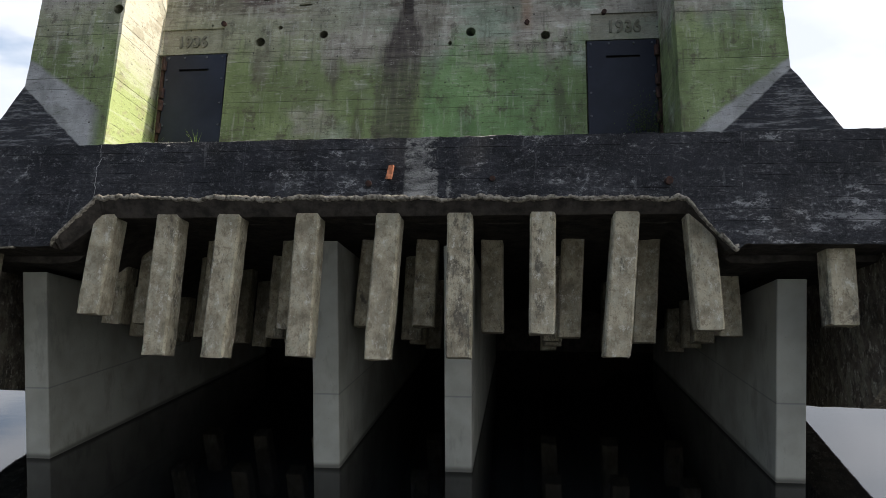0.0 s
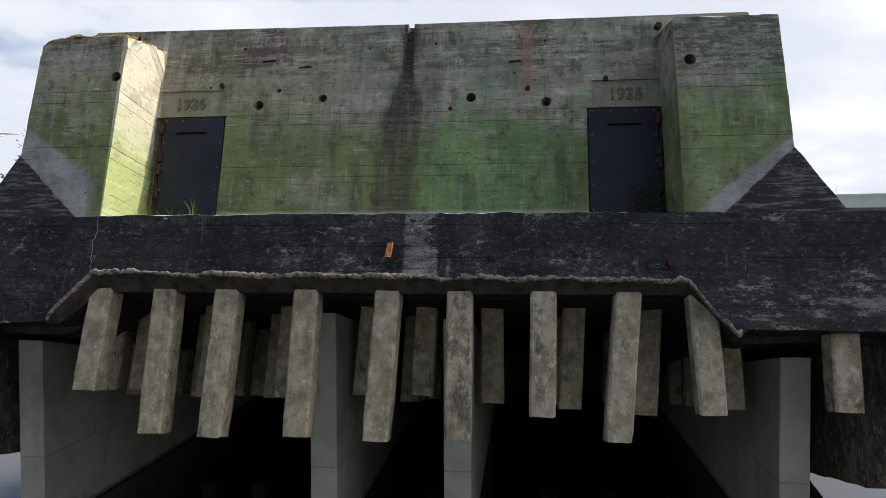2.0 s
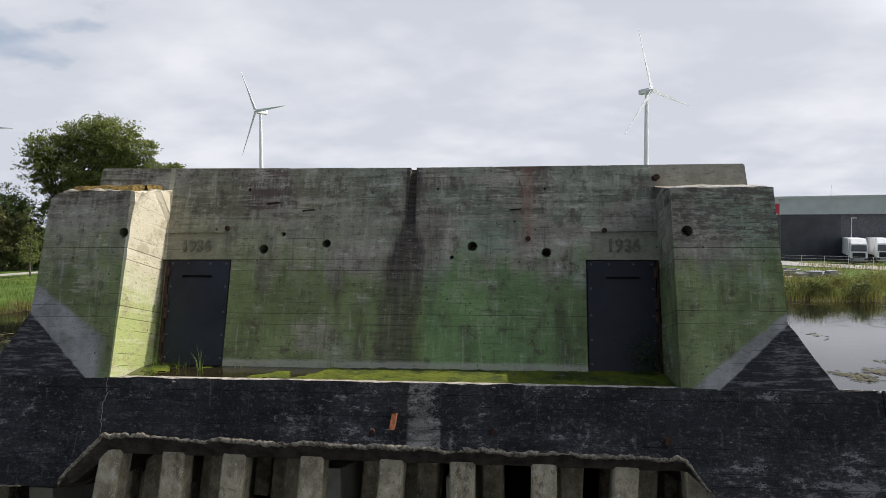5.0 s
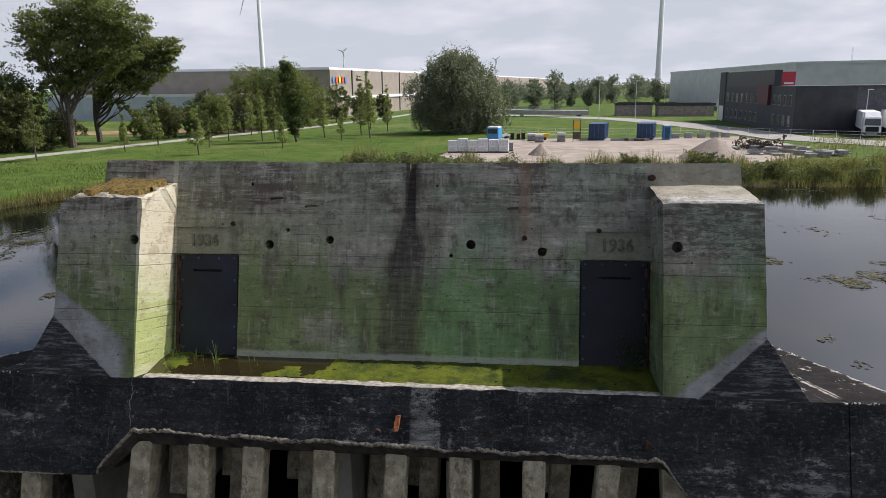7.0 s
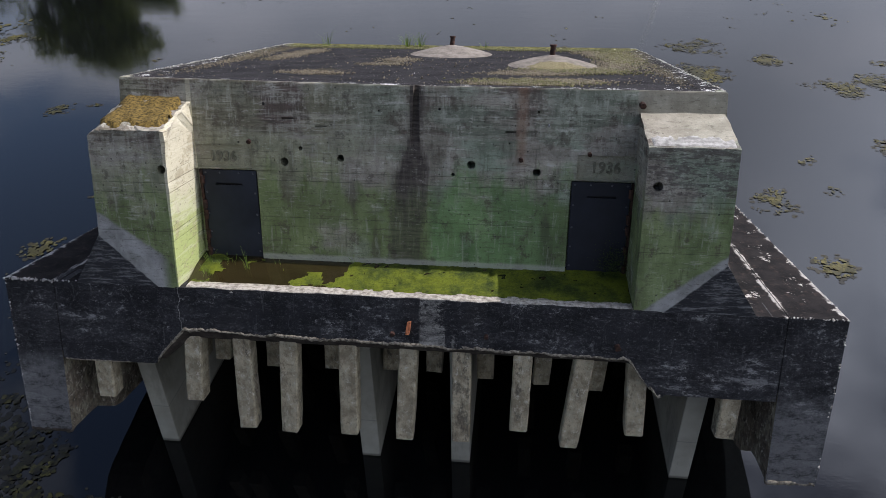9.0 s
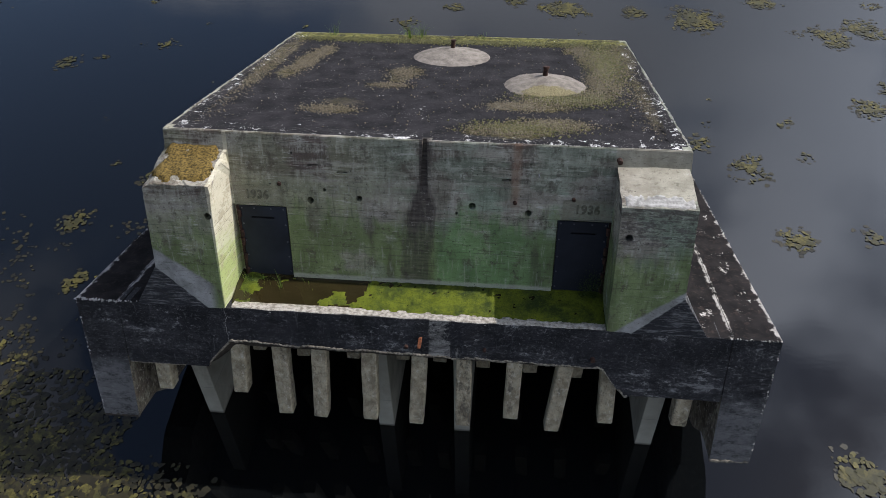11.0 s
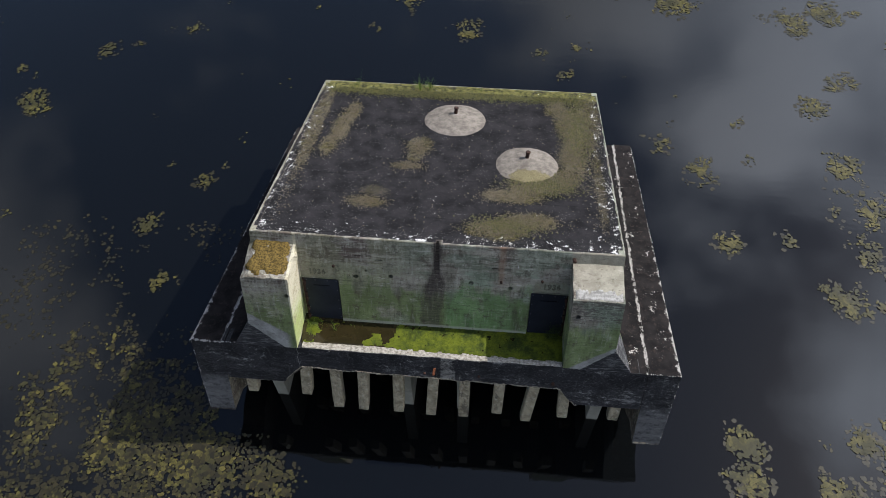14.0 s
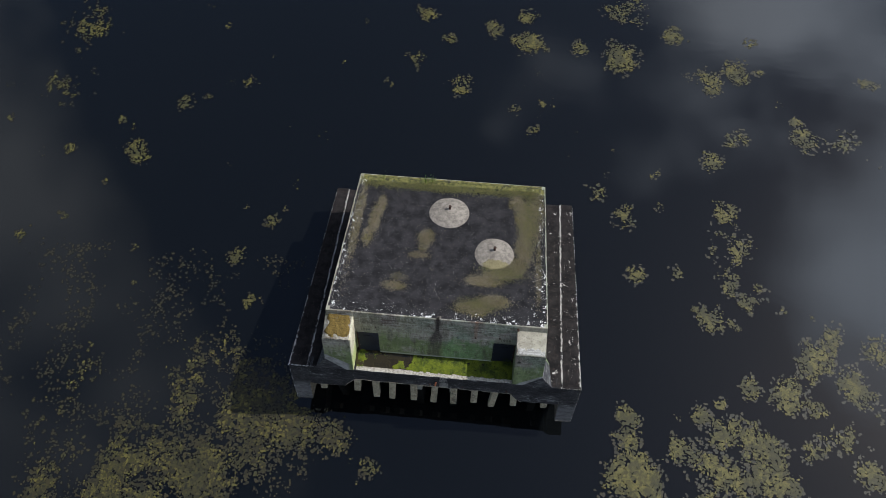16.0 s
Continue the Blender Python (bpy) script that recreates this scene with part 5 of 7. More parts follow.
for i, (x, y, n, h, sp) in enumerate(((-4.15, 11.35, 16, 0.45, 0.12), (-3.75, 11.3, 10, 0.3, 0.2), (-3.3, 11.15, 9, 0.55, 0.06), (-1.15, 11.45, 9, 0.34, 0.06), (-4.05, 10.9, 9, 0.26, 0.12), (-2.6, 11.3, 6, 0.2, 0.2))):
    tuft(x, y, 5.13, n, h, sp, "grass_tuft", "thin green grass tuft in the flooded recess", i)


def shrub(x, y, z, r, n, seed):
    rng = np.random.default_rng(seed)
    d = rng.normal(size=(n, 3)) * np.array([r * 0.5, r * 0.35, r * 0.7]) + np.array([x, y, z + r])
    v, f = quads(d, rng.uniform(0.01, 0.022, n), rng)
    return v, f


v, f = shrub(4.02, 11.5, 5.1, 0.30, 900, 5)
tagged(new("weed_bush", raw_mesh("weed_bush", v, f, leaf_mat("dark_weed_leaf", (0.02, 0.04, 0.01), (0.06, 0.09, 0.025)))), "small dark weed before the steel door", "weed", kind="stuff")

# loose gravel, moss crumbs and weeds on the roof
def crumbs(name, label, spots, n, size, mat, seed):
    rng = np.random.default_rng(seed)
    tet = np.array([(1, 1, 1), (1, -1, -1), (-1, 1, -1), (-1, -1, 1)], float) * 0.6
    vs, fs = [], []
    tri = np.array([(0, 1, 2), (0, 3, 1), (0, 2, 3), (1, 3, 2)])
    w = np.array([s[4] for s in spots], float)
    pick = rng.choice(len(spots), n, p=w / w.sum())
    for i in range(n):
        cx, cy, rx, ry, _ = spots[pick[i]]
        p = np.array([cx + rx * rng.normal() * 0.6, cy + ry * rng.normal() * 0.6, 0.0])
        p[2] = roof_floor(p[0], p[1]) + 0.006
        if not (abs(p[0]) < 5.4 and 1.9 < p[1] < 11.15):
            continue
        q = np.linalg.qr(rng.normal(size=(3, 3)))[0]
        fs.append(tri + len(vs) * 4)
        vs.append(p + (tet @ q) * size * rng.uniform(0.5, 1.6))
    me = raw_mesh(name, np.concatenate(vs), np.concatenate(fs), mat)
    ob = new(name, me)
    ob.matrix_basis = LEAN_BACK
    return tagged(ob, label, "gravel" if "gravel" in name else "moss", kind="stuff")


PEB = leaf_mat("mixed_pebbles", (0.045, 0.037, 0.024), (0.22, 0.185, 0.12), 0.0)
CRUMB = leaf_mat("moss_crumbs", (0.036, 0.040, 0.010), (0.145, 0.138, 0.042), 0.0)
SPOTS = ((3.95, 10.1, 0.4, 0.6, 1), (4.3, 9.2, 0.4, 0.9, 2), (4.55, 7.6, 0.4, 1.2, 3), (4.4, 6.1, 0.45, 0.9, 2.5), (3.8, 5.1, 0.7, 0.5, 3), (2.9, 4.6, 0.9, 0.4, 3), (2.2, 4.0, 0.8, 0.3, 2), (2.9, 2.75, 0.8, 0.35, 2.5), (1.9, 2.25, 0.8, 0.4, 3), (-4.0, 9.0, 0.25, 0.7, 1.2), (-4.25, 7.6, 0.3, 1.2, 2), (-1.1, 6.7, 0.4, 0.5, 1.5), (-1.35, 5.5, 0.5, 0.25, 0.8), (-2.45, 3.3, 0.6, 0.3, 1.3), (5.1, 9.4, 0.4, 2.0, 2), (0, 6, 6, 5, 1.3), (5.2, 6, 0.3, 4, 1.5), (-5.2, 6, 0.3, 4, 1.8))
crumbs("roof_gravel", "loose pale gravel strewn over the bunker roof", SPOTS, 15000, 0.022, PEB, 1)
crumbs("roof_moss", "olive moss crumbs along the roof's back edge", ((0, 10.75, 6, 0.35, 5), (4.7, 8.5, 0.5, 2.0, 2), (3.4, 4.8, 1.0, 0.5, 1.5), (2.2, 2.45, 1.0, 0.4, 1)), 11000, 0.028, CRUMB, 2)
for i, (x, y, n, h) in enumerate(((-1.6, 11.1, 60, 0.55), (-1.2, 11.15, 50, 0.6), (-4.2, 11.1, 16, 0.8), (0.9, 11.1, 12, 0.3))):
    p = LEAN_BACK @ Vector((x, y, roof_floor(x, y)))
    tuft(p.x, p.y, p.z, n, h, 0.18, "roof_grass", "wild grass growing at the roof's back edge", 60 + i)


# ---- lake, land and distance ----
SHORE_X = (-60, -44, -42.8, -40.7, -36.6, -30.3, -23.0, -20.0, -17.5, -5.0, 36.0, 140.0)
SHORE_Y = (20, 50, 55.3, 59.9, 67.4, 73.6, 78.5, 78.5, 72.8, 71.6, 71.2, 78.0)


def inland(x, y):
    """Metres from the waterline, more or less; positive on land."""
    d = y - np.interp(x, SHORE_X, SHORE_Y)
    wob = 0.9 * noise.noise((x * 0.12, y * 0.12, 0)) + 0.5 * noise.noise((x * 0.5, y * 0.5, 3))
    return max(min(d, 60) * (0.75 if x < -25 else 1), -47 - x - 0.35 * max(0, y - 40) if y < 60 else -99, x - 130, -85 - y) + wob


def land_height(x, y):
    d = inland(x, y)
    if d < 0:
        return max(-1.6, 0.3 * d - 0.05)
    t = min(1.0, d / 5.0)
    return 0.02 + 1.0 * t * t * (3 - 2 * t) + (0.12 * noise.noise((x * 0.08, y * 0.08, 5)) if d > 8 else 0) * 0.5


def make_ground():
    gx = np.concatenate([np.array([-4000, -2000, -1000, -600, -400, -300, -220, -170, -130, -105, -90, -80, -72, -66]), np.arange(-62, 62, 1.25), np.array([66, 72, 80, 90, 100, 110, 120, 126, 130, 134, 140, 160, 200, 300, 450, 700, 1200, 2500, 4500])])
    gy = np.concatenate([np.array([-3000, -800, -300, -150, -100, -92, -88, -85, -80, -60, -40, -20, 0, 15, 25, 33]), np.arange(38, 100, 1.25), np.array([104, 110, 118, 130, 150, 180, 220, 280, 360, 480, 700, 1000, 1600, 2600, 4700])])
    v = np.array([(x, y, land_height(x, y)) for y in gy for x in gx])
    w = len(gx)
    i, j = np.meshgrid(np.arange(w - 1), np.arange(len(gy) - 1))
    a = (j * w + i).ravel()
    f = np.stack([a, a + 1, a + 1 + w, a + w], 1)
    ob = new("ground", raw_mesh("ground", v, f, GRASS))
    for p in ob.data.polygons:
        p.use_smooth = True
    tagged(ob, "green meadow round the lake, reaching the horizon", "ground", kind="structure")


make_ground()
bm = bmesh.new()
v = [bm.verts.new(c) for c in ((-150, -120, 0), (160, -120, 0), (160, 110, 0), (-150, 110, 0))]
bm.faces.new(v)
solid("water", bm, WATER, "dark still lake water with faint ripples", "water", kind="structure")


def ribbon(name, pts, width, z, mat, label, category):
    bm = bmesh.new()
    rows = []
    for i, (x, y) in enumerate(pts):
        a, b = Vector(pts[max(0, i - 1)]), Vector(pts[min(len(pts) - 1, i + 1)])
        d = (b - a).normalized()
        nrm = Vector((-d.y, d.x)) * width / 2
        rows.append([bm.verts.new((x + nrm.x, y + nrm.y, z)), bm.verts.new((x - nrm.x, y - nrm.y, z))])
    for p, q in zip(rows, rows[1:]):
        bm.faces.new((p[0], p[1], q[1], q[0]))
    ext = bmesh.ops.extrude_face_region(bm, geom=bm.faces[:])
    for e in ext["geom"]:
        if isinstance(e, bmesh.types.BMVert):
            e.co.z -= 0.25
    return solid(name, bm, mat, label, category, kind="structure")


PAVE = plain("pale_path_asphalt", (0.24, 0.23, 0.21), (0.34, 0.325, 0.30), 0.9, 0, 0.7, 0.2)
GRAVEL = plain("pale_yard_gravel", (0.22, 0.185, 0.155), (0.33, 0.285, 0.24), 0.95, 0, 0.35, 0.2, 0.5)
ribbon("path", ((-72, 66), (-67.2, 86.3), (-64.8, 95.8), (-61.6, 108.4), (-57.6, 124.2), (-52.8, 139.5), (-46.5, 158), (-41.4, 186), (-37, 212), (-34, 240)), 2.6, 1.13, PAVE, "pale narrow cycle path through the meadow", "path")
ribbon("soil_strip", ((-98, 140), (-80, 142), (-66, 148), (-54, 158)), 14, 1.12, plain("bare_brown_soil", (0.14, 0.085, 0.05), (0.28, 0.21, 0.11), 0.95, 0, 0.5, 0.2, 0.6), "bare brown soil and dry grass behind the path", "soil")
ribbon("road", ((-20, 222), (10, 205), (26, 186), (36, 160), (41, 140), (44, 120), (60, 100)), 9, 1.12, PAVE, "pale access road behind the yard", "road")
bm = bmesh.new()
pts = [(-9, 90), (-5, 84), (6, 80), (18, 80), (29, 82), (37, 92), (40, 108), (37, 124), (20, 121), (4, 120), (-3, 116), (-8, 104)]
vs = [bm.verts.new((x, y, 1.13)) for x, y in pts]
f = bm.faces.new(vs)
ext = bmesh.ops.extrude_face_region(bm, geom=[f])
for e in ext["geom"]:
    if isinstance(e, bmesh.types.BMVert):
        e.co.z -= 0.3
solid("yard", bm, GRAVEL, "pale gravel storage yard behind the reeds", "yard", kind="structure")


# ---- plants ----
BARK = plain("grey_brown_bark", (0.05, 0.042, 0.033), (0.13, 0.11, 0.09), 0.95, 0, 5.0, 0.2, 0.6)
LEAF_OLD = leaf_mat("old_tree_leaf", (0.07, 0.095, 0.026), (0.27, 0.29, 0.105))
LEAF_WILLOW = leaf_mat("willow_leaf", (0.09, 0.11, 0.07), (0.27, 0.30, 0.20), 0.3)
LEAF_YOUNG = leaf_mat("young_tree_leaf", (0.16, 0.21, 0.055), (0.42, 0.46, 0.18), 0.55)
LEAF_SHRUB = leaf_mat("brownish_shrub_leaf", (0.045, 0.055, 0.02), (0.15, 0.145, 0.055), 0.3)
LEAF_DARK = leaf_mat("dark_leaf", (0.032, 0.055, 0.018), (0.1, 0.135, 0.045))
# leaves of the far trees, greyed and paled in place of haze
LEAF_FAR = leaf_mat("haze_paled_leaf", (0.12, 0.14, 0.115), (0.21, 0.235, 0.19))


def limb(bm, a, b, r0, r1, seg=5, bend=0.15, seed=0.0):
    pts = []
    a, b = Vector(a), Vector(b)
    length = (b - a).length
    for i in range(seg + 1):
        t = i / seg
        pts.append(a.lerp(b, t) + length * bend * math.sin(3.14 * t) * noise.noise_vector((seed, t * 1.3, a.x)))
    for i in range(seg):
        cyl(bm, pts[i], pts[i + 1], r0 + (r1 - r0) * i / seg, r0 + (r1 - r0) * (i + 1) / seg, 8, False)
    return pts


def tree(name, label, x, y, height, lobes, trunk_r, leaves, leaf, mat, seed, fork=None, category="tree", per=26, spread=(0.14, 0.14, 0.12), inner=0.55):
    """A tree: a trunk, limbs to each lobe, and leaf clumps; a lobe is (dx, dy, z, rx, ry, rz)."""
    rng = np.random.default_rng(seed)
    z0 = land_height(x, y) - 0.1
    th = thing(name, label, category, pose(x, y, z0))
    bm = bmesh.new()
    fork = fork or height * 0.3
    top = max(fork, height * 0.62)
    lean = Vector((0.05 * height * noise.noise((seed, 1, 0)), 0, 0))
    stem = limb(bm, (0, 0, 0), Vector((0, 0, top)) + lean, trunk_r, trunk_r * 0.3, 8, 0.06, seed)
    for i, (dx, dy, z, rx, ry, rz) in enumerate(lobes):
        start = min(max(fork, z * rng.uniform(0.4, 0.62)), top)
        o = stem[min(7, int(8 * start / top))]
        r = trunk_r * (0.42 - 0.2 * start / height)
        pts = limb(bm, o, (dx, dy, z), r, r * 0.25, 6, 0.16, seed + i)
        for k in range(4):
            q = pts[2 + k % 4]
            e = Vector((dx + rx * rng.uniform(-0.9, 0.9), dy + ry * rng.uniform(-0.9, 0.9), z + rz * rng.uniform(-0.6, 0.9)))
            limb(bm, q, e, r * 0.35, r * 0.06, 4, 0.12, seed + i + k)
    part("trunk", bm, BARK, th)
    vol = np.array([l[3] * l[4] * l[5] for l in lobes]) ** 0.7
    pts = []
    for i in range(max(1, leaves // per)):
        l = lobes[rng.choice(len(lobes), p=vol / vol.sum())]
        d = rng.normal(size=3)
        d /= np.linalg.norm(d)
        c = np.array(l[:3]) + d * np.array(l[3:]) * rng.uniform(inner, 1.1)
        pts.append(c + rng.normal(size=(per, 3)) * np.array(spread) * np.mean(l[3:]) * rng.uniform(0.5, 1.5))
    pts = np.concatenate(pts)
    pts = pts[pts[:, 2] > 0.15]
    v, f = quads(pts, rng.uniform(0.6, 1.3, len(pts)) * leaf, rng)
    crown = new("crown", raw_mesh("crown", v, f, mat))
    crown.parent = th
    return th


def lobes_in(rng, n, w, d, z0, z1, r0, r1):
    out = []
    for i in range(n):
        t = (i + 0.5) / n
        a = rng.uniform(0, 6.283)
        k = math.sqrt(rng.uniform(0.1, 1))
        z = z0 + (z1 - z0) * t
        s = math.sin(3.14 * (0.12 + 0.8 * t)) * k
        r = rng.uniform(r0, r1)
        out.append((w * s * math.cos(a), d * s * math.sin(a), z, r, r, r * 0.85))
    return out


R = np.random.default_rng(4)
CROWN = ((75, 55, 38), (115, 30, 36), (160, 18, 34), (200, 34, 36), (238, 62, 30), (62, 88, 30), (108, 85, 38), (165, 66, 42), (205, 96, 34), (146, 118, 32), (84, 128, 28), (60, 118, 20), (46, 66, 20), (120, 132, 22), (100, 152, 22), (138, 158, 20), (172, 112, 30), (80, 158, 16), (130, 100, 30))
tree("old_tree", "tall old tree with a wide dark green crown", -69.2, 105, 22, [((a - 100) / 10.8, 1.5 * math.sin(a), (276 - b) / 12.1, c / 10.6, c / 12, c / 13) for a, b, c in CROWN], 0.62, 54000, 0.20, LEAF_OLD, 11, 4.5, per=44, spread=(0.17, 0.17, 0.09), inner=0.45)
CROWN = ((230, 110, 26), (252, 104, 26), (284, 96, 24), (305, 92, 17), (270, 138, 24), (293, 120, 20), (238, 158, 20), (216, 146, 20), (196, 128, 24), (312, 108, 12), (255, 165, 13), (205, 190, 12), (225, 195, 10), (200, 160, 18), (230, 134, 20), (186, 176, 12))
tree("old_tree", "old leaning tree with hanging dark green limbs", -72, 117, 18, [((a - 172) / 9.2, 1.2 * math.sin(a), (262 - b) / 10.6, c / 9.4, c / 10.5, c / 11) for a, b, c in CROWN], 0.55, 28000, 0.20, LEAF_OLD, 17, 4.0, per=44, spread=(0.17, 0.17, 0.09), inner=0.45)
tree("willow_bush", "broad round grey-green willow bush down to the ground", -10.5, 137, 16, lobes_in(R, 40, 7.6, 6.0, 1.8, 12.6, 2.6, 3.8) + [(-6.5, -2, 3.2, 3, 3, 2.6), (6.5, -2, 3.2, 3, 3, 2.6), (0, -4, 3, 3, 3, 2.6), (-1, 0, 13.6, 2.6, 2.6, 2.0)], 0.4, 100000, 0.18, LEAF_WILLOW, 12, 1.2, "bush", per=30, spread=(0.09, 0.09, 0.2), inner=0.62)
tree("columnar_poplar", "dense dark columnar poplar on the meadow", -36.2, 115.6, 13.5, [(0, 0, 2.4, 1.1, 1.1, 1.2), (0, 0, 4.2, 1.7, 1.6, 1.6), (0.2, 0, 6.4, 1.8, 1.7, 1.7), (-0.3, 0, 8.6, 1.7, 1.6, 1.7), (-0.8, 0, 10.8, 1.5, 1.4, 1.5), (-1.1, 0, 12.4, 1.0, 1.0, 1.0)], 0.25, 11000, 0.17, LEAF_DARK, 13, 1.5)
YOUNG = ((-61.3, 85.6, 9.0), (-56.0, 97.5, 6.0), (-57.3, 109.4, 7.0), (-42.7, 93.1, 7.2), (-46.6, 104.9, 5.0), (-49.3, 118.6, 9.0), (-50.8, 132.8, 7.5), (-43.1, 118.3, 8.5), (-42.0, 121.5, 9.0), (-34.8, 104.6, 5.2), (-33.9, 124.5, 9.0), (-29.0, 117.8, 6.0), (-28.8, 131.5, 10.5), (-25.5, 124.1, 11.0), (-26.1, 142.9, 9.0), (-19.0, 141, 8.0), (-31.0, 150, 8.0))
for i, (x, y, h) in enumerate(YOUNG):
    w = h * (0.115 if i % 3 else 0.16)
    lb = [(0.1 * math.sin(i + k), 0, h * (0.30 + 0.16 * k), w * (1.0 - 0.16 * k), w * (1.0 - 0.16 * k), h * 0.11) for k in range(5)]
    ob = tree("young_tree", "slender young tree on the meadow by the path", x, y, h, lb, 0.07 + 0.006 * h, int(290 * h), 0.13, LEAF_YOUNG if i % 4 else LEAF_OLD, 30 + i, h * 0.28)
    ob["group"] = "young trees along the path"
HEDGE = ((-74, 97, 9.5), (-76, 101, 13), (-73, 99, 6), (-70.8, 100.5, 5), (-79, 93, 13), (-82, 96, 15), (-86, 104, 12), (-76, 88, 7.5), (-84, 92, 10), (-72.5, 108, 6.5), (-90, 112, 13), (-66.5, 121, 6), (-63.5, 125, 6.5), (-60.8, 130, 7), (-58.8, 135, 8), (-56, 142, 9.5), (-53, 151, 13), (-52, 158, 15), (-50.5, 168, 12), (-47.5, 183, 9.5), (-57, 152, 14), (-62, 140, 9), (-67, 130, 7.5), (-49, 158, 8), (-44, 196, 8), (-40, 206, 7))
for i, (x, y, h) in enumerate(HEDGE):
    tree("hedge_bush", "dense dark green shrub in the wood edge", x, y, h, lobes_in(np.random.default_rng(i), 12, h * 0.42, h * 0.34, h * 0.16, h * 0.85, h * 0.17, h * 0.24), 0.16, int(780 * h), 0.20, (LEAF_SHRUB, LEAF_DARK, LEAF_OLD)[i % 3], 60 + i, h * 0.15, "shrub")["group"] = "shrubs of the wood edge"


BANK = ((-18.5, 74.5, 1.8), (-16.2, 74.8, 2.4), (-13.6, 74.4, 2.7), (-11.0, 74.2, 2.5), (-8.4, 74.0, 2.3), (-5.5, 73.8, 1.7), (1.5, 73.8, 1.6), (12.4, 74.2, 2.3), (14.0, 74.5, 1.8), (19.5, 74.2, 2.1), (20.8, 74.6, 2.4), (27, 74.0, 1.5))
for i, (x, y, h) in enumerate(BANK):
    tree("bank_bush", "low dark green bush at the water's edge", x, y, h, lobes_in(np.random.default_rng(i + 200), 9, h * 0.55, h * 0.4, h * 0.2, h * 0.82, h * 0.24, h * 0.34), 0.05, 2600, 0.085, (LEAF_DARK, LEAF_SHRUB)[i % 2], 260 + i, h * 0.1, "bush")["group"] = "bushes along the bank"


def stuff_leaves(name, label, category, pts, size, mat, seed, flat=0.0):
    rng = np.random.default_rng(seed)
    v, f = quads(pts, rng.uniform(0.6, 1.4, len(pts)) * size, rng, flat)
    return tagged(new(name, raw_mesh(name, v, f, mat)), label, category, kind="stuff")


def far_woods():
    rng = np.random.default_rng(8)
    pts = []
    for i in range(420):
        x = rng.uniform(-330, 480)
        y = rng.uniform(420, 520)
        h = rng.uniform(6, 13)
        for k in range(12):
            c = np.array([x + rng.normal() * h * 0.35, y + rng.normal() * 3, 0.6 + h * rng.uniform(0.02, 0.9)])
            pts.append(c + rng.normal(size=(40, 3)) * h * 0.11)
    # distance haze is put into this leaf colour
    stuff_leaves("distant_woods", "distant belt of trees along the horizon, haze in the leaf colour", "woods", np.concatenate(pts), 0.6, leaf_mat("haze_tinted_woods_leaf", (0.13, 0.155, 0.14), (0.21, 0.24, 0.21), 0.45), 3)


far_woods()
for i, (x, y, h) in enumerate(((12, 268, 15), (5, 290, 12), (-4, 250, 11), (19, 300, 10), (27, 300, 9), (33, 330, 13), (41, 345, 14), (52, 350, 14), (60, 335, 11), (4, 262, 7))):
    tree("far_tree", "tree standing beyond the bridge, its leaves greyed for haze", x, y, h, lobes_in(np.random.default_rng(i + 50), 12, h * 0.24, h * 0.2, h * 0.08, h * 0.85, h * 0.14, h * 0.2), 0.15, 8000, 0.19, LEAF_FAR, 140 + i, h * 0.15)["group"] = "trees beyond the bridge"


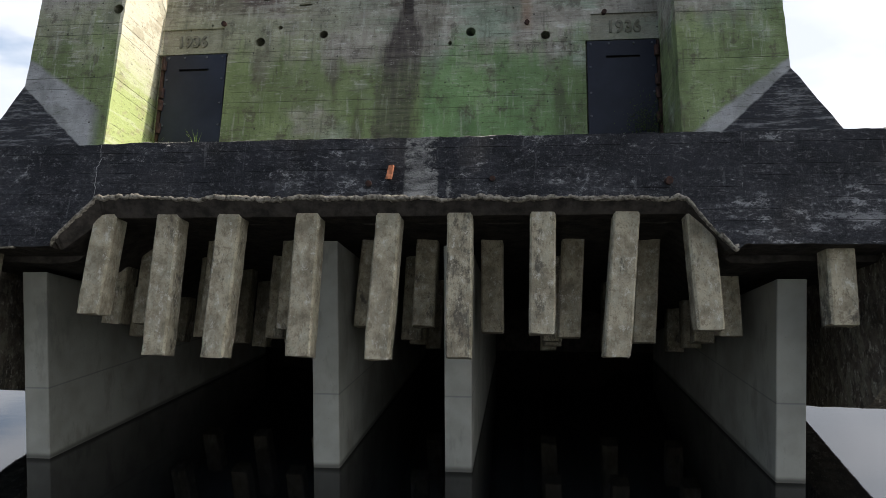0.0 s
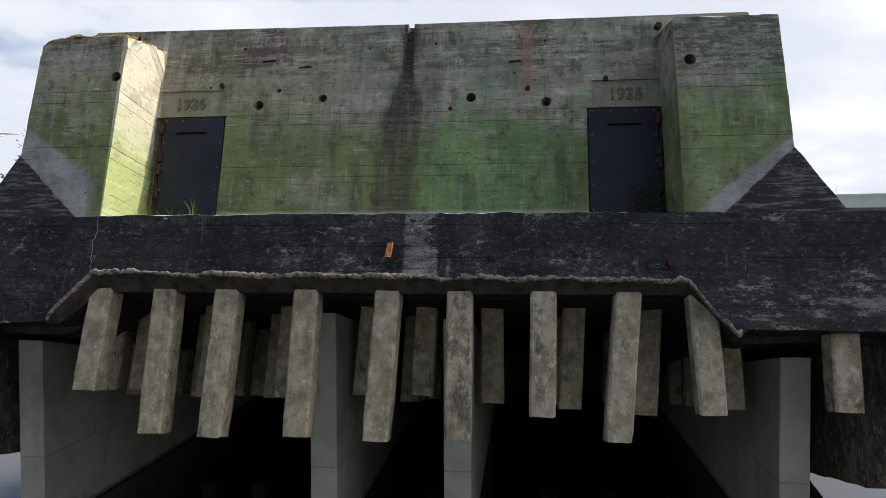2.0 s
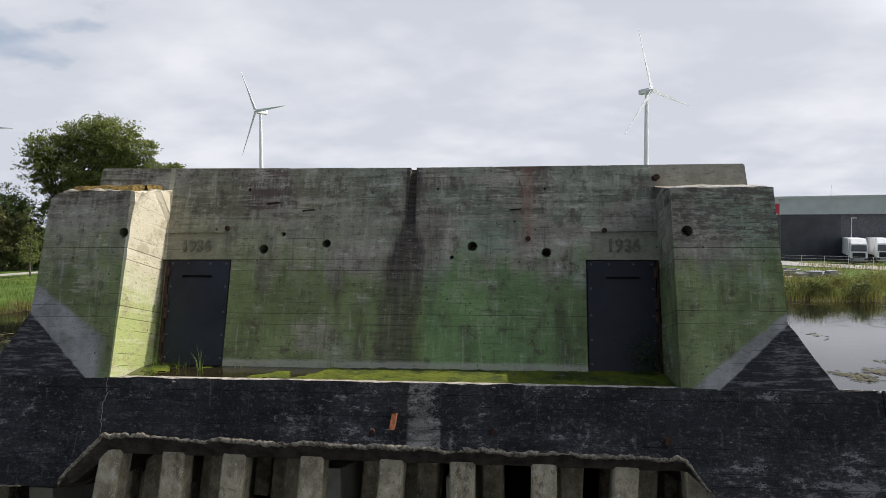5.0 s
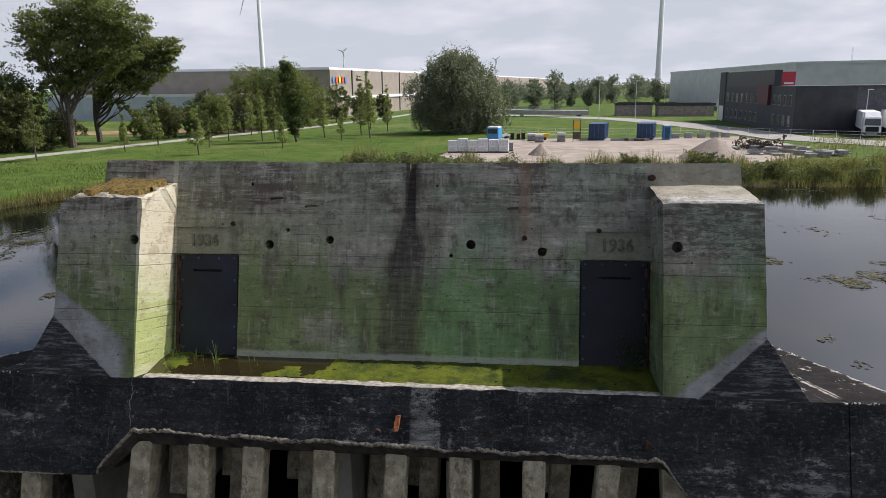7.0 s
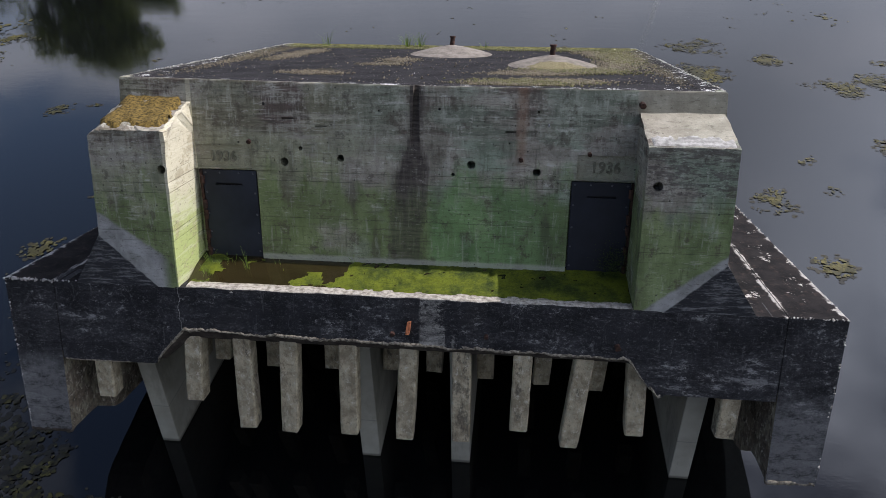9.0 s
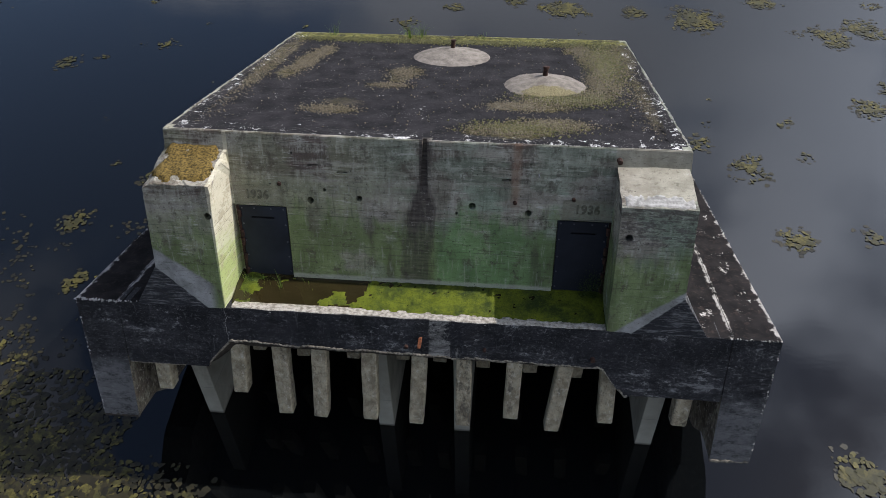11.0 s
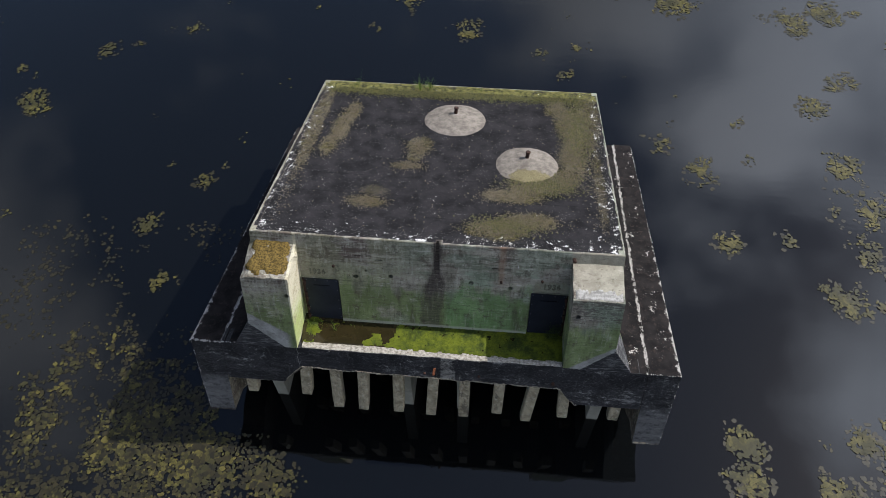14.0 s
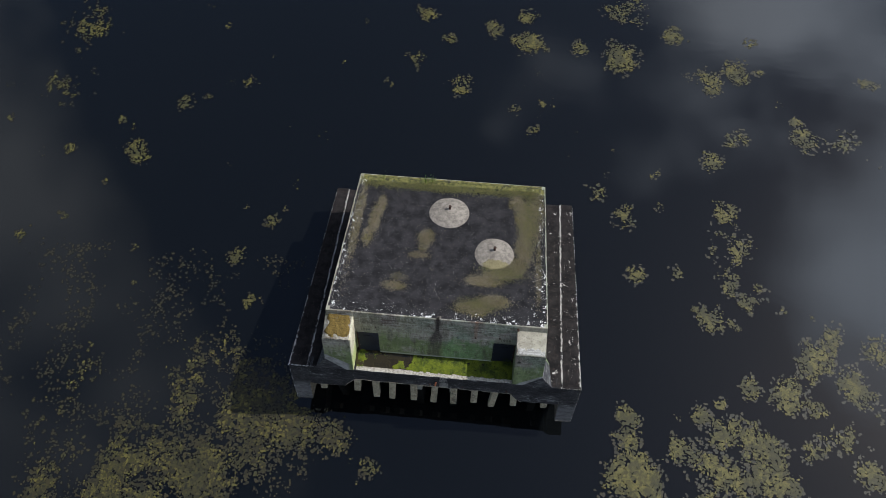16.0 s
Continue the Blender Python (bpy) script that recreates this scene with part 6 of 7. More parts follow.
def reeds():
    rng = np.random.default_rng(21)
    vs, fs = [], []

    def blade(x, y, z, h, lean, w):
        a = rng.uniform(0, 6.283)
        d = np.array([math.cos(a), math.sin(a), 0]) * h * lean
        s = np.array([-math.sin(a), math.cos(a), 0]) * w
        k = len(vs)
        for t in (0, 0.55, 1.0):
            c = np.array([x, y, z]) + np.array([0, 0, h * t]) + d * t * t
            wd = 1 - 0.8 * t
            vs.extend((c - s * wd, c + s * wd))
        fs.extend(((k, k + 1, k + 3, k + 2), (k + 2, k + 3, k + 5, k + 4)))

    for i in range(42000):
        x = rng.uniform(-19, 75)
        base = np.interp(x, SHORE_X, SHORE_Y)
        y = base + rng.uniform(-0.6, 9.5) ** 1.0
        dens = 0.5 + 0.9 * noise.noise((x * 0.16, y * 0.2, 2.0))
        if rng.uniform() > dens + 0.25:
            continue
        tall = 0.35 + 1.5 * max(0, noise.noise((x * 0.35, y * 0.3, 6.0)) + 0.3) + 0.5 * max(0, noise.noise((x * 1.3, y * 1.1, 1.0)))
        if x < -8:
            tall *= 1.25
        blade(x, y, max(-0.1, land_height(x, y)), tall * rng.uniform(0.35, 1.35), rng.uniform(0.05, 0.6), 0.026)
    for i in range(9000):
        x = rng.uniform(-46, -19)
        y = np.interp(x, SHORE_X, SHORE_Y) + rng.uniform(-0.3, 3.5)
        blade(x, y, max(-0.1, land_height(x, y)), rng.uniform(0.3, 0.9), 0.3, 0.025)
    for i in range(11000):
        x, y = rng.uniform(33, 78), rng.uniform(80, 116)
        if noise.noise((x * 0.2, y * 0.2, 12.0)) + 0.4 < rng.uniform() or (x < 41 and y > 86) or y > 118 - 0.16 * x + 6:
            continue
        blade(x, y, land_height(x, y), rng.uniform(0.3, 1.0), 0.35, 0.03)
    m = leaf_mat("reed_blade", (0.07, 0.068, 0.02), (0.31, 0.25, 0.105))
    tagged(new("reeds", raw_mesh("reeds", np.array(vs), np.array(fs), m)), "yellow-green reeds and rough grass along the bank", "reeds", kind="stuff")
    pts, scrub = [], []
    for x, y, r, h in tuple((22 + 3.1 * k + 1.3 * math.sin(k * 2.1), 74.5 + 1.6 * math.sin(k * 1.3), 1.2 + 0.6 * math.sin(k), 1.1 + 0.4 * math.sin(k * 3)) for k in range(14)) + ((-15.5, 75.5, 2.6, 2.0), (-12, 76.5, 2.2, 1.9), (-9, 77, 1.8, 1.5), (12.5, 75, 1.0, 2.0), (19, 75.5, 0.9, 2.3), (20.3, 76, 0.8, 1.9), (3, 76, 1.2, 1.4), (45, 77, 2.2, 1.5), (52, 79, 2.6, 1.5), (35, 77, 1.6, 1.3), (60, 78, 3, 1.6), (40, 81, 1.6, 1.4)):
        for k in range(36):
            c = np.array([x, y, 0.7]) + rng.normal(size=3) * np.array([r, r * 0.5, 0]) * 0.55 + np.array([0, 0, h * rng.uniform(0, 1)])
            pts.append(c + rng.normal(size=(20, 3)) * 0.18)
    for k in range(46):
        x = -17 + 1.42 * k + 0.8 * math.sin(k * 2.3)
        y = np.interp(x, SHORE_X, SHORE_Y) + 2.2 + 1.4 * math.sin(k * 1.7)
        h = (2.1 if x < 2 else 1.25) * (0.75 + 0.45 * math.sin(k * 1.1) ** 2)
        dark = []
        for q in range(34):
            c = np.array([x, y, 0.5]) + rng.normal(size=3) * np.array([0.75, 0.5, 0]) + np.array([0, 0, h * rng.uniform(0, 1)])
            dark.append(c + rng.normal(size=(20, 3)) * 0.16)
        scrub.append(np.concatenate(dark))
    stuff_leaves("bank_thicket", "dark grey-green thicket standing among the reeds", "scrub", np.concatenate(scrub), 0.085, leaf_mat("thicket_leaf", (0.035, 0.05, 0.018), (0.12, 0.135, 0.05), 0.3), 19)
    stuff_leaves("bank_scrub", "low green scrub among the reeds on the bank", "scrub", np.concatenate(pts), 0.11, leaf_mat("bank_scrub_leaf", (0.075, 0.09, 0.026), (0.24, 0.24, 0.085)), 9)


reeds()


def meadow():
    rng = np.random.default_rng(33)
    n = 60000
    y = rng.uniform(58, 135, n)
    x = rng.uniform(-66, 0, n)
    keep = np.array([inland(a, b) > 1.2 and noise.noise((a * 0.15, b * 0.15, 7)) + rng.uniform(-0.3, 0.3) > -0.1 for a, b in zip(x, y)])
    x, y = x[keep], y[keep]
    z = np.array([land_height(a, b) for a, b in zip(x, y)])
    h = rng.uniform(0.08, 0.32, len(x)) * np.where((y > 82) | (x > -18), 0.45, 1.2)
    a = rng.uniform(0, 6.283, len(x))
    p = np.stack([x, y, z - 0.02], 1)
    s = np.stack([np.cos(a), np.sin(a), 0 * a], 1) * 0.05
    tip = p + np.stack([rng.normal(size=len(x)) * 0.1, rng.normal(size=len(x)) * 0.1, h], 1)
    v = np.stack([p - s, p + s, tip], 1).reshape(-1, 3)
    m = leaf_mat("meadow_blade", (0.06, 0.11, 0.018), (0.19, 0.25, 0.055))
    tagged(new("meadow_grass", raw_mesh("meadow_grass", v, np.arange(len(v)).reshape(-1, 3), m)), "rough green meadow grass on the bank", "grass", kind="stuff")


meadow()


# ---- floating weed on the lake ----
WEED_WEST = ((-11.7, 8.6, 1.8, 1.0), (-8.7, 7.8, 1.6, 1.0), (-5.9, 7.4, 0.9, 0.9), (-3.6, 6.1, 0.6, 0.9), (-17.8, 5.1, 1.7, 0.9), (-15.2, 4.7, 1.5, 0.9), (-12.1, 5.7, 1.6, 0.8), (-13.4, 4.0, 1.5, 0.8), (-19.1, 3.7, 1.2, 0.7), (-22.6, 3.9, 1.5, 0.35), (-21.3, 5.3, 1.2, 0.35), (-17.6, 7.0, 1.2, 0.45), (-15.5, 8.4, 1.3, 0.4), (-12.3, 11.4, 1.7, 0.32), (-13.8, 13.1, 1.4, 0.22), (-22.3, 10.5, 1.8, 0.15), (-24.1, 6.4, 1.5, 0.15), (-9.4, 10.6, 0.9, 0.3), (-15.4, 10.7, 1.6, 0.25), (-22.9, 2.9, 1.1, 0.5), (-17, 1.5, 2.2, 0.7), (-12, 1.2, 1.5, 0.5))
WEED_NORTHWEST = ((-14.3, 18.7, 0.6, 0.8), (-12.3, 21.7, 0.6, 0.7), (-11.8, 22.8, 0.3, 0.8), (-12.9, 15.9, 0.7, 0.35), (-23.9, 26.9, 1.1, 0.7), (-28.5, 26.6, 0.4, 0.6), (-21.0, 31.3, 0.6, 0.5), (-19.4, 31.9, 0.3, 0.8), (-16.7, 33.6, 0.5, 0.5), (-19.5, 39.1, 0.3, 0.8), (-30.6, 37.9, 2.0, 0.35), (-30.6, 32.1, 1.6, 0.25), (-25.3, 29.4, 0.5, 0.5), (-25.1, 24.0, 0.3, 0.6), (-27.2, 20.9, 0.3, 0.6), (-33.9, 28.7, 0.3, 0.5), (-29.5, 19.5, 0.7, 0.3), (-21.5, 18.9, 0.3, 0.5), (-23.5, 19.1, 0.4, 0.4), (-20.7, 16.4, 0.4, 0.35))
WEED_NORTH = ((-4.0, 41.6, 1.0, 0.6), (-1.9, 39.1, 0.5, 0.5), (-0.2, 34.5, 1.0, 0.6), (-4.0, 36.9, 0.8, 0.35), (-9.6, 36.1, 0.3, 0.6), (-5.8, 34.4, 0.4, 0.4), (1.8, 40.3, 0.7, 0.8), (4.7, 39.3, 1.2, 0.7), (4.4, 41.7, 0.7, 0.6), (3.8, 32.7, 0.6, 0.6), (5.8, 33.4, 0.3, 0.7), (5.1, 30.9, 0.5, 0.6), (8.7, 39.1, 0.7, 0.8), (11.6, 38.5, 1.3, 0.8), (12.3, 43.2, 1.4, 0.6), (15.8, 40.8, 0.9, 0.7), (21.6, 40.6, 0.5, 0.7), (18.2, 36.7, 1.1, 0.7), (20.5, 37.7, 1.0, 0.7), (22.3, 37.8, 0.4, 0.7))
WEED_EAST = ((30.0, 37.3, 0.7, 0.8), (24.4, 33.4, 0.4, 0.6), (25.1, 31.7, 1.1, 0.6), (27.9, 31.6, 1.0, 0.55), (19.8, 31.3, 0.8, 0.6), (18.3, 29.2, 0.8, 0.6), (14.0, 28.0, 0.5, 0.4), (10.0, 25.9, 0.7, 0.6), (11.6, 24.4, 0.9, 0.6), (14.1, 25.1, 0.5, 0.4), (12.6, 19.8, 0.7, 0.7), (15.2, 20.3, 0.5, 0.35), (18.6, 25.0, 1.0, 0.5), (19.1, 22.5, 1.3, 0.5), (18.5, 19.9, 0.9, 0.5), (19.9, 18.9, 0.8, 0.6), (16.9, 17.3, 1.0, 0.6), (18.6, 16.8, 0.5, 0.5), (22.0, 18.1, 0.5, 0.6), (23.7, 17.8, 0.3, 0.6))
WEED_SOUTHEAST = ((19.2, 13.0, 0.6, 0.95), (11.7, 10.5, 0.6, 0.9), (11.1, 8.9, 0.5, 0.8), (12.0, 7.1, 1.5, 1.0), (14.7, 8.8, 0.7, 0.8), (16.1, 10.8, 0.6, 0.9), (17.2, 9.8, 1.2, 0.9), (17.3, 11.6, 0.4, 0.8), (19.7, 9.4, 1.0, 0.8), (17.5, 7.3, 1.4, 0.9), (20.1, 7.1, 1.1, 0.9), (21.7, 12.7, 0.9, 0.9), (23.4, 15.0, 1.1, 0.8), (23.3, 11.8, 0.7, 0.5), (24.6, 16.6, 0.8, 0.6), (27.0, 16.0, 1.0, 0.7), (25.7, 13.4, 1.4, 0.8), (24.7, 10.0, 1.2, 0.5), (22.6, 9.2, 0.8, 0.6), (25.8, 8.0, 0.9, 0.7), (15, 4.5, 2.0, 0.8), (21, 4.0, 2.2, 0.8))
WEED_FAR = ((15.8, 60.2, 2.2, 0.3), (-11.3, 58.1, 2.2, 0.2), (-28.1, 58.6, 3.4, 0.4), (-38, 60, 2.6, 0.45), (-20.1, 54.7, 2.4, 0.25), (8.2, 55.8, 2.0, 0.25), (0.7, 63.1, 2.2, 0.25), (21.8, 49.6, 1.8, 0.35), (-31.8, 42.6, 1.8, 0.5), (-33.2, 46.2, 1.6, 0.5), (30, 55, 2.4, 0.35), (-33, 62, 2.2, 0.6), (-27, 66.5, 1.8, 0.6), (-22, 71, 1.6, 0.5), (-37, 55, 1.8, 0.6), (-17, 69, 1.2, 0.5), (20, 69.3, 1.2, 0.6), (28, 69.2, 1.5, 0.6), (36, 69.3, 1.6, 0.6), (-24, 62, 2.4, 0.35), (38, 45, 2.5, 0.4), (32, 24, 2.0, 0.5))


def water_weed():
    rng = np.random.default_rng(77)
    out = {0: [], 1: []}

    def blob(c, r, z, which, n=8):
        ang = rng.uniform(0, 6.28) + np.arange(n) * 6.28319 / n
        rad = r * rng.uniform(0.6, 1.2, n)
        st = rng.uniform(0.75, 1.3)
        out[which].append(np.stack([c[0] + st * rad * np.cos(ang), c[1] + rad * np.sin(ang) / st, np.full(n, z) + rng.uniform(0, 0.014, n)], 1))

    def under(c):
        return abs(c[0]) < 8.4 and 9.2 < c[1] < 24.2

    for cx, cy, s, dens in WEED_WEST + WEED_NORTHWEST + WEED_NORTH + WEED_EAST + WEED_SOUTHEAST + WEED_FAR:
        far = cy > 45
        count = int((60 if far else 900) * s * s * (0.3 + dens))
        for i in range(count):
            r = 1.75 * s * math.sqrt(rng.uniform())
            a = rng.uniform(0, 6.283)
            q = (cx + r * math.cos(a), cy + r * math.sin(a))
            if under(q):
                continue
            f = 1.12 - r / s + 0.85 * noise.fractal((q[0] * 0.55, q[1] * 0.55, 4.0), 0.75, 2.1, 5) - 1.5 * (1 - dens) * (0.6 + 0.9 * noise.noise((q[0] * 1.9, q[1] * 1.9, 7.0)))
            vein = abs(noise.noise((q[0] * 0.75 + 0.4 * noise.noise((q[0], q[1], 1)), q[1] * 0.75, 2.0)))
            if vein < 0.035 or f < 0 and rng.uniform() > 0.02 * math.exp(5 * f):
                blob(q, rng.uniform(0.04, 0.12), 0.002, 1) if f > -0.3 and rng.uniform() < 0.25 else None
                continue
            blob(q, (1.8 if far else 1.0) * rng.uniform(0.03, 0.10) * (0.75 + 0.9 * min(1.0, max(0.0, f))), 0.006 + 0.022 * rng.uniform(), 1 if cx < -5 and cy < 15 and rng.uniform() < 0.55 else 0)
    for i in range(700):
        c = np.array([rng.uniform(-42, 48), rng.uniform(-6, 62)])
        f = noise.noise((c[0] * 0.09, c[1] * 0.09, 9.0)) + 0.5 * noise.noise((c[0] * 0.3, c[1] * 0.3, 2.0))
        if f < 0.2 or under(c):
            continue
        for j in range(int(rng.uniform(1, 7))):
            blob(c + rng.normal(size=2) * rng.uniform(0.08, 0.3), rng.uniform(0.025, 0.08), 0.005 + 0.01 * rng.uniform(), 0 if rng.uniform() < 0.6 else 1)
    for i in range(2600):
        c = np.array([rng.uniform(-30, -6), rng.uniform(0, 19)])
        if under(c) or noise.fractal((c[0] * 0.3, c[1] * 0.3, 6.0), 0.8, 2.1, 4) < 0.02:
            continue
        for j in range(int(rng.uniform(1, 5))):
            blob(c + rng.normal(size=2) * 0.2, rng.uniform(0.03, 0.1), 0.003, 1)
    for which, mat, name, label in ((0, FLOAT, "floating_weed", "olive-yellow water weed floating in ragged patches"), (1, SUNK, "sunken_weed", "dark weed just at the water's surface")):
        v = np.concatenate(out[which])
        me = raw_mesh(name, v, np.arange(len(v)).reshape(-1, 8), mat)
        tagged(new(name, me), label, "water weed", kind="stuff")


water_weed()


# ---- buildings behind the lake ----
def slab_building(name, label, corners, z0, z1, mat, trim=None):
    """A building on a ground plan of four corners (counter-clockwise), with a roof and a roof edge."""
    th = thing(name, label, "building")
    bm = bmesh.new()
    lo = [bm.verts.new((x, y, z0)) for x, y in corners]
    hi = [bm.verts.new((x, y, z1)) for x, y in corners]
    n = len(corners)
    for i in range(n):
        bm.faces.new((lo[i], lo[(i + 1) % n], hi[(i + 1) % n], hi[i]))
    bm.faces.new(hi)
    part("wall", bm, mat, th)
    if trim:
        bm = bmesh.new()
        c = sum((Vector((x, y)) for x, y in corners), Vector((0, 0))) / n
        ring = []
        for k, (x, y) in enumerate(corners):
            d = (Vector((x, y)) - c).normalized() * 0.35
            ring.append([bm.verts.new((x + d.x, y + d.y, z)) for z in (z1 - 0.45, z1 + 0.25)] + [bm.verts.new((x - d.x, y - d.y, z1 + 0.25))])
        for i in range(n):
            a, b = ring[i], ring[(i + 1) % n]
            bm.faces.new((a[0], b[0], b[1], a[1]))
            bm.faces.new((a[1], b[1], b[2], a[2]))
        part("roof_edge", bm, trim, th, "light roof edge")
    return th


TAUPE = plain("taupe_cladding", (0.24, 0.205, 0.17), (0.29, 0.25, 0.21), 0.6, 0, 0.4)
WHITE = plain("white_painted_metal", (0.66, 0.67, 0.68), (0.76, 0.77, 0.78), 0.45, 0, 2.0)
GREYCLAD = plain("light_grey_cladding", (0.50, 0.51, 0.52), (0.58, 0.59, 0.60), 0.5, 0, 0.3)
BLUECLAD = plain("blue_grey_cladding", (0.3, 0.34, 0.39), (0.38, 0.42, 0.47), 0.5, 0, 0.3)
ANTHR = plain("anthracite_cladding", (0.028, 0.03, 0.036), (0.042, 0.045, 0.052), 0.5, 0, 0.6)
BRICKY = plain("dark_grey_brick", (0.06, 0.062, 0.07), (0.1, 0.1, 0.11), 0.8, 0, 3.0)
GLASS = plain("dark_window_glass", (0.03, 0.035, 0.045), (0.05, 0.055, 0.065), 0.08, 0, 1.0, 0.6)
RED = plain("red_sign_panel", (0.42, 0.03, 0.045), (0.5, 0.04, 0.06), 0.5)
WINE = plain("wine_red_panel", (0.07, 0.012, 0.025), (0.10, 0.018, 0.032), 0.5)
WALLRED = plain("weathered_red_boards", (0.22, 0.18, 0.17), (0.32, 0.27, 0.25), 0.85, 0, 1.2)
BLUE = plain("blue_container_paint", (0.014, 0.035, 0.085), (0.022, 0.058, 0.14), 0.5, 0, 1.5)
SKYBLUE = plain("light_blue_paint", (0.04, 0.20, 0.42), (0.06, 0.26, 0.5), 0.5)
YELLOW = plain("yellow_paint", (0.55, 0.33, 0.02), (0.65, 0.42, 0.03), 0.5)
ORANGE = plain("orange_paint", (0.55, 0.16, 0.02), (0.65, 0.22, 0.03), 0.5)
TYRE = plain("black_rubber", (0.012, 0.012, 0.013), (0.02, 0.02, 0.021), 0.85)
STONEGREY = plain("grey_paving_stone", (0.22, 0.22, 0.225), (0.36, 0.36, 0.36), 0.85, 0, 2.0, vary=0.5)
WRAP = plain("pale_wrapping_film", (0.42, 0.43, 0.44), (0.66, 0.67, 0.68), 0.4, 0, 3.0)

ware = slab_building("warehouse", "long taupe distribution warehouse with a white roof edge", [(-140, 208), (-55, 206), (43, 824), (-42, 826)], 0.9, 15.3, TAUPE, WHITE)
part("base_band", boxed(-140, -54.7, 205.2, 206.4, 6.3, 7.2), WHITE, ware, "white canopy band")
dx, dy = 98 / 618, 1.0
for i in range(16):
    y = 222 + i * (10 + i * 1.6)
    x = -55 + (y - 206) * dx
    part("panel_joint", boxed(x - 0.05, x + 0.25, y - 0.35, y + 0.35, 1, 15), ANTHR, ware)
for i in range(6):
    y = 212 + i * 60
    bm = bmesh.new()
    x0, x1 = -55 + (y - 206) * dx, -55 + (y + 56 - 206) * dx
    hexa(bm, [(x0, y, 6.3), (x0 + 0.5, y, 6.3), (x1 + 0.5, y + 56, 6.3), (x1, y + 56, 6.3), (x0, y, 7.2), (x0 + 0.5, y, 7.2), (x1 + 0.5, y + 56, 7.2), (x1, y + 56, 7.2)])
    part("canopy_band", bm, WHITE, ware, "white canopy band")
for i, c in enumerate(((0.05, 0.25, 0.55), (0.62, 0.08, 0.05), (0.75, 0.5, 0.03), (0.55, 0.08, 0.03), (0.06, 0.2, 0.5))):
    bm = bmesh.new()
    y = 208 + i * 2.2
    x = -55 + (y - 206) * dx + 0.12
    cyl(bm, (x, y, 12.0), (x + 0.1, y, 12.0), 1.05, 1.05, 12)
    part("sign_shape", bm, plain("sign_colour", c, tuple(min(1, 1.1 * v) for v in c), 0.5), ware)
slab_building("low_building", "blue-grey low building behind the old tree", [(-140, 200), (-78, 194), (-78, 204), (-140, 205)], 0.9, 8.2, BLUECLAD, GREYCLAD)
slab_building("warehouse", "large light grey distribution warehouse", [(71, 365), (73.8, 206), (240, 150), (260, 365)], 0.9, 14.8, GREYCLAD, GREYCLAD)

office = thing("office_building", "dark two-storey office block with rows of windows", "building")
bm = bmesh.new()
box(bm, 48.2, 75, 131.5, 181, 0.9, 8.95)
part("wall", bm, BRICKY, office)
part("front_cladding", boxed(48.1, 58.2, 131.2, 131.6, 0.9, 9.05), ANTHR, office, "plain anthracite cladding")
part("tower", boxed(48.25, 49.6, 143.2, 181.3, 8.9, 12.1), ANTHR, office, "anthracite upper storey")
part("stair_front", boxed(48.05, 48.6, 176.5, 181.2, 0.9, 12.2), BRICKY, office)
part("red_box", boxed(47.6, 48.3, 144.2, 150.8, 5.6, 9.3), WINE, office, "wine-red bay")
part("roof_edge", boxed(48.1, 75.1, 131.15, 150, 8.95, 9.15), ANTHR, office)
win = bmesh.new()
box(win, -0.06, 0.02, -0.62, 0.62, -0.95, 0.95)
frame_me = mesh_of(win, "window_frame", plain("dull_window_frame", (0.24, 0.245, 0.25), (0.32, 0.325, 0.33), 0.5))
win = bmesh.new()
box(win, -0.09, 0.0, -0.50, -0.04, -0.82, 0.82)
box(win, -0.09, 0.0, 0.04, 0.50, -0.82, 0.82)
pane_me = mesh_of(win, "pane", GLASS)
for z in (3.0, 6.6):
    for y in (133.6, 136.4, 139.2, 142.0, 152.8, 156, 159.2, 163, 166.4, 170, 174):
        w = share("window", frame_me, office, pose(48.18, y, z))
        share("pane", pane_me, w, pose(0, 0, 0))
part("entrance", boxed(48.0, 48.3, 176.8, 180.8, 0.9, 4.5), WHITE, office, "white entrance front")
wing = slab_building("office_wing", "dark office wing with small windows", [(58.2, 150), (58.3, 146), (120, 140), (120, 160)], 0.9, 9.0, ANTHR)
for x, z in ((62, 6.9), (66.5, 6.9), (71, 6.9), (62, 3.2), (71, 3.2)):
    w = share("window", frame_me, wing, pose(x, 145.6, z, 0, 0, 88))
    share("pane", pane_me, w, pose(0, 0, 0))
red = thing("sign_panel", "red square sign panel with plain pale bars on the warehouse", "sign")
part("panel", boxed(56.9, 59.6, 165.0, 165.3, 9.0, 12.0), RED, red)
part("bar", boxed(57.3, 59.2, 164.93, 165.0, 9.35, 9.75), WHITE, red)
part("stand", boxed(58.0, 58.4, 165.3, 165.7, 8.8, 11.0), ANTHR, red)
for a, b, y, h in ((26.8, 36.3, 205, 3.6), (37.6, 52, 202, 3.4)):
    th = slab_building("low_shed", "low weathered red-brown shed row", [(a, y), (b, y - 1), (b, y + 4), (a, y + 5)], 0.9, h + 0.9, WALLRED, ANTHR)


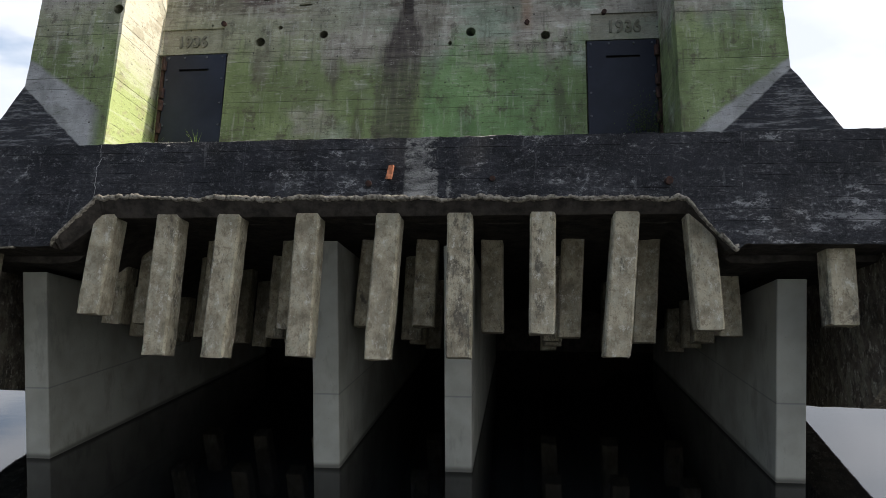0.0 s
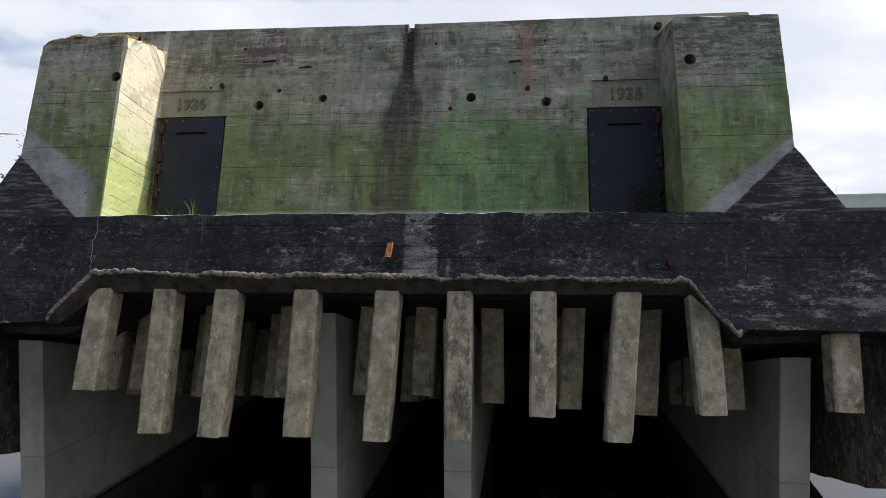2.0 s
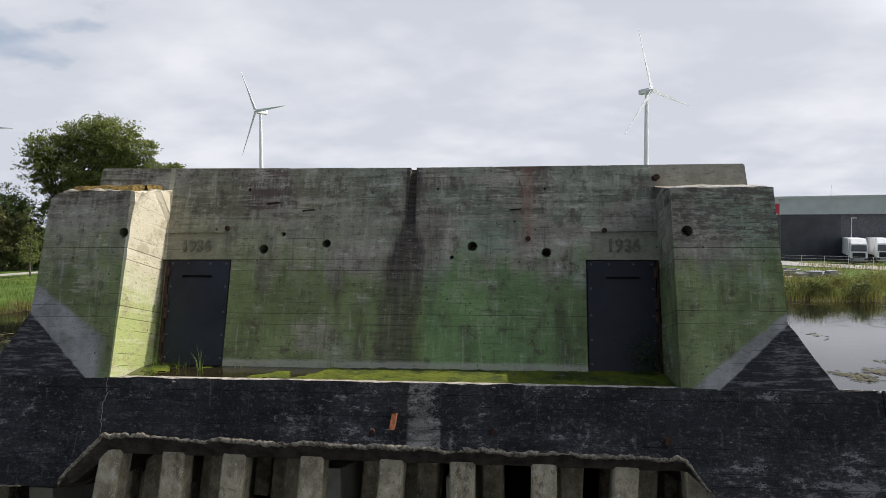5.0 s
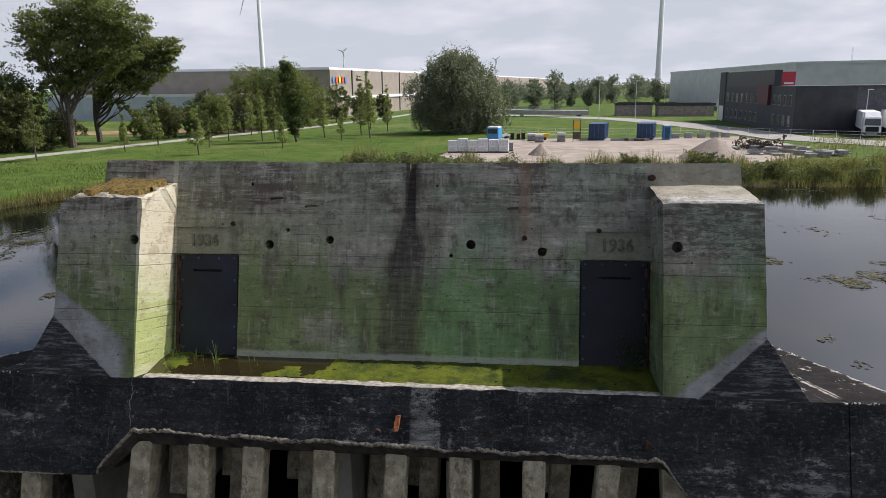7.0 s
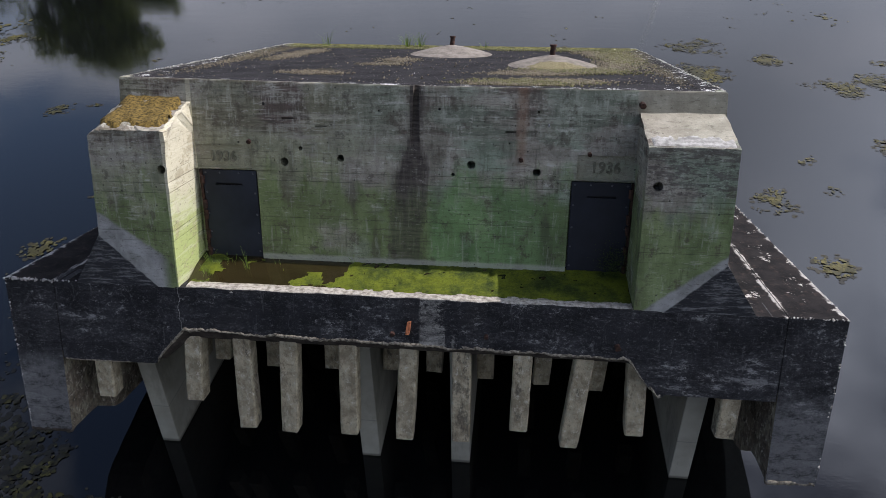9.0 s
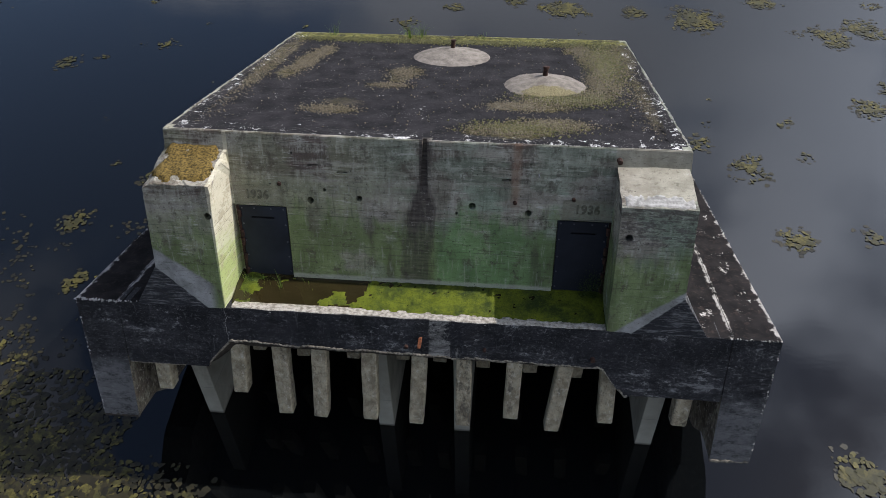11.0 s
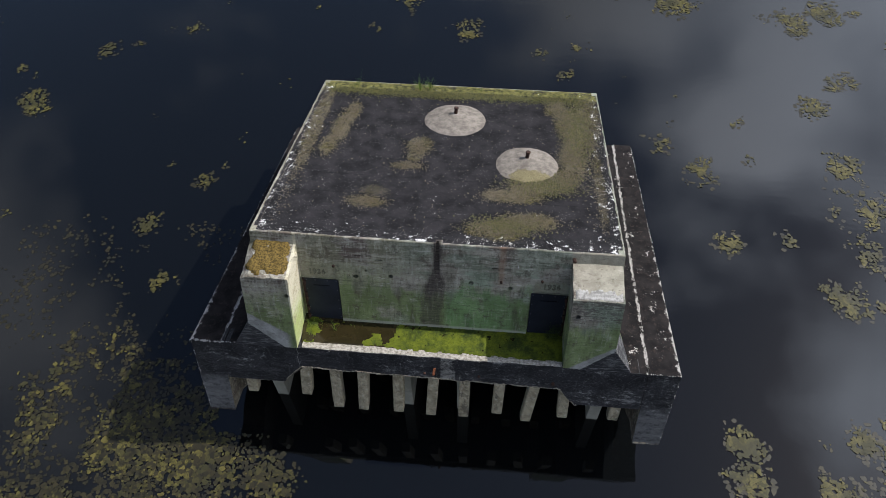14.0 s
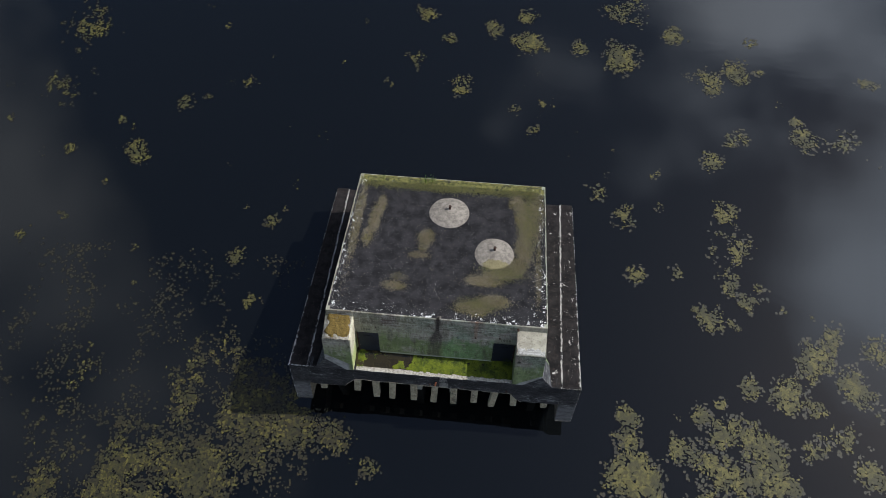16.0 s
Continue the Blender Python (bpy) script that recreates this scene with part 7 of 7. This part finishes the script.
# ---- yard things ----
def container(x, y, rz, label):
    th = thing("shipping_container", label, "container", pose(x, y, 1.13, 0, 0, rz), group="containers in the yard")
    bm = bmesh.new()
    box(bm, 0, 2.44, 0, 6.06, 0.12, 2.59)
    part("body", bm, BLUE, th)
    for i in range(16):
        part("rib", boxed(-0.05, 0.0, 0.25 + i * 0.36, 0.43 + i * 0.36, 0.25, 2.45), BLUE, th)
        part("rib", boxed(2.44, 2.49, 0.25 + i * 0.36, 0.43 + i * 0.36, 0.25, 2.45), BLUE, th)
    for i in range(2):
        d = part("door", boxed(0.1 + i * 1.14, 1.2 + i * 1.14, -0.05, 0.0, 0.22, 2.48, 0.02), BLUE, th)
        for k in (0.25, 0.85):
            bm = bmesh.new()
            cyl(bm, (0.1 + i * 1.14 + k, -0.09, 0.25), (0.1 + i * 1.14 + k, -0.09, 2.45), 0.025, 0.025, 6)
            part("lock_bar", bm, BOLT, d)
    for cx in (0, 2.3):
        part("corner_post", boxed(cx - 0.02, cx + 0.16, -0.06, 0.1, 0.0, 2.61), BLUE, th)


container(11.9, 116.2, -12, "blue steel shipping container on the gravel yard")
container(19.4, 116.2, -14, "blue steel shipping container beside a blue toilet cabin")
th = thing("toilet_cabin", "light blue plastic toilet cabin on the yard", "toilet cabin", pose(23.6, 116.6, 1.13))
part("body", boxed(0, 1.15, 0, 1.15, 0.05, 2.15, 0.04), SKYBLUE, th)
part("door", boxed(0.2, 0.95, -0.04, 0.0, 0.2, 1.95), BLUE, th)
part("roof", boxed(-0.05, 1.2, -0.05, 1.2, 2.15, 2.3, 0.06), WHITE, th)


def bag_pallet(x, y, k, wrapped):
    th = thing("stone_pallet", "pallet of pale wrapped paving stones in the yard", "pallet", pose(x, y, 1.13, 0, 0, 4 * math.sin(k * 2.3)), group="pallets of stones")
    part("pallet", boxed(0, 1.3, 0, 1.1, 0.0, 0.14), BARK, th)
    h = (1.45 if k < 6 else 0.95) + 0.25 * abs(math.sin(k * 1.7))
    for j in range(3):
        part("stone_layer", boxed(0.03 + 0.01 * j, 1.27, 0.03, 1.07, 0.14 + j * h / 3, 0.12 + (j + 1) * h / 3, 0.03), STONEGREY, th)
    if wrapped:
        part("film", boxed(0.0, 1.3, 0.0, 1.1, 0.14 + (h * 0.72 if k > 5 else 0.08), 0.16 + h, 0.04), WRAP, th, "pale wrapping film")


for k in range(6):
    bag_pallet(-8.4 + k * 1.36, 94.6 + 0.25 * math.sin(k * 1.9), k, True)
for k in range(5):
    bag_pallet(-7.4 + k * 1.6, 97.2 + 0.5 * math.sin(k), k + 11, k % 2)
for k, (x, y) in enumerate(((3.4, 112), (6.8, 113.5), (2.2, 115))):
    bag_pallet(x, y, k + 20, True)


def heap(x, y, r, h, mat, label, seed):
    bm = bmesh.new()
    rings = []
    for k in range(8):
        t = k / 7
        rr = r * (1 - t) ** 0.9
        row = []
        for i in range(26):
            a = 6.28319 * i / 26
            w = 1 + 0.16 * noise.noise((math.cos(a) * 2, math.sin(a) * 2, seed + t))
            row.append(bm.verts.new((x + rr * w * math.cos(a), y + rr * w * math.sin(a), 1.05 + h * t + 0.09 * noise.noise((a * 3, t * 5, seed)))))
        rings.append(row)
    for a, b in zip(rings, rings[1:]):
        for i in range(26):
            bm.faces.new((a[i], a[(i + 1) % 26], b[(i + 1) % 26], b[i]))
    bm.faces.new(rings[-1])
    solid("spoil_heap", bm, mat, label, "heap", smooth=True)


HEAP = plain("pinkish_gravel", (0.20, 0.165, 0.14), (0.30, 0.255, 0.22), 0.95, 0, 6.0, 0.2, 0.8)
heap(24.0, 86.5, 4.1, 2.7, HEAP, "tall cone of pinkish gravel at the yard's edge", 1.0)
heap(3.9, 92.0, 1.7, 1.5, HEAP, "small cone of gravel on the yard", 4.0)

# stacks of old paving and rubble beside the heap
rng = random.Random(6)
for i in range(26):
    x, y = 29.5 + rng.uniform(0, 11), 89 + rng.uniform(0, 12)
    th = thing("stone_stack", "low stack of grey kerbs and slabs beside the gravel heap", "stack", pose(x, y, 1.1, 0, 0, rng.uniform(-40, 40)), group="stacks of old stone")
    for j in range(rng.randint(2, 4)):
        w, d = rng.uniform(0.9, 2.2), rng.uniform(0.4, 1.0)
        part("slab", boxed(-w / 2 + rng.uniform(-0.1, 0.1), w / 2, -d / 2, d / 2, 0.16 * j, 0.16 * j + 0.15, 0.015), STONEGREY, th)
pts = []
nr = np.random.default_rng(15)
for k in range(60):
    c = np.array([33 + nr.normal() * 1.6, 99.5 + nr.normal() * 0.8, 1.3 + abs(nr.normal()) * 0.55])
    pts.append(c + nr.normal(size=(12, 3)) * 0.2)
stuff_leaves("brushwood", "dark heap of brushwood and scrap on the yard", "brushwood", np.concatenate(pts), 0.22, BARK, 16)

# small vehicles and machines by the yard
th = thing("small_truck", "light blue and white flatbed truck in the yard", "truck", pose(-4.2, 112.2, 1.13, 0, 0, -20))
part("cab", boxed(0, 2.0, 0, 1.6, 0.5, 2.3, 0.1), SKYBLUE, th)
part("cab_roof", boxed(0.1, 1.9, 0.1, 1.5, 2.28, 2.45, 0.05), WHITE, th)
part("windscreen", boxed(0.2, 1.8, -0.03, 0.02, 1.4, 2.1), GLASS, th)
part("flatbed", boxed(0, 2.0, 1.7, 5.2, 0.8, 1.0), STONEGREY, th)
for wx in (0.0, 1.75):
    for wy in (0.7, 4.2):
        bm = bmesh.new()
        cyl(bm, (wx, wy, 0.4), (wx + 0.25, wy, 0.4), 0.4, 0.4, 14)
        part("wheel", bm, TYRE, th)
th = thing("tool_rack", "timber tool rack with a yellow board", "rack", pose(9.2, 113, 1.13))
part("post", boxed(0, 0.12, 0, 0.12, 0, 3.4), BARK, th)
part("post", boxed(1.1, 1.22, 0, 0.12, 0, 3.4), BARK, th)
part("board", boxed(0.12, 1.1, 0.0, 0.08, 2.0, 3.2), YELLOW, th)
part("lower_board", boxed(0.12, 1.1, 0.0, 0.08, 0.4, 1.5), BARK, th)
th = thing("barrow", "yellow site barrow at the yard's edge", "barrow", pose(3.6, 116.5, 1.13))
bm = bmesh.new()
hexa(bm, [(0, 0, 0.3), (1.6, 0, 0.3), (1.6, 1.0, 0.3), (0, 1.0, 0.3), (-0.3, -0.1, 1.0), (2.2, -0.1, 1.1), (2.2, 1.1, 1.1), (-0.3, 1.1, 1.0)])
part("tray", bm, YELLOW, th)
for wx in (0.2, 1.4):
    bm = bmesh.new()
    cyl(bm, (wx, -0.1, 0.25), (wx, 1.1, 0.25), 0.25, 0.25, 12)
    part("wheel", bm, TYRE, th)
for k, x in enumerate((-1.6, -0.6, 0.4, 1.2)):
    th = thing("waste_bin", "small black waste bin by the yard", "bin", pose(x, 117.6, 1.13), group="bins by the yard")
    part("body", boxed(0, 0.6, 0, 0.7, 0.05, 1.0, 0.04), TYRE, th)
    part("lid", boxed(-0.03, 0.63, -0.03, 0.73, 1.0, 1.08, 0.02), (WHITE, TYRE, ORANGE, TYRE)[k], th)


def lorry(x, y, rz):
    th = thing("lorry", "white lorry with a tall cab parked by the office", "lorry", pose(x, y, 1.1, 0, 0, rz), group="parked lorries")
    cab = bmesh.new()
    hexa(cab, [(0, 0, 0.9), (2.5, 0, 0.9), (2.5, 2.3, 0.9), (0, 2.3, 0.9), (0.05, 0.25, 3.2), (2.45, 0.25, 3.2), (2.45, 2.3, 3.2), (0.05, 2.3, 3.2)])
    bmesh.ops.bevel(cab, geom=cab.edges[:], offset=0.09, segments=2, affect="EDGES")
    part("cab", cab, WHITE, th)
    spoil = bmesh.new()
    hexa(spoil, [(0.1, 0.35, 3.15), (2.4, 0.35, 3.15), (2.4, 2.3, 3.15), (0.1, 2.3, 3.15), (0.2, 1.3, 3.95), (2.3, 1.3, 3.95), (2.3, 2.3, 3.95), (0.2, 2.3, 3.95)])
    part("roof_spoiler", spoil, WHITE, th)
    g = bmesh.new()
    hexa(g, [(0.15, 0.05, 1.95), (2.35, 0.05, 1.95), (2.35, 0.2, 1.95), (0.15, 0.2, 1.95), (0.2, 0.19, 2.95), (2.3, 0.19, 2.95), (2.3, 0.3, 2.95), (0.2, 0.3, 2.95)])
    part("windscreen", g, GLASS, th)
    part("grille", boxed(0.35, 2.15, -0.05, 0.03, 0.95, 1.75), TYRE, th)
    part("bumper", boxed(0.0, 2.5, -0.1, 0.3, 0.35, 0.9, 0.05), STONEGREY, th)
    for hx in (0.05, 2.0):
        part("headlight", boxed(hx, hx + 0.45, -0.13, -0.08, 0.55, 0.8), GLASS, th)
    part("trailer", boxed(0, 2.5, 2.9, 13.5, 1.2, 3.95, 0.03), WHITE, th)
    part("chassis", boxed(0.6, 1.9, 2.2, 13.0, 0.8, 1.2), TYRE, th)
    for wx in (0.0, 2.15):
        for wy in (1.0, 4.2, 10.2, 11.5):
            bm = bmesh.new()
            cyl(bm, (wx, wy, 0.5), (wx + 0.35, wy, 0.5), 0.5, 0.5, 16)
            part("wheel", bm, TYRE, th)


lorry(54.6, 119.5, -18)
lorry(59.6, 121.5, -16)
lorry(65.5, 124.5, -16)


# bridge over the side channel
th = thing("footbridge", "low grey concrete bridge with a thin railing", "bridge")
bm = bmesh.new()
hexa(bm, [(-8, 206.6, 1.9), (19, 203, 1.5), (19, 207, 1.5), (-8, 210.6, 1.9), (-8, 206.6, 3.05), (19, 203, 2.6), (19, 207, 2.6), (-8, 210.6, 3.05)])
part("deck", bm, STONEGREY, th)
for t in np.linspace(0, 1, 12):
    x, y, z = -3 + 22 * t, 206.1 - 3 * t, 3.0 - 0.4 * t
    bm = bmesh.new()
    cyl(bm, (x, y, z), (x, y, z + 1.0), 0.06, 0.06, 6)
    part("post", bm, STONEGREY, th)
for k in (0.4, 0.7):
    bm = bmesh.new()
    cyl(bm, (-3, 206.1, 3.0 + k), (19, 203.1, 2.6 + k), 0.045, 0.045, 6)
    part("rail", bm, STONEGREY, th)
bm = bmesh.new()
cyl(bm, (-3, 206.1, 4.0), (19, 203.1, 3.6), 0.05, 0.05, 6)
part("rail", bm, STONEGREY, th)
for x in (0, 16):
    part("pier", boxed(x, x + 1, 205, 208, 0, 2.3), STONEGREY, th)


def fence(x0, y0, x1, y1, n):
    th = thing("wire_fence", "low wire fence on thin posts beside the yard", "fence")
    for i in range(n + 1):
        t = i / n
        x, y = x0 + (x1 - x0) * t, y0 + (y1 - y0) * t
        bm = bmesh.new()
        cyl(bm, (x, y, 0.9), (x, y, 2.5), 0.035, 0.035, 6)
        part("post", bm, GREYCLAD, th)
    for z in (1.5, 2.0, 2.45):
        bm = bmesh.new()
        cyl(bm, (x0, y0, z), (x1, y1, z), 0.016, 0.016, 4)
        part("wire", bm, GREYCLAD, th)


fence(36, 126, 60, 108, 9)
fence(-2, 124, 34, 126, 12)
th = thing("notice_board", "white notice board on two posts by the road", "sign", pose(51.5, 196, 1.0))
part("board", boxed(0, 1.6, 0, 0.1, 1.0, 4.6), WHITE, th)
part("post", boxed(0.1, 0.2, 0.1, 0.2, 0, 4.6), STONEGREY, th)
part("post", boxed(1.4, 1.5, 0.1, 0.2, 0, 4.6), STONEGREY, th)
for k, (x, y) in enumerate(((25.5, 119.5), (27.6, 119.8), (29.8, 120.4), (32, 121), (33.8, 121.2))):
    th = solid("concrete_block", boxed(x, x + 1.2, y, y + 0.7, 1.1, 1.9 + 0.15 * (k % 2), 0.03), STONEGREY, "grey concrete block at the yard's far edge", "block", group="blocks along the yard")
for k in range(7):
    th = thing("timber_stack", "low stack of grey timber before the containers", "stack", pose(15.2 + 0.7 * k, 114.4 + 0.3 * math.sin(k), 1.13, 0, 0, 12 * math.sin(k * 2.0)), group="timber stacks")
    for j in range(3):
        part("plank", boxed(0, 1.6, 0.1 * j, 0.5, 0.14 * j, 0.14 * j + 0.12), BARK if k % 2 else STONEGREY, th)


def lamp_post(x, y, h):
    th = thing("street_lamp", "slender grey street lamp beside the road", "street lamp", pose(x, y, 1.0), group="street lamps")
    bm = bmesh.new()
    cyl(bm, (0, 0, 0), (0, 0, h), 0.09, 0.05, 8)
    part("pole", bm, GREYCLAD, th)
    part("head", boxed(-0.1, 0.8, -0.12, 0.12, h, h + 0.12, 0.03), GREYCLAD, th)


for x, y, h in ((20.5, 190, 10), (29, 185, 9.5), (58.6, 128.2, 7.4), (46, 240, 9)):
    lamp_post(x, y, h)


def turbine(x, y, hub, blade, facing, turn, r0):
    th = thing("wind_turbine", "tall white three-bladed wind turbine far away", "wind turbine", pose(x, y, 0), group="wind turbines")
    bm = bmesh.new()
    cyl(bm, (0, 0, 0), (0, 0, hub), r0, r0 * 0.5, 20)
    part("tower", bm, WHITE, th)
    nac = part("nacelle", boxed(-1.6, 1.6, -3.5, 6.0, -1.7, 1.9, 0.6), WHITE, th, m=pose(0, 0, hub, 0, 0, facing))
    bm = bmesh.new()
    cyl(bm, (0, -6.2, 0), (0, -3.4, 0), 0.5, 1.6, 14)
    part("spinner", bm, WHITE, nac)
    bm = bmesh.new()
    hexa(bm, [(-1.3, -5.2, 1.0), (1.3, -5.0, 1.0), (1.3, -4.6, 1.0), (-1.3, -4.7, 1.0), (-0.15, -5.0, blade), (0.2, -5.0, blade), (0.2, -4.85, blade), (-0.15, -4.85, blade)])
    me = mesh_of(bm, "blade", WHITE)
    for k in range(3):
        share("blade", me, nac, pose(0, 0, 0, 0, turn + 120 * k, 0))


turbine(90, 509, 100, 42, 40, -20, 2.2)
turbine(-212, 572, 102, 40, -35, -30, 2.2)
turbine(-491, 617, 100, 42, -20, 95, 2.2)
turbine(-268, 1052, 60, 9, 10, 50, 1.2)
turbine(-64, 1492, 60, 11, 10, 50, 1.2)
# mast on the far warehouse
th = thing("radio_mast", "thin lattice radio mast on the warehouse roof", "mast", pose(110, 260, 14.9))
bm = bmesh.new()
for dx2 in (-0.3, 0.3):
    cyl(bm, (dx2, 0, 0), (dx2 * 0.3, 0, 6), 0.08, 0.05, 6)
part("mast", bm, GREYCLAD, th)
